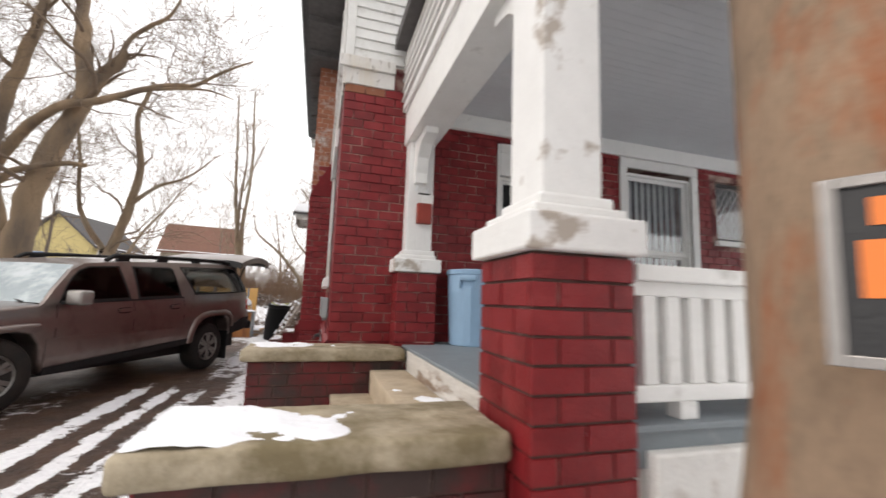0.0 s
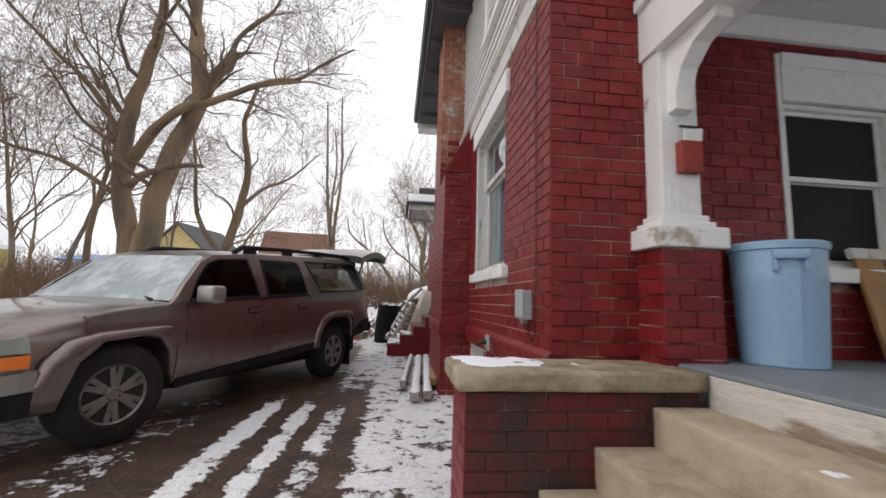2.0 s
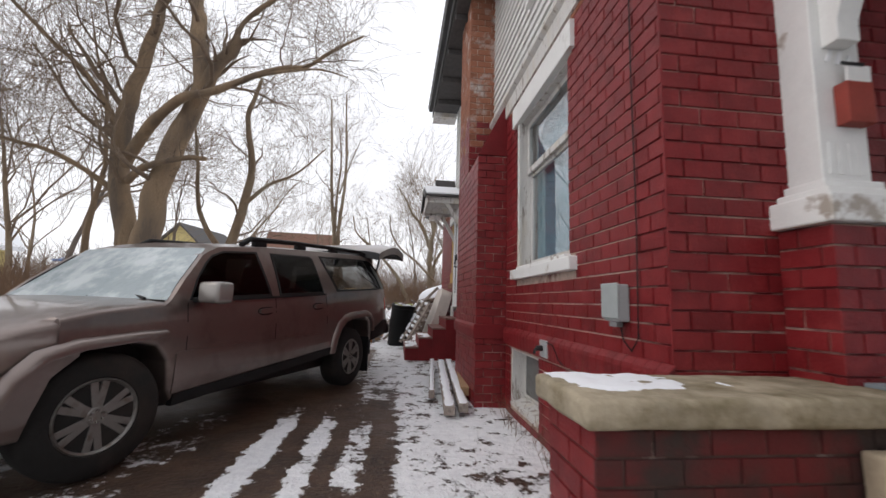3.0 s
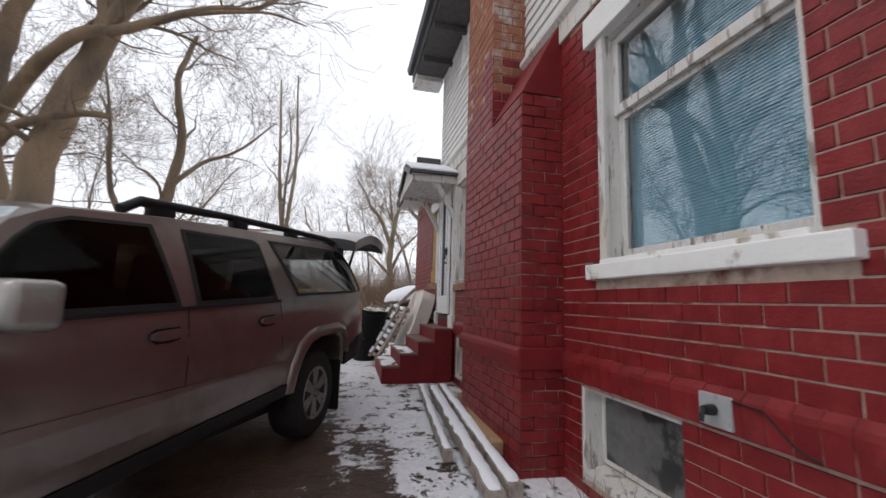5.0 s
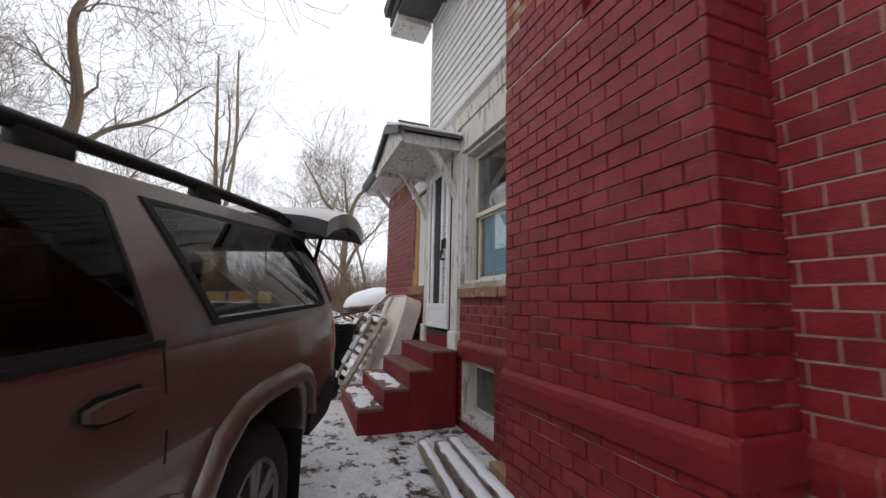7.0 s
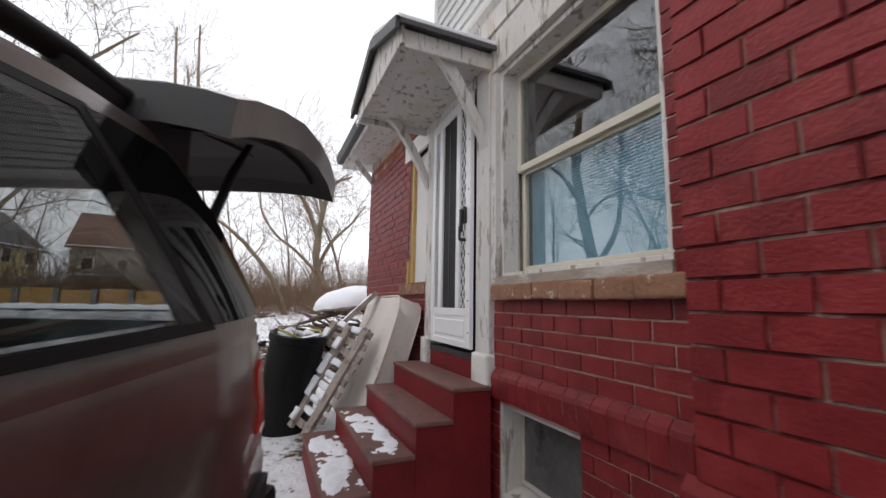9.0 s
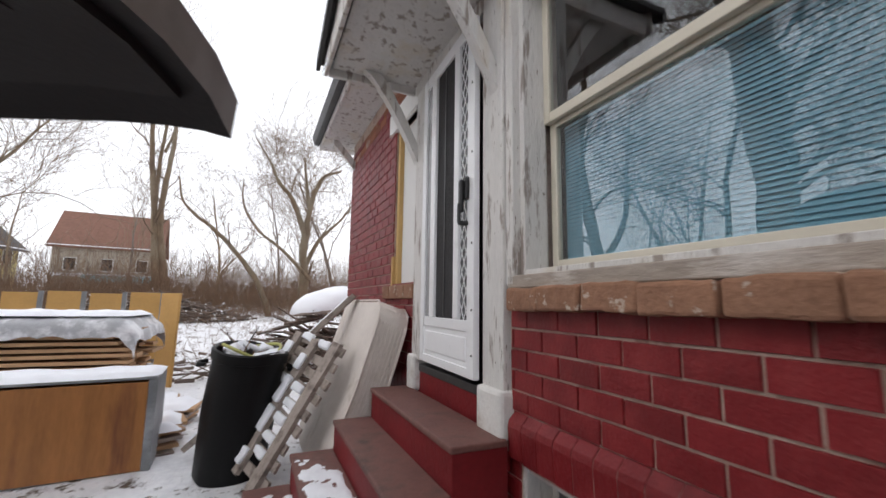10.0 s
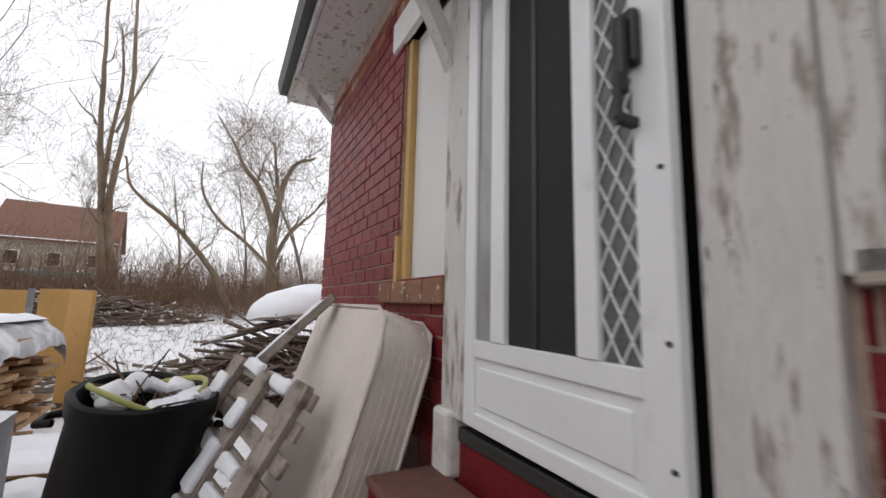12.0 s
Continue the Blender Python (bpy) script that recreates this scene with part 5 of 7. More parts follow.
    gate = part("tailgate", bm, CARPAINT, c, "raised tailgate", smooth=40)
    gate.data.materials.append(GATE_INNER)
    for f in gate.data.polygons:
        f.material_index = 1 if f.normal.z < 0.3 and abs(f.normal.y) < 0.6 else 0
    bm = prism([(s + 0.02, z - 0.118) for s, z in prof[1:-1]] + [(s + 0.03, z - 0.14) for s, z in prof[1:-1]][::-1], 1.74, "y", -1.86)
    sliced(bm, ys=[-0.35, -0.6, -0.99, -1.38, -1.63])
    for v in bm.verts:
        v.co.z -= 0.05 * abs((v.co.y + 0.99) / 0.93) ** 6
    part("gate_lining", bm, GATE_INNER, gate, smooth=40)
    part("gate_glass", prism([(-1.02, 1.925), (-1.42, 1.985), (-1.42, 1.970), (-1.02, 1.910)], 1.42, "y", -1.70), GATE_INNER, gate, "dark rear glass")
    part("hinge_cover", box(-0.98, -0.76, -1.72, -0.26, 1.70, 1.90, 0.02), GATE_INNER, gate)
    part("gate_handle", box(-1.76, -1.70, -1.15, -0.83, 1.925, 1.945, 0.006), TRIM_BLACK, gate)
    for y in (-0.20, -1.78):
        part("gas_strut", tube([(-1.00, y, 1.62), (-1.10, y, 1.80), (-1.24, y, 1.985)], [0.016, 0.016, 0.009], 8), TRIM_BLACK, gate, smooth=50)
    for k in range(14):
        s, z = -0.90 - 0.014 * k, 1.72 - 0.037 * k
        part("seal_lug", moved(box(-0.025, 0.02, -0.05, 0.0, -0.011, 0.011, 0.004), pose(s - 0.005, -side_inset(s, z - RAKE(s)) - 0.012, z)), TRIM_BLACK, c)
    for s, y, steer, flip in ((0.0, -0.03, 0, False), (3.22, -0.03, -10, False), (0.0, -1.95, 0, True), (3.22, -1.95, -10, True)):
        wheel(c, s, y, steer, flip)
    return c


car()


# ---------------------------------------------------------------- bare winter trees
def branch_tree(seed, height, radius, spread=0.55, levels=5, lean=(0, 0), fork=None, kids=(4, 4, 4, 3), up=0.25, twig=1.0, straight=False, split=0.3, limbs=(), far=False):
    """Tapered limbs grown from the base; returns meshes for trunk, limbs and twigs."""
    rng = random.Random(seed)
    store = {0: ([], []), 1: ([], []), 2: ([], [])}

    def add_tube(points, radii, seg, level):
        verts, faces = store[level]
        prev = None
        u = Vector((1, 0, 0))
        for i, (p, r) in enumerate(zip(points, radii)):
            d = (points[min(i + 1, len(points) - 1)] - points[max(i - 1, 0)]).normalized()
            u = (u - d * u.dot(d))
            u = u.normalized() if u.length > 1e-4 else d.orthogonal().normalized()
            w = d.cross(u)
            base = len(verts)
            for k in range(seg):
                a = 2 * math.pi * k / seg
                verts.append(p + r * (u * math.cos(a) + w * math.sin(a)))
            if prev is not None:
                for k in range(seg):
                    faces.append((prev + k, prev + (k + 1) % seg, base + (k + 1) % seg, base + k))
            prev = base
        tip = len(verts)
        verts.append(points[-1] + (points[-1] - points[-2]) * 0.2)
        for k in range(seg):
            faces.append((prev + k, prev + (k + 1) % seg, tip))

    def grow(p, d, length, r, lv):
        n = 9 if lv == 0 else (7 if lv == 1 else (5 if lv == 2 else 4))
        pts, rad, dirs = [p.copy()], [r], [d.copy()]
        wob = (0.07 if straight and lv == 0 else 0.13) if lv == 0 else 0.27
        for i in range(n):
            d = (d + Vector((rng.gauss(0, wob), rng.gauss(0, wob), rng.gauss(0, wob) + (up * 0.25 if lv else 0.03)))).normalized()
            p = p + d * (length / n)
            pts.append(p.copy())
            dirs.append(d.copy())
            f = (i + 1) / n
            rad.append(max(r * (1 - (0.86 if lv == 0 else 0.7 if lv < 2 else 0.8) * f), 0.0035 * twig))
        seg = 14 if lv == 0 else (8 if lv == 1 else (5 if lv == 2 else 3))
        if lv == 0:
            rad[0] *= 1.25
        add_tube(pts, rad, seg, 0 if lv == 0 else 2)
        if lv >= levels:
            return
        count = kids[min(lv, len(kids) - 1)]
        for j in range(count + rng.randint(0, 2)):
            f = rng.uniform(split if lv == 0 else 0.2, 1.0)
            i = min(int(f * n), n - 1)
            q = pts[i].lerp(pts[i + 1], f * n - i)
            dd = dirs[i + 1]
            side = dd.orthogonal().normalized()
            side.rotate(Matrix.Rotation(rng.uniform(0, 2 * math.pi), 3, dd))
            a = rng.uniform(0.35, 1.0) * spread * 1.8
            nd = (dd * math.cos(a) + side * math.sin(a) + Vector((0, 0, up * 0.5))).normalized()
            grow(q, nd, length * (rng.uniform(0.55, 0.95) if far else rng.uniform(0.42, 0.72)) * (1.0 if lv else 0.9), rad[i] * rng.uniform(0.3, 0.52), lv + 1)
        if lv:
            return

    base = Vector((0, 0, -0.1))
    for way, r0, r1, shoots, reach in limbs:
        way = [Vector(p) for p in way]
        pts = []
        for i in range(len(way) - 1):
            a, b, c, d = way[max(i - 1, 0)], way[i], way[i + 1], way[min(i + 2, len(way) - 1)]
            for q in range(5):
                t = q / 5
                pts.append(0.5 * (2 * b + (c - a) * t + (2 * a - 5 * b + 4 * c - d) * t * t + (3 * b - a - 3 * c + d) * t ** 3) + (0.25 * r0) * noise.noise_vector(b.lerp(c, t) * 1.7))
        pts.append(way[-1])
        m = len(pts) - 1
        rad = [(r0 + (r1 - r0) * (i / m) ** 0.8) * (1 + 0.16 * noise.noise(pts[i] * 2.3)) for i in range(m + 1)]
        add_tube(pts, rad, 14, 0)
        for j in range(shoots):
            f = 0.25 + 0.75 * (j + rng.random()) / shoots
            i = min(int(f * m), m - 1)
            dd = (pts[i + 1] - pts[i]).normalized()
            side = dd.orthogonal().normalized()
            side.rotate(Matrix.Rotation(rng.uniform(0, 2 * math.pi), 3, dd))
            nd = (dd * 0.6 + side * rng.uniform(0.5, 1.1) + Vector((0, 0, 0.25))).normalized()
            grow(pts[i].copy(), nd, reach * rng.uniform(0.5, 1.1), min(rad[i] * 0.45, 0.085) * rng.uniform(0.5, 1.0), 2 if reach < 1.6 else 1)
    if limbs:
        return store
    if fork:
        for d, ln, r, off in fork:
            grow(base + Vector(off), Vector(d).normalized(), ln, r, 0)
    else:
        grow(base, Vector((lean[0], lean[1], 1)).normalized(), height, radius, 0)
    return store


def bare_tree(label, x, y, z, seed, bark=None, group="bare trees", m=None, **kw):
    st = branch_tree(seed, **kw)
    t = thing("bare_tree", label, "tree", pose(x, y, z) if m is None else m, group)
    for lv, nm in ((0, "trunk"), (2, "crown")):
        verts, faces = st[lv]
        if not verts:
            continue
        me = bpy.data.meshes.new(nm)
        me.from_pydata(verts, [], faces)
        me.polygons.foreach_set("use_smooth", [True] * len(me.polygons))
        me.materials.append((bark or BARK) if lv == 0 else TWIGBARK)
        o = new(nm, me)
        o.parent = t
        if lv == 2:
            tagged(o, kind="stuff")
    return t


TWIGBARK = material("twig_bark", (0.19, 0.14, 0.10), rough=0.95, var=0.4, scale=3, bump=0.3, bump_scale=30)
BARK_PALE = material("pale_bark", (0.27, 0.192, 0.122), rough=0.95, var=0.4, scale=6, stain=(0.13, 0.10, 0.075), stain_at=0.55, bump=1.0, bump_scale=25, stretch=(1, 1, 0.3))
BARK_ROUGH = material("rough_brown_bark", (0.24, 0.165, 0.11), rough=0.95, var=0.4, scale=7, stain=(0.27, 0.09, 0.035), stain_at=0.56, stain_scale=5, bump=1.0, bump_scale=18, stretch=(1, 1, 0.4))
TWIG = material("brown_scrub", (0.17, 0.105, 0.065), rough=0.95, var=0.4, scale=2, bump=0)
GREYTWIG = material("grey_scrub", (0.15, 0.125, 0.11), rough=0.95, var=0.4, scale=2, bump=0)
# the great forked tree behind the car
bare_tree("huge old forked bare tree with a broken limb, behind the car", -7.3, 12.9, 0.1, 11, BARK_PALE, "old trees", height=1, radius=1, levels=4, kids=(4, 4, 3, 2), spread=0.66, up=0.12, twig=1.25, far=True,
          limbs=[([(0.02, 0, -0.3), (-0.04, 0, 2.1), (0.16, 0.05, 3.75), (0.61, 0, 5.35), (1.0, -0.1, 6.4), (0.76, -0.1, 8.0), (0.55, 0.1, 9.3), (0.7, 0.2, 11.0)], 0.38, 0.12, 9, 3.0),
                 ([(-0.42, 0.2, -0.3), (-0.55, 0.3, 2.1), (-1.05, 0.4, 4.5), (-0.98, 0.4, 6.0), (-0.64, 0.3, 7.5), (-0.5, 0.4, 9.2), (-0.7, 0.6, 11.0)], 0.31, 0.09, 11, 3.2),
                 ([(0.95, -0.1, 6.1), (1.3, -0.25, 6.75), (1.7, -0.3, 7.25), (1.92, -0.3, 7.62)], 0.20, 0.13, 6, 1.3),
                 ([(1.75, -0.3, 7.3), (1.9, -0.3, 8.0), (2.3, -0.4, 8.4), (2.9, -0.6, 8.8), (3.3, -0.8, 9.6)], 0.08, 0.03, 8, 1.4),
                 ([(-1.0, 0.4, 4.2), (-0.3, 0.1, 5.2), (0.6, -0.45, 5.75), (1.5, -0.5, 6.1), (2.9, -0.5, 6.75), (3.6, -0.4, 6.95), (4.2, -0.3, 7.5), (5.0, -0.2, 8.1)], 0.16, 0.025, 10, 2.0),
                 ([(2.6, -0.5, 6.6), (3.3, -0.6, 6.7), (4.0, -0.7, 6.75), (4.7, -0.7, 6.6)], 0.05, 0.015, 6, 1.0),
                 ([(-0.7, 0.3, 3.9), (0.0, -0.3, 4.1), (0.9, -0.5, 4.3), (1.5, -0.6, 4.3)], 0.10, 0.05, 4, 0.9),
                 ([(-1.0, 0.4, 5.0), (-1.8, 0.2, 6.4), (-2.8, 0.0, 7.4), (-4.0, -0.3, 8.6)], 0.10, 0.03, 10, 2.4),
                 ([(-1.0, 0.4, 3.6), (-2.2, 0.0, 4.4), (-3.4, -0.3, 4.7), (-4.8, -0.5, 5.6)], 0.08, 0.02, 10, 2.2)])
bare_tree("bare tree with a crooked trunk behind the old forked tree", -7.5, 17.2, 0.1, 13, BARK, "old trees", height=1, radius=1, levels=4, kids=(4, 4, 3, 2), spread=0.66, up=0.12, twig=1.3, far=True,
          limbs=[([(0.3, 0, -0.2), (0.35, 0, 2.0), (0.75, 0, 3.8), (1.0, 0.1, 5.6), (0.75, 0, 7.5), (1.1, 0, 9.0)], 0.24, 0.06, 9, 2.2),
                 ([(0.8, 0, 4.2), (1.7, -0.2, 5.0), (2.6, -0.3, 5.4), (3.6, -0.3, 6.4)], 0.09, 0.02, 8, 1.5),
                 ([(0.2, 0, 2.6), (-0.6, 0, 4.0), (-0.9, 0.1, 6.0), (-1.2, 0.1, 7.6)], 0.11, 0.03, 8, 1.8)])
bare_tree("tall bare tree with many spreading limbs", -11.4, 16.6, 0.1, 23, BARK_PALE, "old trees", height=9.5, radius=0.13, levels=4, kids=(6, 5, 4, 3), spread=0.5, up=0.2, split=0.3)
bare_tree("bare tree with curved limbs among the scrub", -9.6, 23.5, 0.1, 31, BARK, "old trees", height=8.0, radius=0.12, levels=4, kids=(7, 6, 4, 3), spread=0.6, up=0.22, split=0.3)
bare_tree("slender twin stemmed bare tree", -5.6, 33.5, 0.1, 37, BARK, "far trees", height=1, radius=1, levels=3, kids=(4, 4, 3, 3), spread=0.5, up=0.45, twig=1.6, far=True,
          limbs=[([(0.1, 0, -0.2), (0.0, 0, 1.7), (-0.35, 0, 5.2), (-0.78, 0, 9.1), (-1.0, 0, 13.0), (-1.2, 0, 16.5)], 0.24, 0.05, 10, 1.9),
                 ([(0.6, 0.1, -0.2), (0.2, 0.1, 3.0), (-0.1, 0, 5.0), (0.0, 0, 7.4), (0.2, 0, 10.8), (0.05, 0, 14.3), (-0.1, 0, 17)], 0.24, 0.05, 11, 1.9),
                 ([(-0.4, 0, 5.6), (-0.38, 0.1, 8.7), (-0.22, 0.1, 11.6), (-0.5, 0.1, 14.2)], 0.12, 0.04, 7, 1.6),
                 ([(-0.2, 0, 9.0), (0.5, 0, 11.4), (1.2, 0, 13.4)], 0.07, 0.025, 6, 1.5)])
bare_tree("gnarled bare tree with twisted limbs at the back of the yard", 0.7, 26.5, 0.1, 43, BARK, "far trees", height=1, radius=1, levels=4, kids=(4, 4, 3, 2), spread=0.95, up=-0.05, twig=1.5, far=True,
          limbs=[([(0.1, 0, -0.2), (0.1, 0, 1.8), (0.0, 0, 3.6), (0.2, 0, 5.4), (0.6, 0, 6.6), (1.4, 0, 7.1)], 0.26, 0.04, 9, 1.7),
                 ([(0.05, 0, 4.0), (-0.5, 0, 5.5), (-1.15, 0, 6.3), (-1.5, 0, 7.1), (-2.1, 0, 8.0)], 0.13, 0.025, 9, 1.6),
                 ([(0.18, 0, 5.2), (0.0, 0, 6.3), (-0.15, 0, 7.4)], 0.10, 0.03, 7, 1.5),
                 ([(0.05, 0, 2.6), (0.6, 0, 3.9), (1.5, 0, 4.9), (2.1, 0, 5.8)], 0.11, 0.02, 8, 1.5)])
bare_tree("bare tree leaning over the yard", -0.9, 25.8, 0.1, 51, BARK, "far trees", height=1, radius=1, levels=4, kids=(4, 4, 3, 2), spread=0.85, up=0.0, twig=1.5, far=True,
          limbs=[([(0.6, 0, -0.2), (0.3, 0, 1.2), (-0.15, 0, 2.2), (-0.9, 0, 3.2), (-1.6, 0, 3.9), (-2.2, 0, 4.4), (-2.7, 0, 4.9), (-2.9, 0, 5.8)], 0.13, 0.03, 8, 1.2),
                 ([(1.9, 0, 2.2), (0.7, 0, 3.4), (-0.1, 0, 4.0), (-0.7, 0, 4.9), (-0.8, 0, 6.0)], 0.08, 0.02, 7, 1.2)])
bare_tree("rough barked tree trunk beside the front walk", 0.92, 0.47, 0.0, 57, BARK_ROUGH, "old trees", height=11, radius=0.27, levels=3, kids=(4, 4, 3), spread=0.5, split=0.7)
proto = []
for k in range(4):
    proto.append(bare_tree("thin bare tree in the far woods", -14 + 5 * k, 40 + 3 * k, 0, 70 + k, GREYTWIG if k % 2 else BARK, "far woods", height=8.5 + k, radius=0.10 + 0.02 * k, levels=3, kids=(9, 6, 4), spread=0.42, up=0.35, straight=True, split=0.25, twig=2.0))
rng = random.Random(5)
spots = [(-16, 16), (-14.5, 20), (-18, 22), (-15, 29), (-21, 27), (3.5, 34), (2.2, 45), (-23, 16)]
for k, (x, y) in enumerate(spots):
    s = rng.uniform(0.75, 1.15)
    o = copy_thing(proto[k % 4], pose(x, y, 0.05, 0, 0, rng.uniform(0, 360)))
    o.scale = (s, s, s)
# a great tree beyond the driveway, seen only in the glass
bare_tree("broad old bare tree beyond the driveway", -12.6, 10.0, 0.05, 61, BARK_PALE, "old trees", height=1, radius=1, levels=4, kids=(4, 4, 3, 2), spread=0.7, up=0.12, twig=1.3, far=True,
          limbs=[([(0, 0, -0.3), (0.05, 0.1, 1.6), (0.0, 0.3, 3.2), (0.1, 1.0, 5.0), (0.0, 1.6, 7.0), (0.2, 1.9, 9.5)], 0.36, 0.08, 10, 2.8),
                 ([(0.02, 0.2, 2.6), (0.1, -0.9, 4.0), (0.0, -1.9, 5.0), (0.1, -2.6, 6.6), (0.0, -3.6, 8.0)], 0.22, 0.05, 10, 2.6),
                 ([(0.0, 0.3, 3.2), (0.5, -0.2, 5.0), (0.3, -0.4, 7.0), (0.6, -0.2, 9.5)], 0.20, 0.05, 9, 2.4),
                 ([(0.05, 0.6, 4.0), (0.2, 2.0, 5.0), (0.1, 3.4, 5.6), (0.2, 4.6, 6.8)], 0.15, 0.03, 9, 2.2)])
# trees across the street, unseen, added only for reflections in the glass
for k, (x, y) in enumerate(((-14, 4), (-13, -3), (-12, 8.0), (4, -14), (-3, -15), (10, -12))):
    o = copy_thing(proto[(k + 1) % 4], pose(x, y, 0.0, 0, 0, rng.uniform(0, 360)))
    o.scale = (1.1, 1.1, 1.1)


def scrub(name, label, region, count, height, mat, seed, lean=0.35, r=0.006):
    """Dense thin stems, as one mesh."""
    rg = random.Random(seed)
    verts, faces = [], []
    for _ in range(count):
        x, y = region(rg)
        z = ground_height(x, y) + 0.02
        h = height * rg.uniform(0.4, 1.1)
        dx, dy = rg.gauss(0, lean), rg.gauss(0, lean)
        rr = r * rg.uniform(0.6, 1.6) * (1 + max(0, (y - 15)) * 0.03)
        stems = [((x, y, z), (x + dx * h, y + dy * h, z + h), rr)]
        for q in range(5):
            f = rg.uniform(0.2, 0.9)
            bx, by, bz = x + dx * h * f, y + dy * h * f, z + h * f
            stems.append(((bx, by, bz), (bx + rg.gauss(0, 0.22) * h, by + rg.gauss(0, 0.22) * h, bz + h * rg.uniform(0.1, 0.45)), rr * 0.6))
        for a, b, q in stems:
            n0 = len(verts)
            for p, w in ((a, q), (b, q * 0.4)):
                for kk in range(3):
                    an = 2.094 * kk
                    verts.append((p[0] + w * math.cos(an), p[1] + w * math.sin(an), p[2]))
            faces += [(n0 + i, n0 + (i + 1) % 3, n0 + 3 + (i + 1) % 3, n0 + 3 + i) for i in range(3)]
    me = bpy.data.meshes.new(name)
    me.from_pydata(verts, [], faces)
    me.materials.append(mat)
    return tagged(new(name, me), label, "scrub", kind="stuff")


scrub("scrub", "brown leafless thicket at the back of the yard", lambda g: (g.uniform(-13, 9), g.uniform(24, 36)), 3800, 1.35, TWIG, 3, 0.65, 0.0045)
scrub("scrub", "grey leafless thicket beyond the driveway", lambda g: (g.uniform(-24, -7.2), g.uniform(9.5, 24)), 4200, 1.8, TWIG, 4, 0.55, 0.005)
scrub("scrub", "tall brown brambles along the back of the yard", lambda g: (g.uniform(-9, 4), g.uniform(25, 33)), 1500, 2.6, TWIG, 14, 0.28, 0.004)
scrub("dead_weeds", "dead straw coloured weeds in the snow", lambda g: (g.uniform(-9, 3), g.uniform(17.5, 26)), 1500, 0.35, TWIG, 6, 0.7, 0.0035)
scrub("dead_weeds", "dry weeds along the foot of the wall", lambda g: (g.uniform(-0.1, 0.08), g.uniform(4.2, 6.9)), 60, 0.3, TWIG, 8, 0.4, 0.002)
scrub("dead_weeds", "tall dry weed stalks beside the wall", lambda g: (g.uniform(-0.12, 0.05), g.uniform(4.3, 5.2)), 14, 0.85, TWIG, 9, 0.15, 0.0025)


def woods_band():
    """Far woods as thousands of upright thin stems."""
    rg = random.Random(12)
    verts, faces = [], []
    for _ in range(3000):
        a = rg.uniform(-75, 40)
        d = rg.uniform(46, 85)
        x, y = d * math.sin(radians(a)), d * math.cos(radians(a))
        h = rg.uniform(2, 6.0)
        w = rg.uniform(0.02, 0.05)
        n0 = len(verts)
        dx = rg.gauss(0, 0.16) * h
        for zz, ww, ox in ((0, w, 0), (h, w * 0.25, dx)):
            for kk in range(3):
                verts.append((x + ox + ww * math.cos(2.094 * kk), y + ww * math.sin(2.094 * kk), zz))
        faces += [(n0 + i, n0 + (i + 1) % 3, n0 + 3 + (i + 1) % 3, n0 + 3 + i) for i in range(3)]
        for q in range(9):
            f = rg.uniform(0.15, 0.98)
            bx, bz = x + dx * f, h * f
            n0 = len(verts)
            ex, ez = bx + rg.gauss(0, 0.9), bz + rg.uniform(0.4, 1.8)
            verts += [(bx - 0.02, y, bz), (bx + 0.02, y, bz), (bx, y + 0.03, bz + 0.03), (ex, y + rg.gauss(0, 0.5), ez)]
            faces += [(n0, n0 + 1, n0 + 3), (n0 + 1, n0 + 2, n0 + 3), (n0 + 2, n0, n0 + 3)]
    me = bpy.data.meshes.new("far_woods")
    me.from_pydata(verts, [], faces)
    me.materials.append(GREYTWIG)
    tagged(new("far_woods", me), "distant grey leafless woods on the skyline", "woods", kind="stuff")


woods_band()


# ---------------------------------------------------------------- junk in the yard
GREYWOOD = material("weathered_grey_wood", (0.33, 0.28, 0.245), rough=0.9, var=0.3, scale=6, stretch=(1, 1, 1), stain=(0.13, 0.10, 0.085), stain_at=0.6, stain_scale=8, bump=0.4)
RAWWOOD = material("raw_lumber_ends", (0.42, 0.26, 0.14), rough=0.8, var=0.35, scale=5, rnd=0.35, bump=0.3)
VENEER = material("orange_brown_veneer", (0.36, 0.15, 0.045), rough=0.45, var=0.3, scale=2.5, stretch=(4, 4, 0.5), stain=(0.2, 0.075, 0.03), stain_at=0.6, bump=0.05)
PANEL = material("tan_panel", (0.55, 0.32, 0.10), rough=0.6, var=0.12, scale=3, stain=(0.35, 0.2, 0.08), stain_at=0.68)
GREYEDGE = material("grey_laminate_edge", (0.22, 0.23, 0.24), rough=0.5, var=0.2, scale=6, stain=(0.5, 0.52, 0.54), stain_at=0.62)
CLOTH = material("dirty_mattress_ticking", (0.66, 0.60, 0.55), rough=0.9, var=0.10, scale=3, stain=(0.42, 0.36, 0.30), stain_at=0.63, stain_scale=2.5, bump=0.3, bump_scale=120)
BAG = material("black_can_plastic", (0.006, 0.006, 0.0065), spec=0.2, rough=0.5, var=0.2, bump=0.25, bump_scale=8)
TARP = material("grey_plastic_tarp", (0.42, 0.43, 0.45), rough=0.35, var=0.2, scale=4, stain=(0.8, 0.81, 0.83), stain_at=0.55, stain_scale=4, bump=0.3, bump_scale=12)


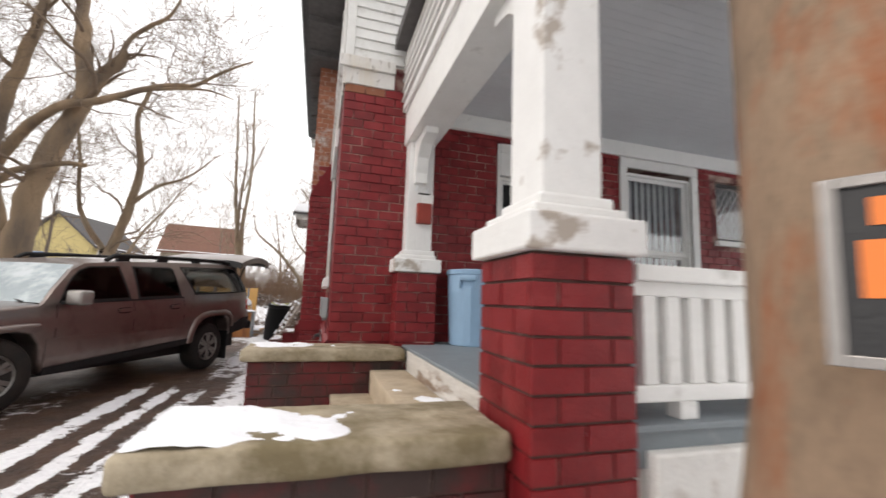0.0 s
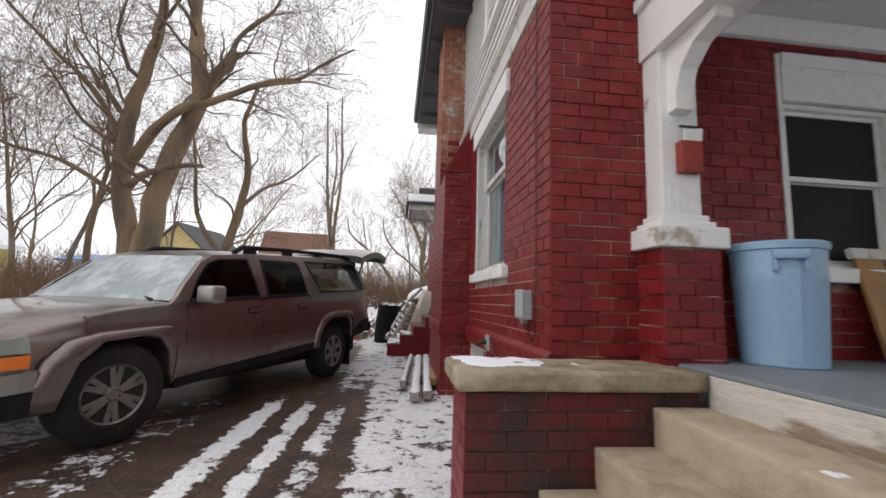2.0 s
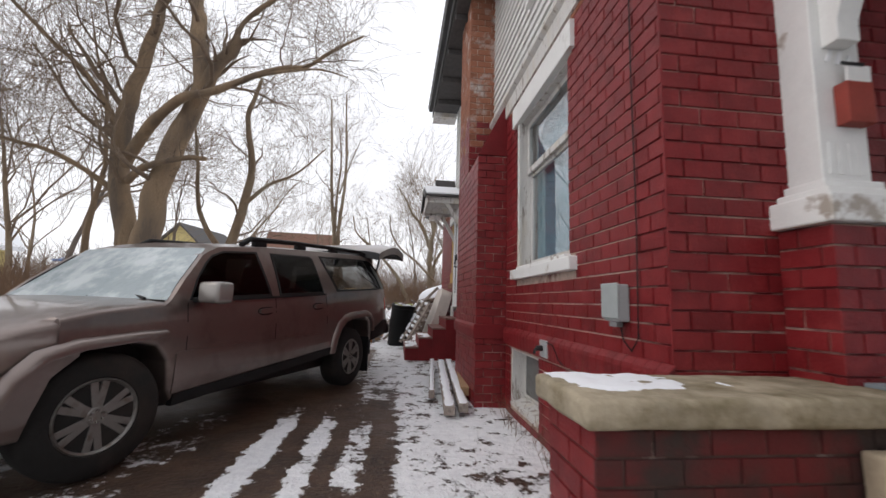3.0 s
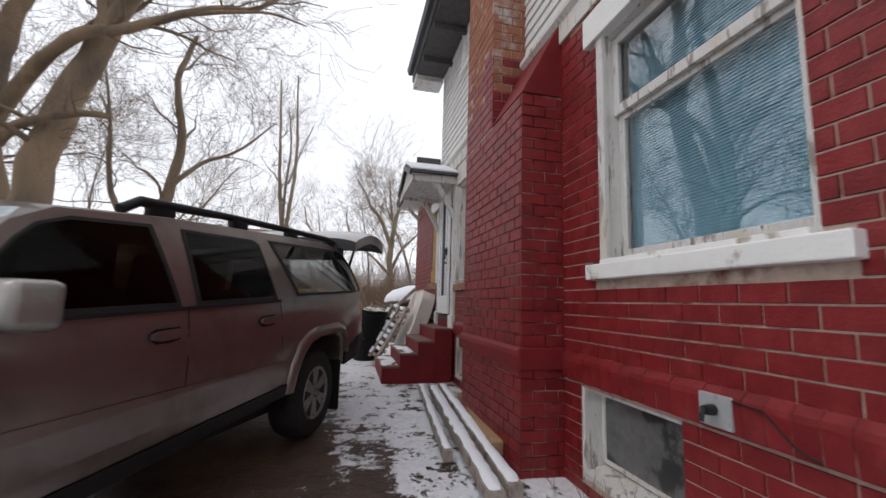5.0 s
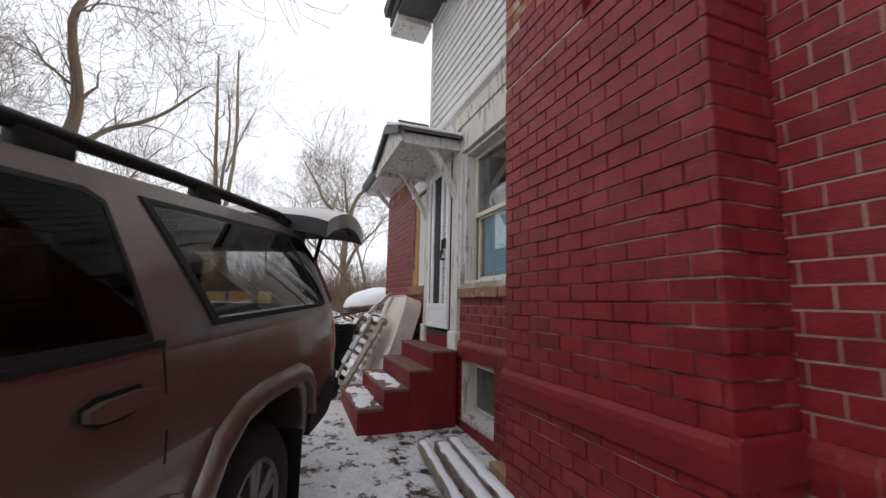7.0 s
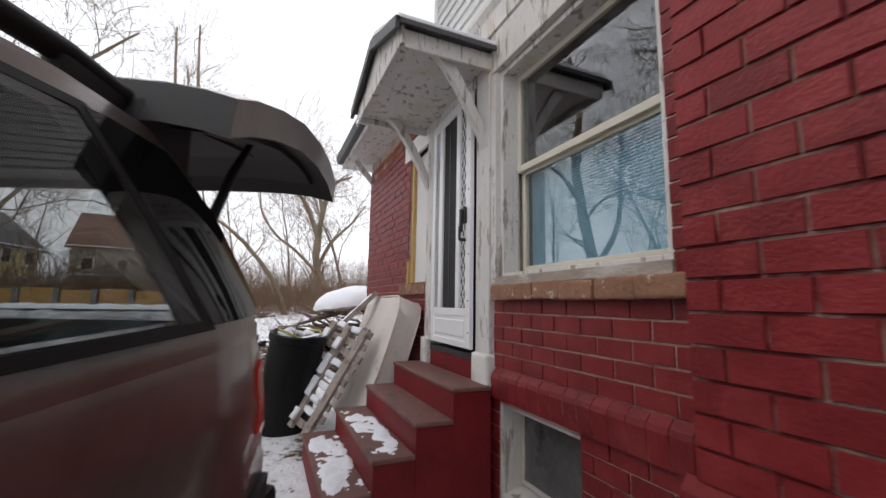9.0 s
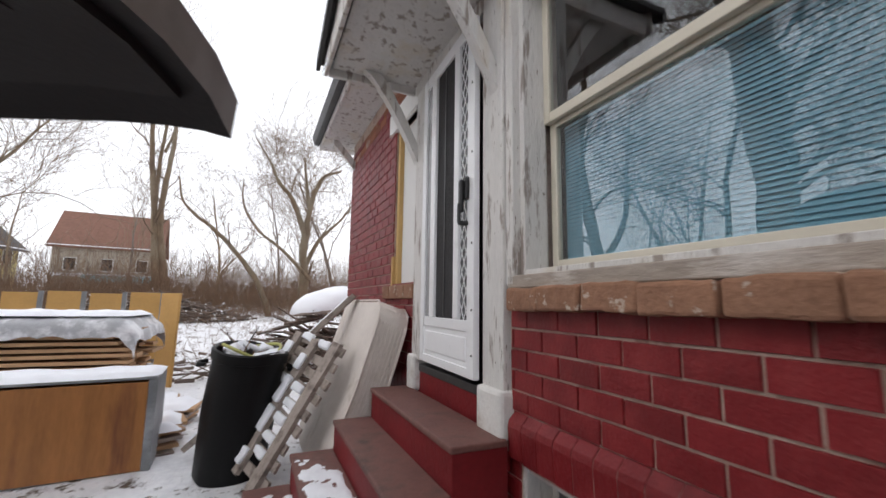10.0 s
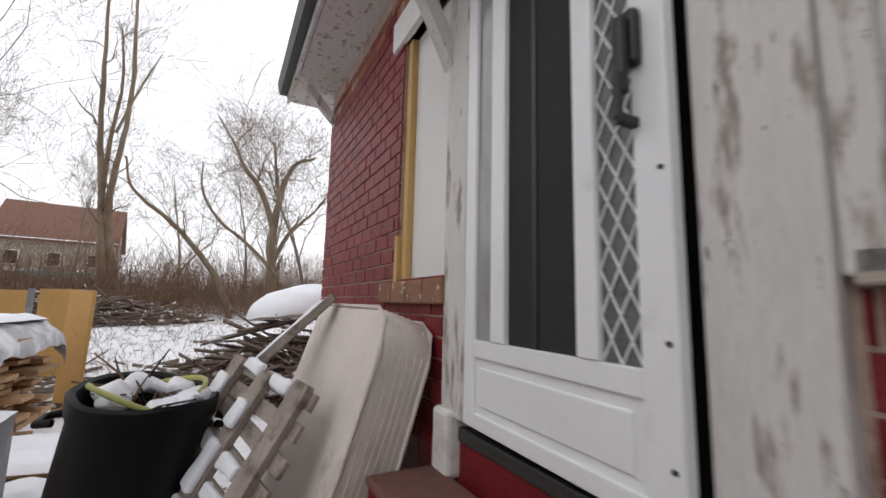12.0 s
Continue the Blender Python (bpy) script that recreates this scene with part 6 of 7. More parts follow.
def snow_slab(parent, x0, x1, y0, y1, z, seed, thick=0.035):
    bm = bmesh.new()
    nx, ny = max(4, int((x1 - x0) / 0.05)), max(4, int((y1 - y0) / 0.05))
    g = {}
    for i in range(nx + 1):
        for j in range(ny + 1):
            u, v = i / nx, j / ny
            e = min(1, min(u, 1 - u) * nx * 0.5) * min(1, min(v, 1 - v) * ny * 0.5)
            x, y = x0 + (x1 - x0) * u, y0 + (y1 - y0) * v
            g[i, j] = bm.verts.new((x + 0.012 * noise.noise(Vector((x * 9, y * 9, seed))), y + 0.012 * noise.noise(Vector((y * 9, x * 9, seed))), z - 0.004 + thick * math.sqrt(max(0, e)) * (0.85 + 0.4 * noise.noise(Vector((x * 6, y * 6, seed))))))
    for i in range(nx):
        for j in range(ny):
            bm.faces.new((g[i, j], g[i + 1, j], g[i + 1, j + 1], g[i, j + 1]))
    return part("snow", bm, SNOWMAT, parent, "layer of snow", smooth=60)


def dresser():
    t = thing("wooden_cabinet", "orange brown veneered cabinet carcass under a layer of snow", "cabinet", pose(-1.63, 12.60, 0.10, 0, 0, 3) @ Matrix.Diagonal((1, 1, 0.84, 1)))
    part("front", box(-1.25, -0.06, 0.0, 0.02, 0.05, 0.84, 0.002), VENEER, t)
    part("side", box(-0.058, 0.0, 0.0, 0.55, 0.0, 0.86, 0.004), GREYEDGE, t, "grey laminate side panel")
    part("side", box(-1.31, -1.252, 0.0, 0.55, 0.0, 0.86, 0.004), GREYEDGE, t)
    part("top", box(-1.31, 0.0, -0.005, 0.555, 0.861, 0.89, 0.004), GREYEDGE, t)
    part("back", box(-1.25, -0.06, 0.53, 0.55, 0.02, 0.86), VENEER, t)
    part("plinth", box(-1.25, -0.06, 0.02, 0.05, 0.0, 0.05), GREYEDGE, t)
    snow_slab(t, -1.31, 0.005, -0.01, 0.555, 0.89, 2.2, 0.05)


dresser()


def black_can():
    t = thing("trash_can", "black plastic trash can heaped with snowy branches, leaning", "trash can", pose(-1.07, 12.38, 0.11, 4, 6, 0) @ Matrix.Diagonal((1.02, 1.02, 1.2, 1)))
    prof = [(0.235, 0.0), (0.25, 0.02), (0.262, 0.45), (0.268, 0.74), (0.285, 0.745), (0.288, 0.80), (0.275, 0.81), (0.255, 0.80), (0.24, 0.70), (0.0, 0.68)]
    bm = lathe([(r, -z) for r, z in prof], 32)
    bmesh.ops.transform(bm, matrix=Matrix.Rotation(radians(-90), 4, "X"), verts=bm.verts[:])
    for v in bm.verts:
        v.co += 0.022 * noise.noise_vector(v.co * 3.0) + 0.008 * noise.noise_vector(v.co * 9.0)
        v.co.y *= 1.12
    part("body", bm, BAG, t, smooth=40)
    for sx in (-1, 1):
        part("handle", tube([(sx * 0.29, -0.07, 0.70), (sx * 0.345, -0.05, 0.69), (sx * 0.345, 0.05, 0.69), (sx * 0.29, 0.07, 0.70)], 0.014, 8), BAG, t, smooth=50)
    rg = random.Random(4)
    for k in range(22):
        a, r = rg.uniform(0, 6.28), rg.uniform(0, 0.22)
        p = Vector((r * math.cos(a), r * math.sin(a), 0.72))
        d = Vector((rg.gauss(0, 0.5), rg.gauss(0, 0.5), 0.35)).normalized() * rg.uniform(0.12, 0.30)
        part("twig", tube([p, p + d * 0.5 + Vector((0, 0, 0.02)), p + d], [0.007, 0.005, 0.003], 5), TWIG if k % 3 else TRIM_BLACK, t)
    hose = [(0.21 * math.cos(a) + 0.02 * math.sin(3 * a), 0.20 * math.sin(a), 0.80 + 0.035 * math.sin(2 * a + 0.6)) for a in np.linspace(-2.6, 1.6, 26)]
    part("hose", tube(hose, 0.011, 8), material("yellow_green_hose", (0.42, 0.42, 0.13), rough=0.5, var=0.15), t, "faded yellow green hose", smooth=60)
    for k in range(9):
        bm = bmesh.new()
        bmesh.ops.create_icosphere(bm, subdivisions=3, radius=0.075 - 0.004 * (k % 4))
        for v in bm.verts:
            v.co.z *= 0.5
            v.co += 0.03 * noise.noise_vector(v.co * 14 + Vector((k, 0, 0)))
        part("snow", moved(bm, pose((0.19 - 0.03 * (k % 3)) * math.cos(k * 1.9), (0.19 - 0.03 * (k % 3)) * math.sin(k * 1.9), 0.775 + 0.02 * (k % 2))), SNOWMAT, t, smooth=60)


black_can()


def mattress():
    lean = 71
    t = thing("mattress", "stained beige mattress leaning on the brick wall", "mattress", pose(-0.31, 11.56, 0.14, 0, -lean, 0))
    bm = box(0, 1.32, 0, 1.35, 0, 0.24, 0.0)
    ends = [e for e in bm.edges if abs(e.verts[0].co.z - e.verts[1].co.z) > 0.1]
    bmesh.ops.bevel(bm, geom=ends, offset=0.16, segments=6, profile=0.5, affect="EDGES")
    bmesh.ops.bevel(bm, geom=[e for e in bm.edges if abs(e.verts[0].co.z - e.verts[1].co.z) < 1e-4 and e.calc_face_angle(0) > 1.0], offset=0.018, segments=2, profile=0.5, affect="EDGES")
    bmesh.ops.subdivide_edges(bm, edges=[e for e in bm.edges if e.calc_length() > 0.3], cuts=10, use_grid_fill=True)
    for v in bm.verts:
        v.co += 0.012 * noise.noise_vector(v.co * 3.0)
        v.co.z -= 0.03 * math.sin(v.co.x * 2.3)
    part("cover", bm, CLOTH, t, smooth=50)
    for z in (0.008, 0.232):
        pts = [(0.16, -0.004), (0.66, -0.006), (1.16, -0.004), (1.28, 0.05), (1.325, 0.16), (1.325, 0.60), (1.325, 1.19)]
        part("piping", tube([(x, y, z - 0.03 * math.sin(x * 2.3)) for x, y in pts], 0.010, 6), CLOTH, t, smooth=60)
    for k in range(6):
        z = 0.045 + 0.03 * k
        pts = [(0.14, -0.007), (0.4, -0.009), (0.66, -0.010), (0.92, -0.009), (1.16, -0.006), (1.275, 0.045), (1.322, 0.16), (1.322, 0.9)]
        part("seam", tube([(x, y, z - 0.03 * math.sin(x * 2.3) + 0.004 * math.sin(9 * x + k)) for x, y in pts], 0.0035, 4), CLOTH, t)


mattress()


def lattice_panel():
    """A broken pallet: three long rails over short cross slats, leaning on the mattress."""
    up, across = Vector((0.50, 0.03, 0.87)).normalized(), Vector((-0.41, 0.91, 0.0))
    across = (across - up * across.dot(up)).normalized()
    m = Matrix.Translation((-0.87, 11.76, 0.147)) @ Matrix((up, across, up.cross(across))).transposed().to_4x4()
    t = thing("broken_pallet", "broken grey brown pallet with snowy slats, leaning on the mattress", "pallet", m)
    rg = random.Random(21)

    def snow_on(x0, x1, y0, y1, z, th):
        bm = box(x0, x1, y0, y1, z, z + th, min(th, x1 - x0, y1 - y0) * 0.38, 3)
        bmesh.ops.subdivide_edges(bm, edges=[e for e in bm.edges if e.calc_length() > 0.06], cuts=3, use_grid_fill=True)
        for v in bm.verts:
            if v.co.z > z + 0.004:
                v.co += 0.010 * noise.noise_vector(v.co * 16 + Vector((x0 * 9, y0 * 9, 0)))
        part("snow", bm, SNOWMAT, t, smooth=60)

    for y in (0.0, 0.30, 0.60):
        part("rail", worn(box(0.0, 1.06 + 0.05 * (y < 0.1), y, y + 0.105, 0.024, 0.062, 0.004), y * 9, 0.5), GREYWOOD, t, "grey brown rail")
        for k in range(4):
            a = 0.04 + 0.24 * k + rg.uniform(0, 0.05)
            if rg.random() < (0.45 if y < 0.1 else 0.85):
                snow_on(a, a + rg.uniform(0.12, 0.21), y + 0.005, y + 0.097, 0.060, rg.uniform(0.022, 0.04))
    for k in range(9):
        a = 0.05 + 0.122 * k + rg.uniform(-0.01, 0.01)
        part("slat", moved(box(0, 0.07, -0.05, 0.75, 0.0, 0.022, 0.003), pose(a, rg.uniform(-0.03, 0.02), 0, 0, 0, rg.uniform(-3, 3))), GREYWOOD, t)
        for y in (0.12, 0.42):
            if rg.random() < 0.75:
                snow_on(a + 0.002, a + 0.066, y, y + 0.165, 0.020, rg.uniform(0.03, 0.05))


lattice_panel()


def plank(name, label, a, b, w, th, mat, snow=True, category="plank", group=""):
    """A board from a to b, flat side up."""
    a, b = Vector(a), Vector(b)
    d = (b - a).normalized()
    side = d.cross(Vector((0, 0, 1))).normalized()
    n = side.cross(d)
    m = Matrix.Translation(a) @ Matrix((d, side, n)).transposed().to_4x4()
    t = thing(name, label, category, m, group)
    L = (b - a).length
    part("wood", box(0, L, -w / 2, w / 2, 0, th, 0.004), mat, t)
    if snow:
        snow_slab(t, 0.02, L - 0.02, -w / 2, w / 2, th, a.x * 7, 0.022)
    return t


plank("long_board", "snowy grey board leaning on the house wall", (-1.40, 12.78, 0.20), (-0.12, 12.40, 1.50), 0.15, 0.045, GREYWOOD)
for k, (x0, y0, x1, y1, w, z) in enumerate(((-0.40, 6.65, -0.20, 9.6, 0.10, 0.0), (-0.56, 6.55, -0.34, 9.5, 0.11, 0.0), (-0.68, 7.3, -0.48, 9.6, 0.07, 0.0))):
    plank("timber", "weathered timber lying in the snow by the wall", (x0, y0, 0.03 + z), (x1, y1, 0.10 + z), w, 0.085, GREYWOOD, group="timbers by the wall")
plank("short_timber", "short raw offcut of timber beside the wall", (-0.28, 7.3, 0.06), (-0.12, 8.9, 0.10), 0.10, 0.10, RAWWOOD, False, group="timbers by the wall")
for k, (x, y, w, d, rz) in enumerate(((-2.05, 13.4, 0.9, 0.5, 8), (-1.95, 14.1, 0.8, 0.55, -12), (-1.85, 13.0, 0.6, 0.3, 25), (-2.4, 14.5, 1.2, 0.5, 5))):
    t = thing("board_heap", "snow covered heap of loose boards", "board heap", pose(x, y, 0.12, 0, 0, rz), "board heaps")
    for q in range(4):
        part("board", moved(box(-w / 2, w / 2, -d / 2 + 0.02 * q, d / 2 - 0.03 * q, q * 0.05, q * 0.05 + 0.032, 0.003), pose(0.03 * q, 0, 0, 0, 0, q * 4 - 6)), RAWWOOD if q % 2 else GREYWOOD, t)
    snow_slab(t, -w / 2, w / 2 + 0.06, -d / 2 + 0.04, d / 2 - 0.06, 0.185, k * 2.3, 0.07)


def lumber_stack():
    t = thing("lumber_stack", "tall stack of boards under a snowy grey tarp", "lumber stack", pose(-3.3, 15.2, 0.12, 0, 0, -4))
    rg = random.Random(8)
    for r in range(14):
        for c in range(4):
            x1 = 1.05 + rg.uniform(-0.16, 0.12) - 0.05 * (r > 10)
            part("board", moved(box(-1.3, x1, -0.5 + c * 0.25, -0.27 + c * 0.25, r * 0.072, r * 0.072 + 0.04, 0.002), pose(0, 0, 0, 0, rg.uniform(-0.6, 0.6), rg.uniform(-1.5, 1.5))), RAWWOOD, t)
    bm = bmesh.new()
    g = {}
    for i in range(41):
        for j in range(21):
            u, v = i / 40 * 2.7 - 1.45, j / 20 * 1.9 - 0.95
            drop = max(0, abs(v) - 0.52) * 0.5 + max(0, u - 0.98) * 0.9
            g[i, j] = bm.verts.new((min(u, 1.12 + 0.2 * (u - 1.12)), max(-0.62, min(0.62, v)), 1.10 - drop + 0.05 * noise.noise(Vector((u * 3, v * 3, 1))) + 0.03 * noise.noise(Vector((u * 9, v * 9, 4)))))
    for i in range(40):
        for j in range(20):
            bm.faces.new((g[i, j], g[i + 1, j], g[i + 1, j + 1], g[i, j + 1]))
    part("tarp", bm, TARP, t, "crumpled grey tarp with snow", smooth=60)
    snow_slab(t, -1.4, 1.0, -0.5, 0.5, 1.13, 9.0, 0.06)


lumber_stack()


def panel_fence():
    t = thing("panel_fence", "row of tan fence panels with grey edge strips", "fence", pose(-2.66, 18.4, 0.12))
    for k in range(7):
        part("panel", box(-0.52 - k * 0.62, -0.03 - k * 0.62, 0, 0.03, 0.02, 1.46 - 0.03 * (k % 2), 0.003), PANEL, t)
        part("edge_strip", box(-0.03 - k * 0.62, 0.04 - k * 0.62, -0.01, 0.04, 0.0, 1.46, 0.004), GREYEDGE, t)


panel_fence()
plank("upright_panel", "tan door panel standing on edge by the lumber", (-2.18, 16.3, 0.12), (-2.16, 16.32, 1.55), 0.40, 0.04, PANEL, False, "panel")


def brush_pile(label, x, y, rx, ry, h, count, seed, snow=True):
    rg = random.Random(seed)
    verts, faces = [], []
    for _ in range(count):
        a, r = rg.uniform(0, 6.283), math.sqrt(rg.random())
        px, py = rx * r * math.cos(a), ry * r * math.sin(a)
        pz = h * (1 - r ** 1.5) * rg.random() + 0.03
        an = rg.gauss(0.2, 0.7)
        ln = rg.uniform(0.3, 1.1)
        d = Vector((math.cos(an), math.sin(an), rg.gauss(0, 0.25))) * ln
        w = rg.uniform(0.01, 0.035)
        n0 = len(verts)
        for p in (Vector((px, py, pz)) - d / 2, Vector((px, py, pz)) + d / 2):
            for kk in range(4):
                verts.append(p + Vector((0, w * math.cos(1.571 * kk), w * math.sin(1.571 * kk))))
        faces += [(n0 + i, n0 + (i + 1) % 4, n0 + 4 + (i + 1) % 4, n0 + 4 + i) for i in range(4)]
    me = bpy.data.meshes.new("brush_pile")
    me.from_pydata(verts, [], faces)
    me.materials.append(DARKBRUSH)
    o = new("brush_pile", me)
    o.matrix_basis = pose(x, y, ground_height(x, y))
    return tagged(o, label, "brush pile", kind="stuff")


DARKBRUSH = material("dark_brush", (0.15, 0.112, 0.09), rough=0.95, var=0.5, scale=3, stain=(0.75, 0.76, 0.78), stain_at=0.6, stain_scale=5, stain_soft=0.03, bump=0.2)
brush_pile("long dark brush pile dusted with snow", -4.0, 23.4, 2.7, 0.9, 0.75, 800, 2)
brush_pile("tangle of broken boards and branches by the house corner", 0.1, 16.4, 1.3, 0.9, 1.35, 420, 5)
brush_pile("scattered branches lying in the snow", -1.6, 18.0, 2.6, 2.0, 0.10, 130, 6)


def snow_mound():
    t = thing("covered_heap", "domed heap under a white snow covered sheet", "heap", pose(0.42, 16.4, 1.35, 0, -8, 10) @ Matrix.Scale(0.7, 4))
    bm = bmesh.new()
    bmesh.ops.create_uvsphere(bm, u_segments=36, v_segments=18, radius=1.0)
    bmesh.ops.delete(bm, geom=[v for v in bm.verts if v.co.z < -0.05], context="VERTS")
    for v in bm.verts:
        v.co = Vector((v.co.x * 1.2, v.co.y * 0.8, v.co.z * 0.54)) + 0.05 * noise.noise_vector(v.co * 2.5)
    part("snow_sheet", bm, SNOWMAT, t, smooth=60)
    part("rim", tube([(1.15 * math.cos(a), 0.8 * math.sin(a), -0.02) for a in np.linspace(0, 6.1, 24)], 0.03, 6), GREYWOOD, t)


snow_mound()


# ---------------------------------------------------------------- things on the porch and walls
CANBLUE = material("light_blue_plastic", (0.27, 0.42, 0.58), rough=0.5, var=0.06, scale=3, stain=(0.2, 0.3, 0.42), stain_at=0.68, stain_scale=3, bump=0.05)


def blue_can():
    t = thing("trash_can", "light blue plastic trash can standing on the porch", "trash can", pose(1.445, 3.79, 0.886, 0, 0, -20) @ Matrix.Diagonal((0.83, 0.83, 1.0, 1)))
    prof = [(0.24, 0.0), (0.25, 0.01), (0.278, 0.48), (0.285, 0.50), (0.28, 0.52), (0.285, 0.66), (0.30, 0.665), (0.303, 0.70), (0.29, 0.71), (0.275, 0.70), (0.26, 0.5), (0.0, 0.05)]
    bm = lathe([(r, -z) for r, z in prof], 40)
    bmesh.ops.transform(bm, matrix=Matrix.Rotation(radians(-90), 4, "X"), verts=bm.verts[:])
    part("body", bm, CANBLUE, t, smooth=35)
    for a in (-100, 80):
        h = part("handle", moved(joined(box(0.27, 0.325, -0.10, 0.10, 0.60, 0.655, 0.015), box(0.27, 0.31, -0.10, -0.075, 0.53, 0.62, 0.01), box(0.27, 0.31, 0.075, 0.10, 0.53, 0.62, 0.01)), pose(0, 0, 0, 0, 0, a)), CANBLUE, t, smooth=40)
        part("rib", moved(moved(box(0.0, 0.02, -0.05, 0.05, 0.0, 0.52, 0.008), pose(0.232, 0, 0.03, 0, 4.5, 0)), pose(0, 0, 0, 0, 0, a)), CANBLUE, t)


blue_can()


def old_window():
    t = thing("storm_window", "old wooden storm window leaning against the porch wall", "window frame", pose(2.26, 3.85, 0.886, -12, 0, 1))
    tan = material("tan_wood", (0.36, 0.20, 0.075), rough=0.7, var=0.25, scale=5, stain=(0.22, 0.13, 0.06), stain_at=0.6)
    part("stile", box(0.0, 0.21, 0, 0.03, 0.0, 0.70, 0.004), tan, t, "broad tan side board")
    part("top_rail", box(-0.02, 1.55, -0.004, 0.04, 0.70, 0.775, 0.006), PEEL, t, "whitish top rail")
    part("bottom_rail", box(0.211, 1.35, 0.001, 0.03, 0.0, 0.095, 0.004), tan, t)
    part("ledge", box(0.211, 1.35, -0.008, 0.02, 0.096, 0.112, 0.003), PEEL, t)
    part("stile", box(1.351, 1.52, 0.0, 0.03, 0.0, 0.70, 0.004), tan, t)
    part("pane", box(0.211, 1.35, 0.012, 0.018, 0.113, 0.70), material("dusty_glass", (0.05, 0.041, 0.034), rough=0.65, var=0.4, scale=3, stain=(0.085, 0.075, 0.065), stain_at=0.6, stain_scale=2, bump=0), t, "dusty brown glass pane")
    rg = random.Random(3)
    for k in range(9):
        part("paint_fleck", moved(box(0, rg.uniform(0.008, 0.022), 0.009, 0.0115, 0, rg.uniform(0.006, 0.018)), pose(0.38 + rg.uniform(0, 0.36), 0, 0.15 + rg.uniform(0, 0.13), 0, rg.uniform(-30, 30), 0)), PEEL, t)


old_window()


STANDWOOD = material("dark_weathered_wood", (0.15, 0.115, 0.09), rough=0.9, var=0.35, scale=6, stain=(0.24, 0.2, 0.17), stain_at=0.66, bump=0.4, stretch=(1, 1, 0.3))


def porch_stand():
    t = thing("wooden_stand", "weathered grey brown wooden stand behind the porch pier", "stand", pose(0.95, 2.03, 0.886))
    for x in (0.0, 0.66):
        bm = box(0, 0.07, 0, 0.05, 0, 0.60, 0.006)
        for v in bm.verts:
            v.co.x += 0.10 * (0.6 - v.co.z) * (1 if x == 0 else -1)
        part("leg", moved(bm, pose(x, 0, 0)), STANDWOOD, t)
    part("top_rail", box(-0.03, 0.76, -0.02, 0.08, 0.601, 0.645, 0.006), PEEL, t, "whitish top rail")
    part("shelf", box(0.06, 0.67, 0.051, 0.30, 0.385, 0.41, 0.004), GREYWOOD, t)
    part("stretcher", box(0.03, 0.70, -0.03, -0.001, 0.10, 0.14, 0.004), PEEL, t, "pale low stretcher")


porch_stand()
for k in range(3):
    d = thing("wooden_disc", "round tan wooden disc stacked on the porch stand", "wooden disc", pose(1.24 + 0.006 * k, 2.20, 1.296 + 0.043 * k), "stacked discs")
    part("plate", cyl(0.115 - 0.004 * k, 0.115 - 0.004 * k, 0.001, 0.04, 32), RAWWOOD, d, smooth=30)
    part("rim", cyl(0.119 - 0.004 * k, 0.119 - 0.004 * k, 0.012, 0.028, 32), PEEL, d, smooth=30)
rb = thing("red_tub", "small red plastic tub on the porch floor", "tub", pose(1.16, 1.93, 0.886))
bm = lathe([(r, -z) for r, z in ((0.085, 0.0), (0.09, 0.005), (0.105, 0.085), (0.112, 0.087), (0.112, 0.10), (0.10, 0.098), (0.085, 0.012), (0.0, 0.012))], 24)
part("shell", moved(bm, Matrix.Rotation(radians(-90), 4, "X")), material("red_plastic", (0.42, 0.02, 0.02), rough=0.4, var=0.1), rb, smooth=40)

jb = thing("utility_box", "grey utility box with a cable on the brick wall", "utility box", WEST(4.54, 1.085, 0.012))
part("box", joined(box(0, 0.165, -0.065, 0.0, 0, 0.205, 0.008), box(-0.008, 0.173, -0.078, -0.065, 0.015, 0.212, 0.008)), material("grey_box", (0.36, 0.39, 0.39), rough=0.5, var=0.1), jb)
part("clip", box(0.04, 0.12, -0.055, -0.015, -0.03, 0.0, 0.004), GREYEDGE, jb)
part("cable", tube([(0.08, -0.012, 0.0), (0.11, -0.012, -0.10), (0.19, -0.012, -0.15), (0.255, -0.012, -0.08), (0.27, -0.012, 0.5), (0.262, -0.012, 1.4), (0.27, -0.012, 2.33)], 0.004, 6), TRIM_BLACK, jb)
fp = thing("faucet_plate", "galvanised plate with a tap on the brick wall", "wall plate", WEST(5.695, 0.735, 0.045))
part("plate", box(0, 0.165, -0.012, 0.04, 0, 0.14, 0.006), material("galvanised_plate", (0.42, 0.43, 0.44), rough=0.55, metal=0.3, var=0.15, scale=12, stain=(0.2, 0.15, 0.12), stain_at=0.66, stain_scale=14), fp)
part("tap", joined(moved(cyl(0.025, 0.02, 0, 0.05, 12), pose(0.085, -0.02, 0.075, 90, 0, 0)), tube([(0.085, -0.06, 0.075), (0.085, -0.08, 0.06), (0.085, -0.085, 0.03)], 0.012, 8)), BLACK, fp)
part("wire", tube([(0.17, -0.01, 0.13), (0.3, -0.01, 0.12), (0.42, -0.012, 0.02), (0.5, -0.012, 0.0)], 0.004, 5), TRIM_BLACK, fp)

# sign frame on the tree by the street
sg = thing("sign_frame", "black and orange sign in a metal frame on a tree", "sign", look((0.80, 0.33, 1.35), (0.0, 0.0, 1.42)) @ pose(0, 0, 0, 0, 180, 0) @ Matrix.Scale(0.72, 4))
part("panel", box(-0.15, 0.15, -0.18, 0.18, -0.004, 0.004, 0.001), BLACK, sg)
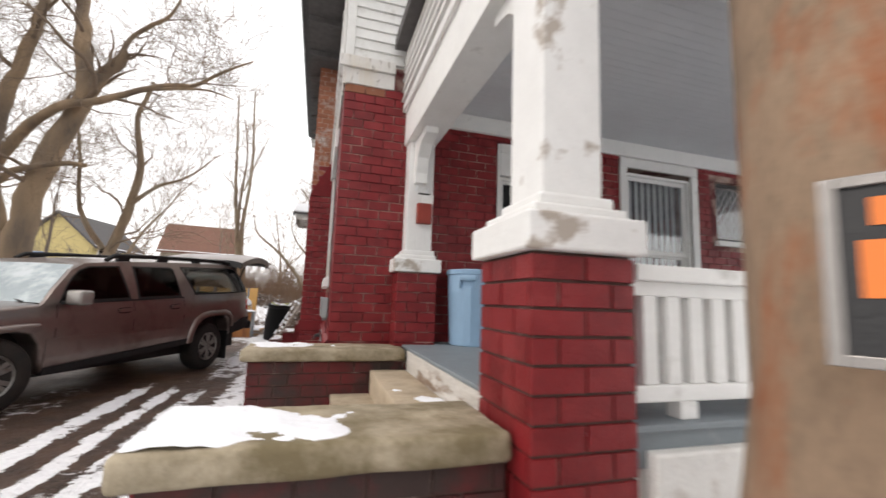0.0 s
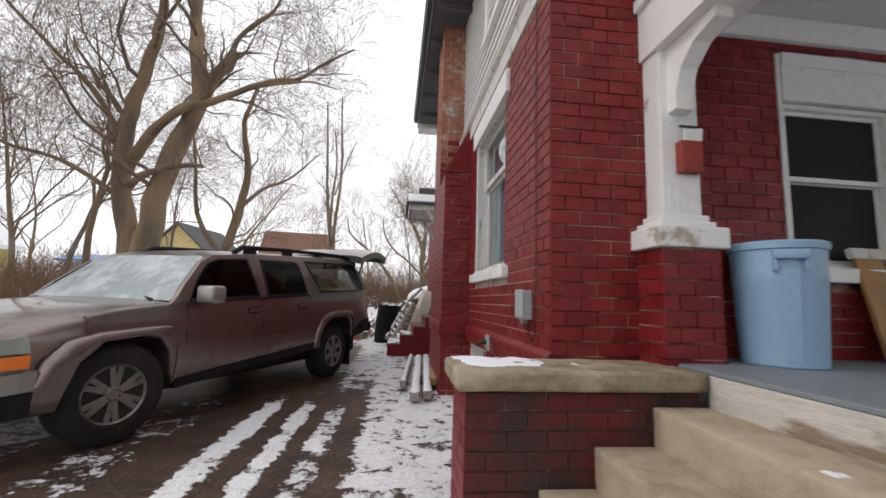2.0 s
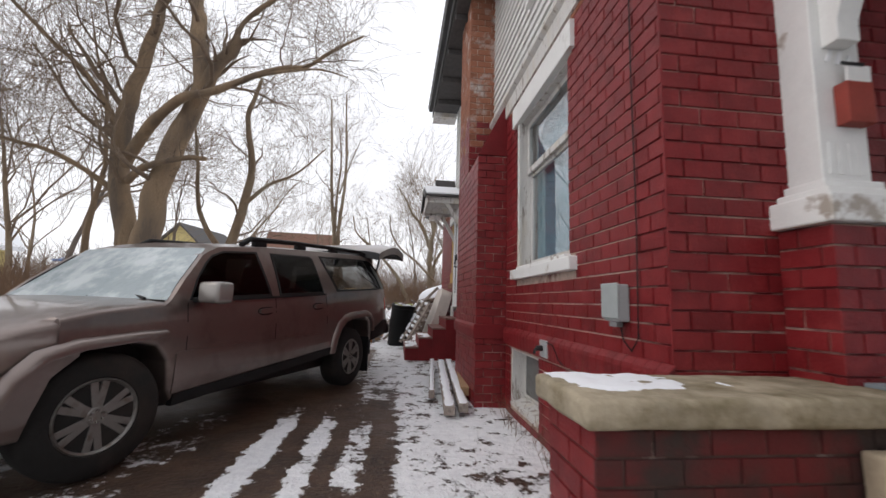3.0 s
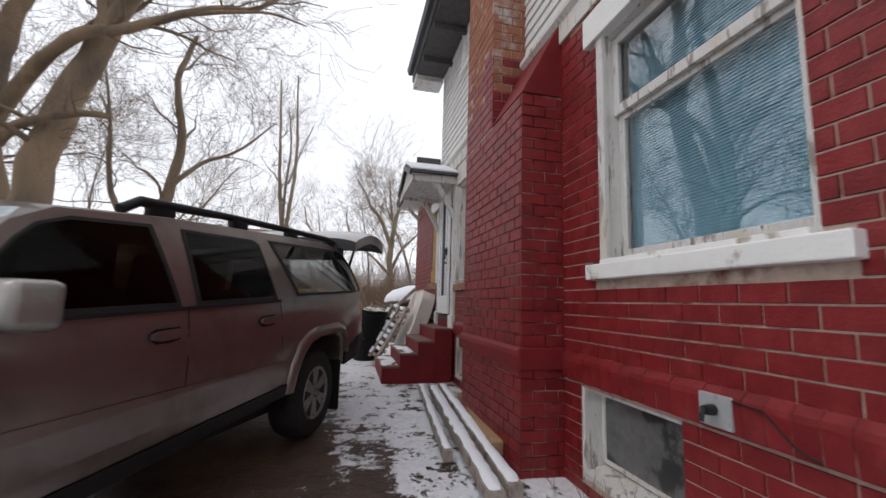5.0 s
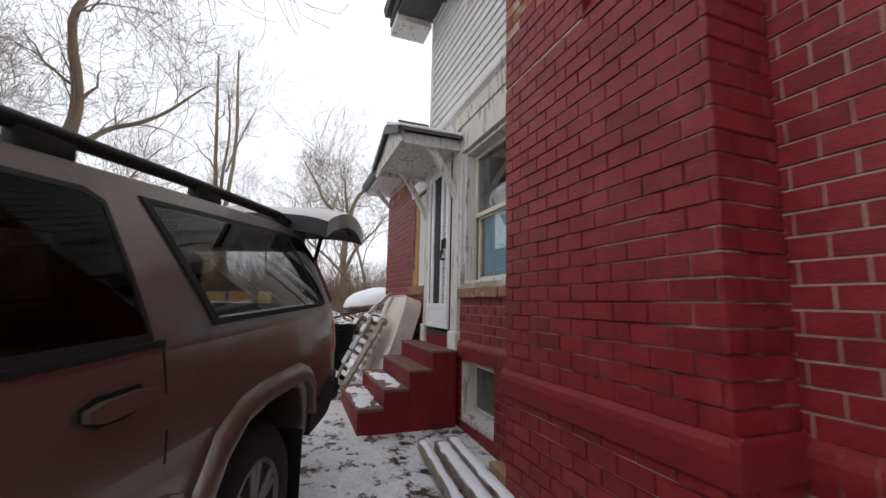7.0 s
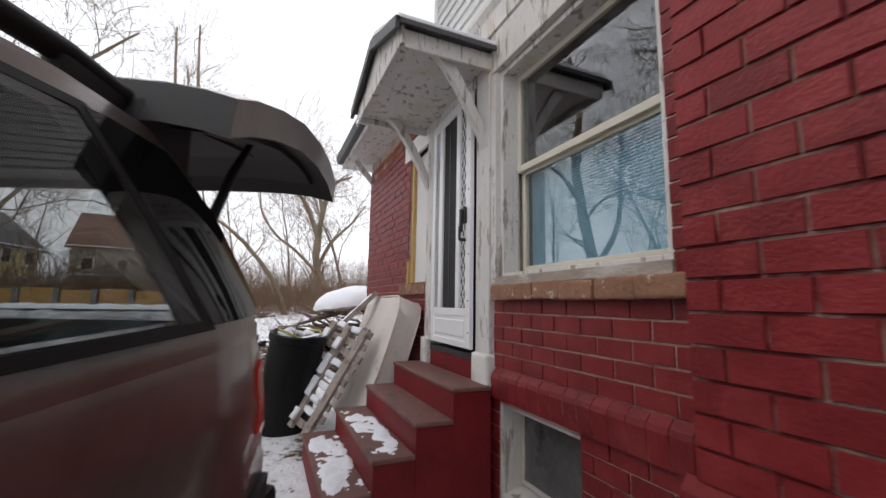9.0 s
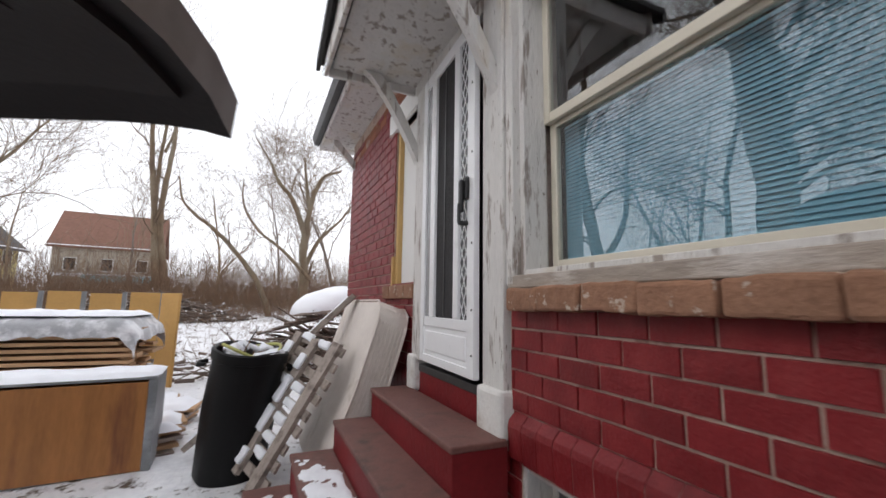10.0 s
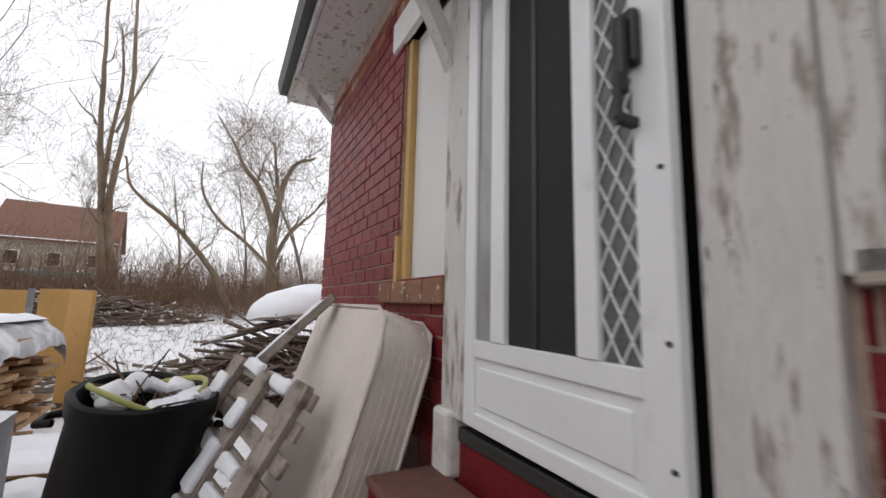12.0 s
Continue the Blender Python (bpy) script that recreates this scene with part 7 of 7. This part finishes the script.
part("frame", joined(box(-0.17, -0.14, -0.2, 0.2, -0.012, 0.014, 0.003), box(0.14, 0.17, -0.2, 0.2, -0.012, 0.014, 0.003), box(-0.14, 0.14, 0.175, 0.2, -0.012, 0.014, 0.003), box(-0.14, 0.14, -0.2, -0.175, -0.012, 0.014, 0.003)), CHROME, sg, "grey metal frame")
ORANGE = material("orange_print", (0.8, 0.2, 0.03), rough=0.5, var=0.05, bump=0)
for side in (-1, 1):
    part("orange_band", box(-0.11, 0.13, -0.06, 0.06, side * 0.0065 - 0.001, side * 0.0065 + 0.001), ORANGE, sg)
    part("orange_band", box(-0.09, 0.13, 0.09, 0.15, side * 0.0065 - 0.001, side * 0.0065 + 0.001), ORANGE, sg)


# ---------------------------------------------------------------- houses beyond the woods
def far_house(label, x, y, rz, w, d, eave, ridge, wall_mat, roof_mat):
    t = thing("far_house", label, "house", pose(x, y, 0.85 if y > 20 else 0.0, 0, 0, rz))
    part("wall", box(-w / 2, w / 2, 0, d, 0, eave), wall_mat, t)
    for gx in (-w / 2, w / 2 - 0.2):
        part("gable", prism([(0, eave), (d, eave), (d / 2, ridge - 0.2)], 0.2, "x", gx), wall_mat, t)
    part("roof", joined(prism([(-0.5, eave - 0.25), (d / 2, ridge), (d / 2, ridge - 0.25), (-0.5, eave - 0.5)], w + 0.8, "x", -w / 2 - 0.4), prism([(d + 0.5, eave - 0.25), (d / 2, ridge), (d / 2, ridge - 0.25), (d + 0.5, eave - 0.5)], w + 0.8, "x", -w / 2 - 0.4)), roof_mat, t)
    part("roof_snow", prism([(-0.5, eave - 0.22), (0.3, eave + 0.28), (0.3, eave + 0.23), (-0.5, eave - 0.27)], w + 0.7, "x", -w / 2 - 0.35), SNOWMAT, t)
    for k in range(3):
        for z in (0.9, 3.4):
            if z + 1.4 < eave:
                wn_ = part("window", box(-w / 2 + w * (k + 0.5) / 3 - 0.55, -w / 2 + w * (k + 0.5) / 3 + 0.55, -0.06, 0.0, z, z + 1.4), WHITE, t)
                part("pane", box(-w / 2 + w * (k + 0.5) / 3 - 0.45, -w / 2 + w * (k + 0.5) / 3 + 0.45, -0.08, -0.061, z + 0.1, z + 1.3), TINT, wn_)
    part("door", box(w * 0.3, w * 0.3 + 0.9, -0.05, 0, 0, 2.0), TRIM_BLACK, t)
    return t


BROWNROOF = material("brown_shingles", (0.17, 0.085, 0.06), rough=0.9, var=0.2, scale=3)
BEIGE = material("beige_siding", (0.42, 0.37, 0.30), rough=0.8, var=0.1, scale=2)
YELLOW = material("yellow_siding", (0.55, 0.45, 0.20), rough=0.8, var=0.1, scale=2)
fh = far_house("beige house with a broad brown shingled roof beyond the yard", -15.6, 63, 6, 9.0, 8, 6.2, 10.2, BEIGE, BROWNROOF)
part("porch_roof", moved(box(-4.3, 4.3, -2.4, 0, 0, 0.25), pose(0, 0, 2.9, 4, 0, 0)), SNOWMAT, fh)
part("awning", box(-1.5, 4.2, -2.5, -2.35, 2.3, 2.9), material("turquoise_sheet", (0.22, 0.55, 0.62), rough=0.5), fh, "turquoise awning")
for k in range(4):
    part("porch_post", box(-4.2 + k * 2.75, -4.05 + k * 2.75, -2.4, -2.25, 0, 2.6), WHITE, fh)
# unseen houses added to cut sky light on the porch and darken reflections
for hx, hy, hw in ((3, -30, 11), (-13, -30, 10), (18, -28, 11)):
    far_house("plain unseen house added across the street to block sky light", hx, hy, 180, hw, 8, 5.6, 9.0, BEIGE, ROOF)
far_house("small yellow gabled house behind the trees", -21.8, 55, 80, 8, 7, 5.2, 8.5, YELLOW, ROOF)
far_house("yellow house with a snowy roof behind the scrub", -27, 27, 60, 8, 7, 3.2, 6.0, YELLOW, SNOWMAT)
bar = thing("blue_shed", "low shed with a blue tarpaulin roof behind the car", "shed", pose(-17.5, 27, 0.8))
part("wall", box(-2, 2, 0, 2, 0, 2.0), BEIGE, bar)
part("roof", prism([(-0.3, 2.0), (2.3, 2.5), (2.3, 2.6), (-0.3, 2.1)], 4.6, "x", -2.3), material("blue_tarpaulin", (0.05, 0.17, 0.42), rough=0.4), bar)


# ---------------------------------------------------------------- bricks, one by one
def frustum(du, dz, depth, inset=0.0022):
    v = [(0, 0, 0), (du, 0, 0), (du, 0, dz), (0, 0, dz), (inset, -depth, inset), (du - inset, -depth, inset), (du - inset, -depth, dz - inset), (inset, -depth, dz - inset)]
    f = [(4, 5, 6, 7), (0, 1, 5, 4), (1, 2, 6, 5), (2, 3, 7, 6), (3, 0, 4, 7)]
    return v, f


WHOLE = {}


def whole_brick(mat):
    if mat.name not in WHOLE:
        me = bpy.data.meshes.new("brick")
        v, f = frustum(BRICK - JOINT, COURSE - JOINT, 0.0095)
        me.from_pydata(v, [], f)
        me.materials.append(mat)
        WHOLE[mat.name] = me
    return WHOLE[mat.name]


def brick_face(parent, m, length, z0, z1, holes, mat, single=lambda u, z: False, shift=0.0, mats=None, rng=None):
    """Courses of bricks on a face: local x along it, y into it. Whole bricks where single() holds are pieces of their own, the rest one mesh."""
    rng = rng or random.Random(7)
    verts, faces, mids = [], [], []
    rows = int(round((z1 - z0) / COURSE))
    for r in range(rows):
        zb = z0 + r * COURSE
        zt = min(zb + COURSE - JOINT, z1)
        gaps = sorted((max(h[0], 0), min(h[1], length)) for h in holes if h[2] < zt - 0.02 and h[3] > zb + 0.02 and h[1] > 0 and h[0] < length)
        spans, u = [], 0.0
        for a, c in gaps:
            if a > u:
                spans.append((u, a))
            u = max(u, c)
        if u < length:
            spans.append((u, length))
        off = (BRICK / 2 if r % 2 else 0.0) + shift
        for a, c in spans:
            k = math.floor((a - off) / BRICK)
            while off + k * BRICK < c - 0.012:
                lo, hi = max(a, off + k * BRICK), min(c, off + (k + 1) * BRICK - JOINT)
                k += 1
                if hi - lo < 0.012:
                    continue
                jut = rng.uniform(-0.0018, 0.0022)
                full = abs(hi - lo - (BRICK - JOINT)) < 1e-4 and abs(zt - zb - (COURSE - JOINT)) < 1e-4
                if full and single(lo, zb):
                    o = new("brick", whole_brick(mat))
                    o.parent = parent
                    o.matrix_basis = m @ pose(lo, -jut, zb, 0, rng.uniform(-0.4, 0.4), 0)
                    continue
                v, f = frustum(hi - lo, zt - zb, 0.0095 + jut)
                if not full and not mats and single(lo, zb):
                    cut = bpy.data.meshes.new("brick")
                    cut.from_pydata(v, [], f)
                    cut.materials.append(mat)
                    o = new("brick", cut)
                    o.parent = parent
                    o.matrix_basis = m @ pose(lo, 0, zb)
                    continue
                n0 = len(verts)
                verts += [m @ Vector((p[0] + lo, p[1], p[2] + zb)) for p in v]
                faces += [tuple(i + n0 for i in q) for q in f]
                if mats:
                    mids += [1 if mats(lo, zb, rng) else 0] * len(f)
    if not verts:
        return None
    me = bpy.data.meshes.new("brickwork")
    me.from_pydata(verts, [], faces)
    me.materials.append(mat)
    if mats:
        me.materials.append(BARE_BRICK)
        me.polygons.foreach_set("material_index", mids)
    ob = new("brickwork", me)
    ob.parent = parent
    return tagged(ob, kind="stuff")


def west_spans(y0, y1):
    """Openings as seen along x of a west face that starts at its north end y1."""
    grow = 0.0
    return [(y1 - h[1] - grow, y1 - h[0] + grow, h[2], h[3]) for h in WEST_HOLES] + [(y1 - 10.25, y1 - 10.1, 1.53, 3.5), (y1 - 10.23, y1 - 8.8, 3.05, 3.42), (y1 - 11.5, y1 - 10.22, 0.84, 3.3), (y1 - 6.56, y1 - 5.06, 1.41, 1.53), (y1 - 6.58, y1 - 5.08, 3.12, 3.36)]


near_side = lambda y1: (lambda u, z: (8.45 < y1 - u < 10.4 and 0.9 < z < 1.75) or (4.1 < y1 - u < 6.6 and 0.94 < z < 1.4))
brick_face(WALL_W, WEST(NY), NY - CHIM_N - 0.01, -0.12, 0.793, west_spans(8.42, NY), RED)
brick_face(WALL_W, WEST(NY), NY - CHIM_N - 0.01, 0.982, 3.42, west_spans(8.42, NY), RED, near_side(NY), 0.04, mats=lambda u, z, r: z > 3.2 and r.random() < 0.75 and u < 2.7)
brick_face(WALL_W, WEST(6.98), 6.98 - FY + 0.0095, -0.12, 0.722, west_spans(FY, 6.98), RED)
brick_face(WALL_W, WEST(6.98), 6.98 - FY + 0.0095, 0.908, 3.45, west_spans(FY, 6.98), RED, near_side(6.98), 0.036, mats=lambda u, z, r: z > 3.35 and r.random() < 0.6)
brick_face(WALL_S, SOUTH(WX - 0.0095), 8.0 - WX, -0.12, 3.45, [(1.80 - WX, 2.87 - WX, 1.40, 3.05)] + [(h[0] - WX - 0.1, h[1] - WX + 0.1, h[2] - 0.1, h[3] + 0.1) for h in SOUTH_HOLES[1:]], RED, lambda u, z: u < 1.3 and 0.9 < z < 1.6, mats=lambda u, z, r: z > 3.3 and r.random() < 0.6)
CW = lambda y: pose(-0.215, y, 0, 0, 0, -90)
CS = lambda y: pose(-0.2245, y, 0, 0, 0, 0)
brick_face(CHIMNEY, CW(CHIM_N), CHIM_N - 6.99 + 0.0095, -0.12, 0.765, [], RED)
brick_face(CHIMNEY, CW(CHIM_N), CHIM_N - 6.99 + 0.0095, 0.93, 2.95, [], RED, lambda u, z: True)
brick_face(CHIMNEY, CW(CHIM_N), CHIM_N - 7.69 + 0.0095, 2.965, 7.6, [], RED, mats=lambda u, z, r: z > 3.3 and r.random() < min(1, (z - 3.2) * 1.4))
brick_face(CHIMNEY, CS(6.99), 0.36, -0.12, 0.765, [], RED)
brick_face(CHIMNEY, CS(6.99), 0.36, 0.93, 2.95, [], RED)
brick_face(CHIMNEY, CS(7.69), 0.36, 2.965, 7.6, [], RED, mats=lambda u, z, r: z > 3.3 and r.random() < min(1, (z - 3.2) * 1.4))
near = lambda u, z: True
for t, x0, x1, y0, y1, zt in ((PIER_A, 0.66, 1.06, 1.19, 1.62, 1.46), (PIER_B, 0.70, 1.08, 3.78, FY - 0.012, 1.55)):
    brick_face(t, pose(x0 + 0.0005, y0 + 0.01, 0), x1 - x0 - 0.001, zt - 17 * COURSE, zt - 0.002, [], RED, near)
    brick_face(t, pose(x0 + 0.01, y1 - 0.0005, 0, 0, 0, -90), y1 - y0 - 0.001, zt - 17 * COURSE, zt - 0.002, [], RED, near, shift=-0.105)
    brick_face(t, pose(x1 - 0.01, y0 + 0.0005, 0, 0, 0, 90), y1 - y0 - 0.001, zt - 17 * COURSE, zt - 0.002, [], RED, near, shift=-0.105)
for t, x0, x1, y0, y1, zt in ((LOW_N, -0.48, 0.765, 3.58, 3.99, 0.772), (LOW_S, -0.43, 0.645, 1.33, 1.70, 0.768)):
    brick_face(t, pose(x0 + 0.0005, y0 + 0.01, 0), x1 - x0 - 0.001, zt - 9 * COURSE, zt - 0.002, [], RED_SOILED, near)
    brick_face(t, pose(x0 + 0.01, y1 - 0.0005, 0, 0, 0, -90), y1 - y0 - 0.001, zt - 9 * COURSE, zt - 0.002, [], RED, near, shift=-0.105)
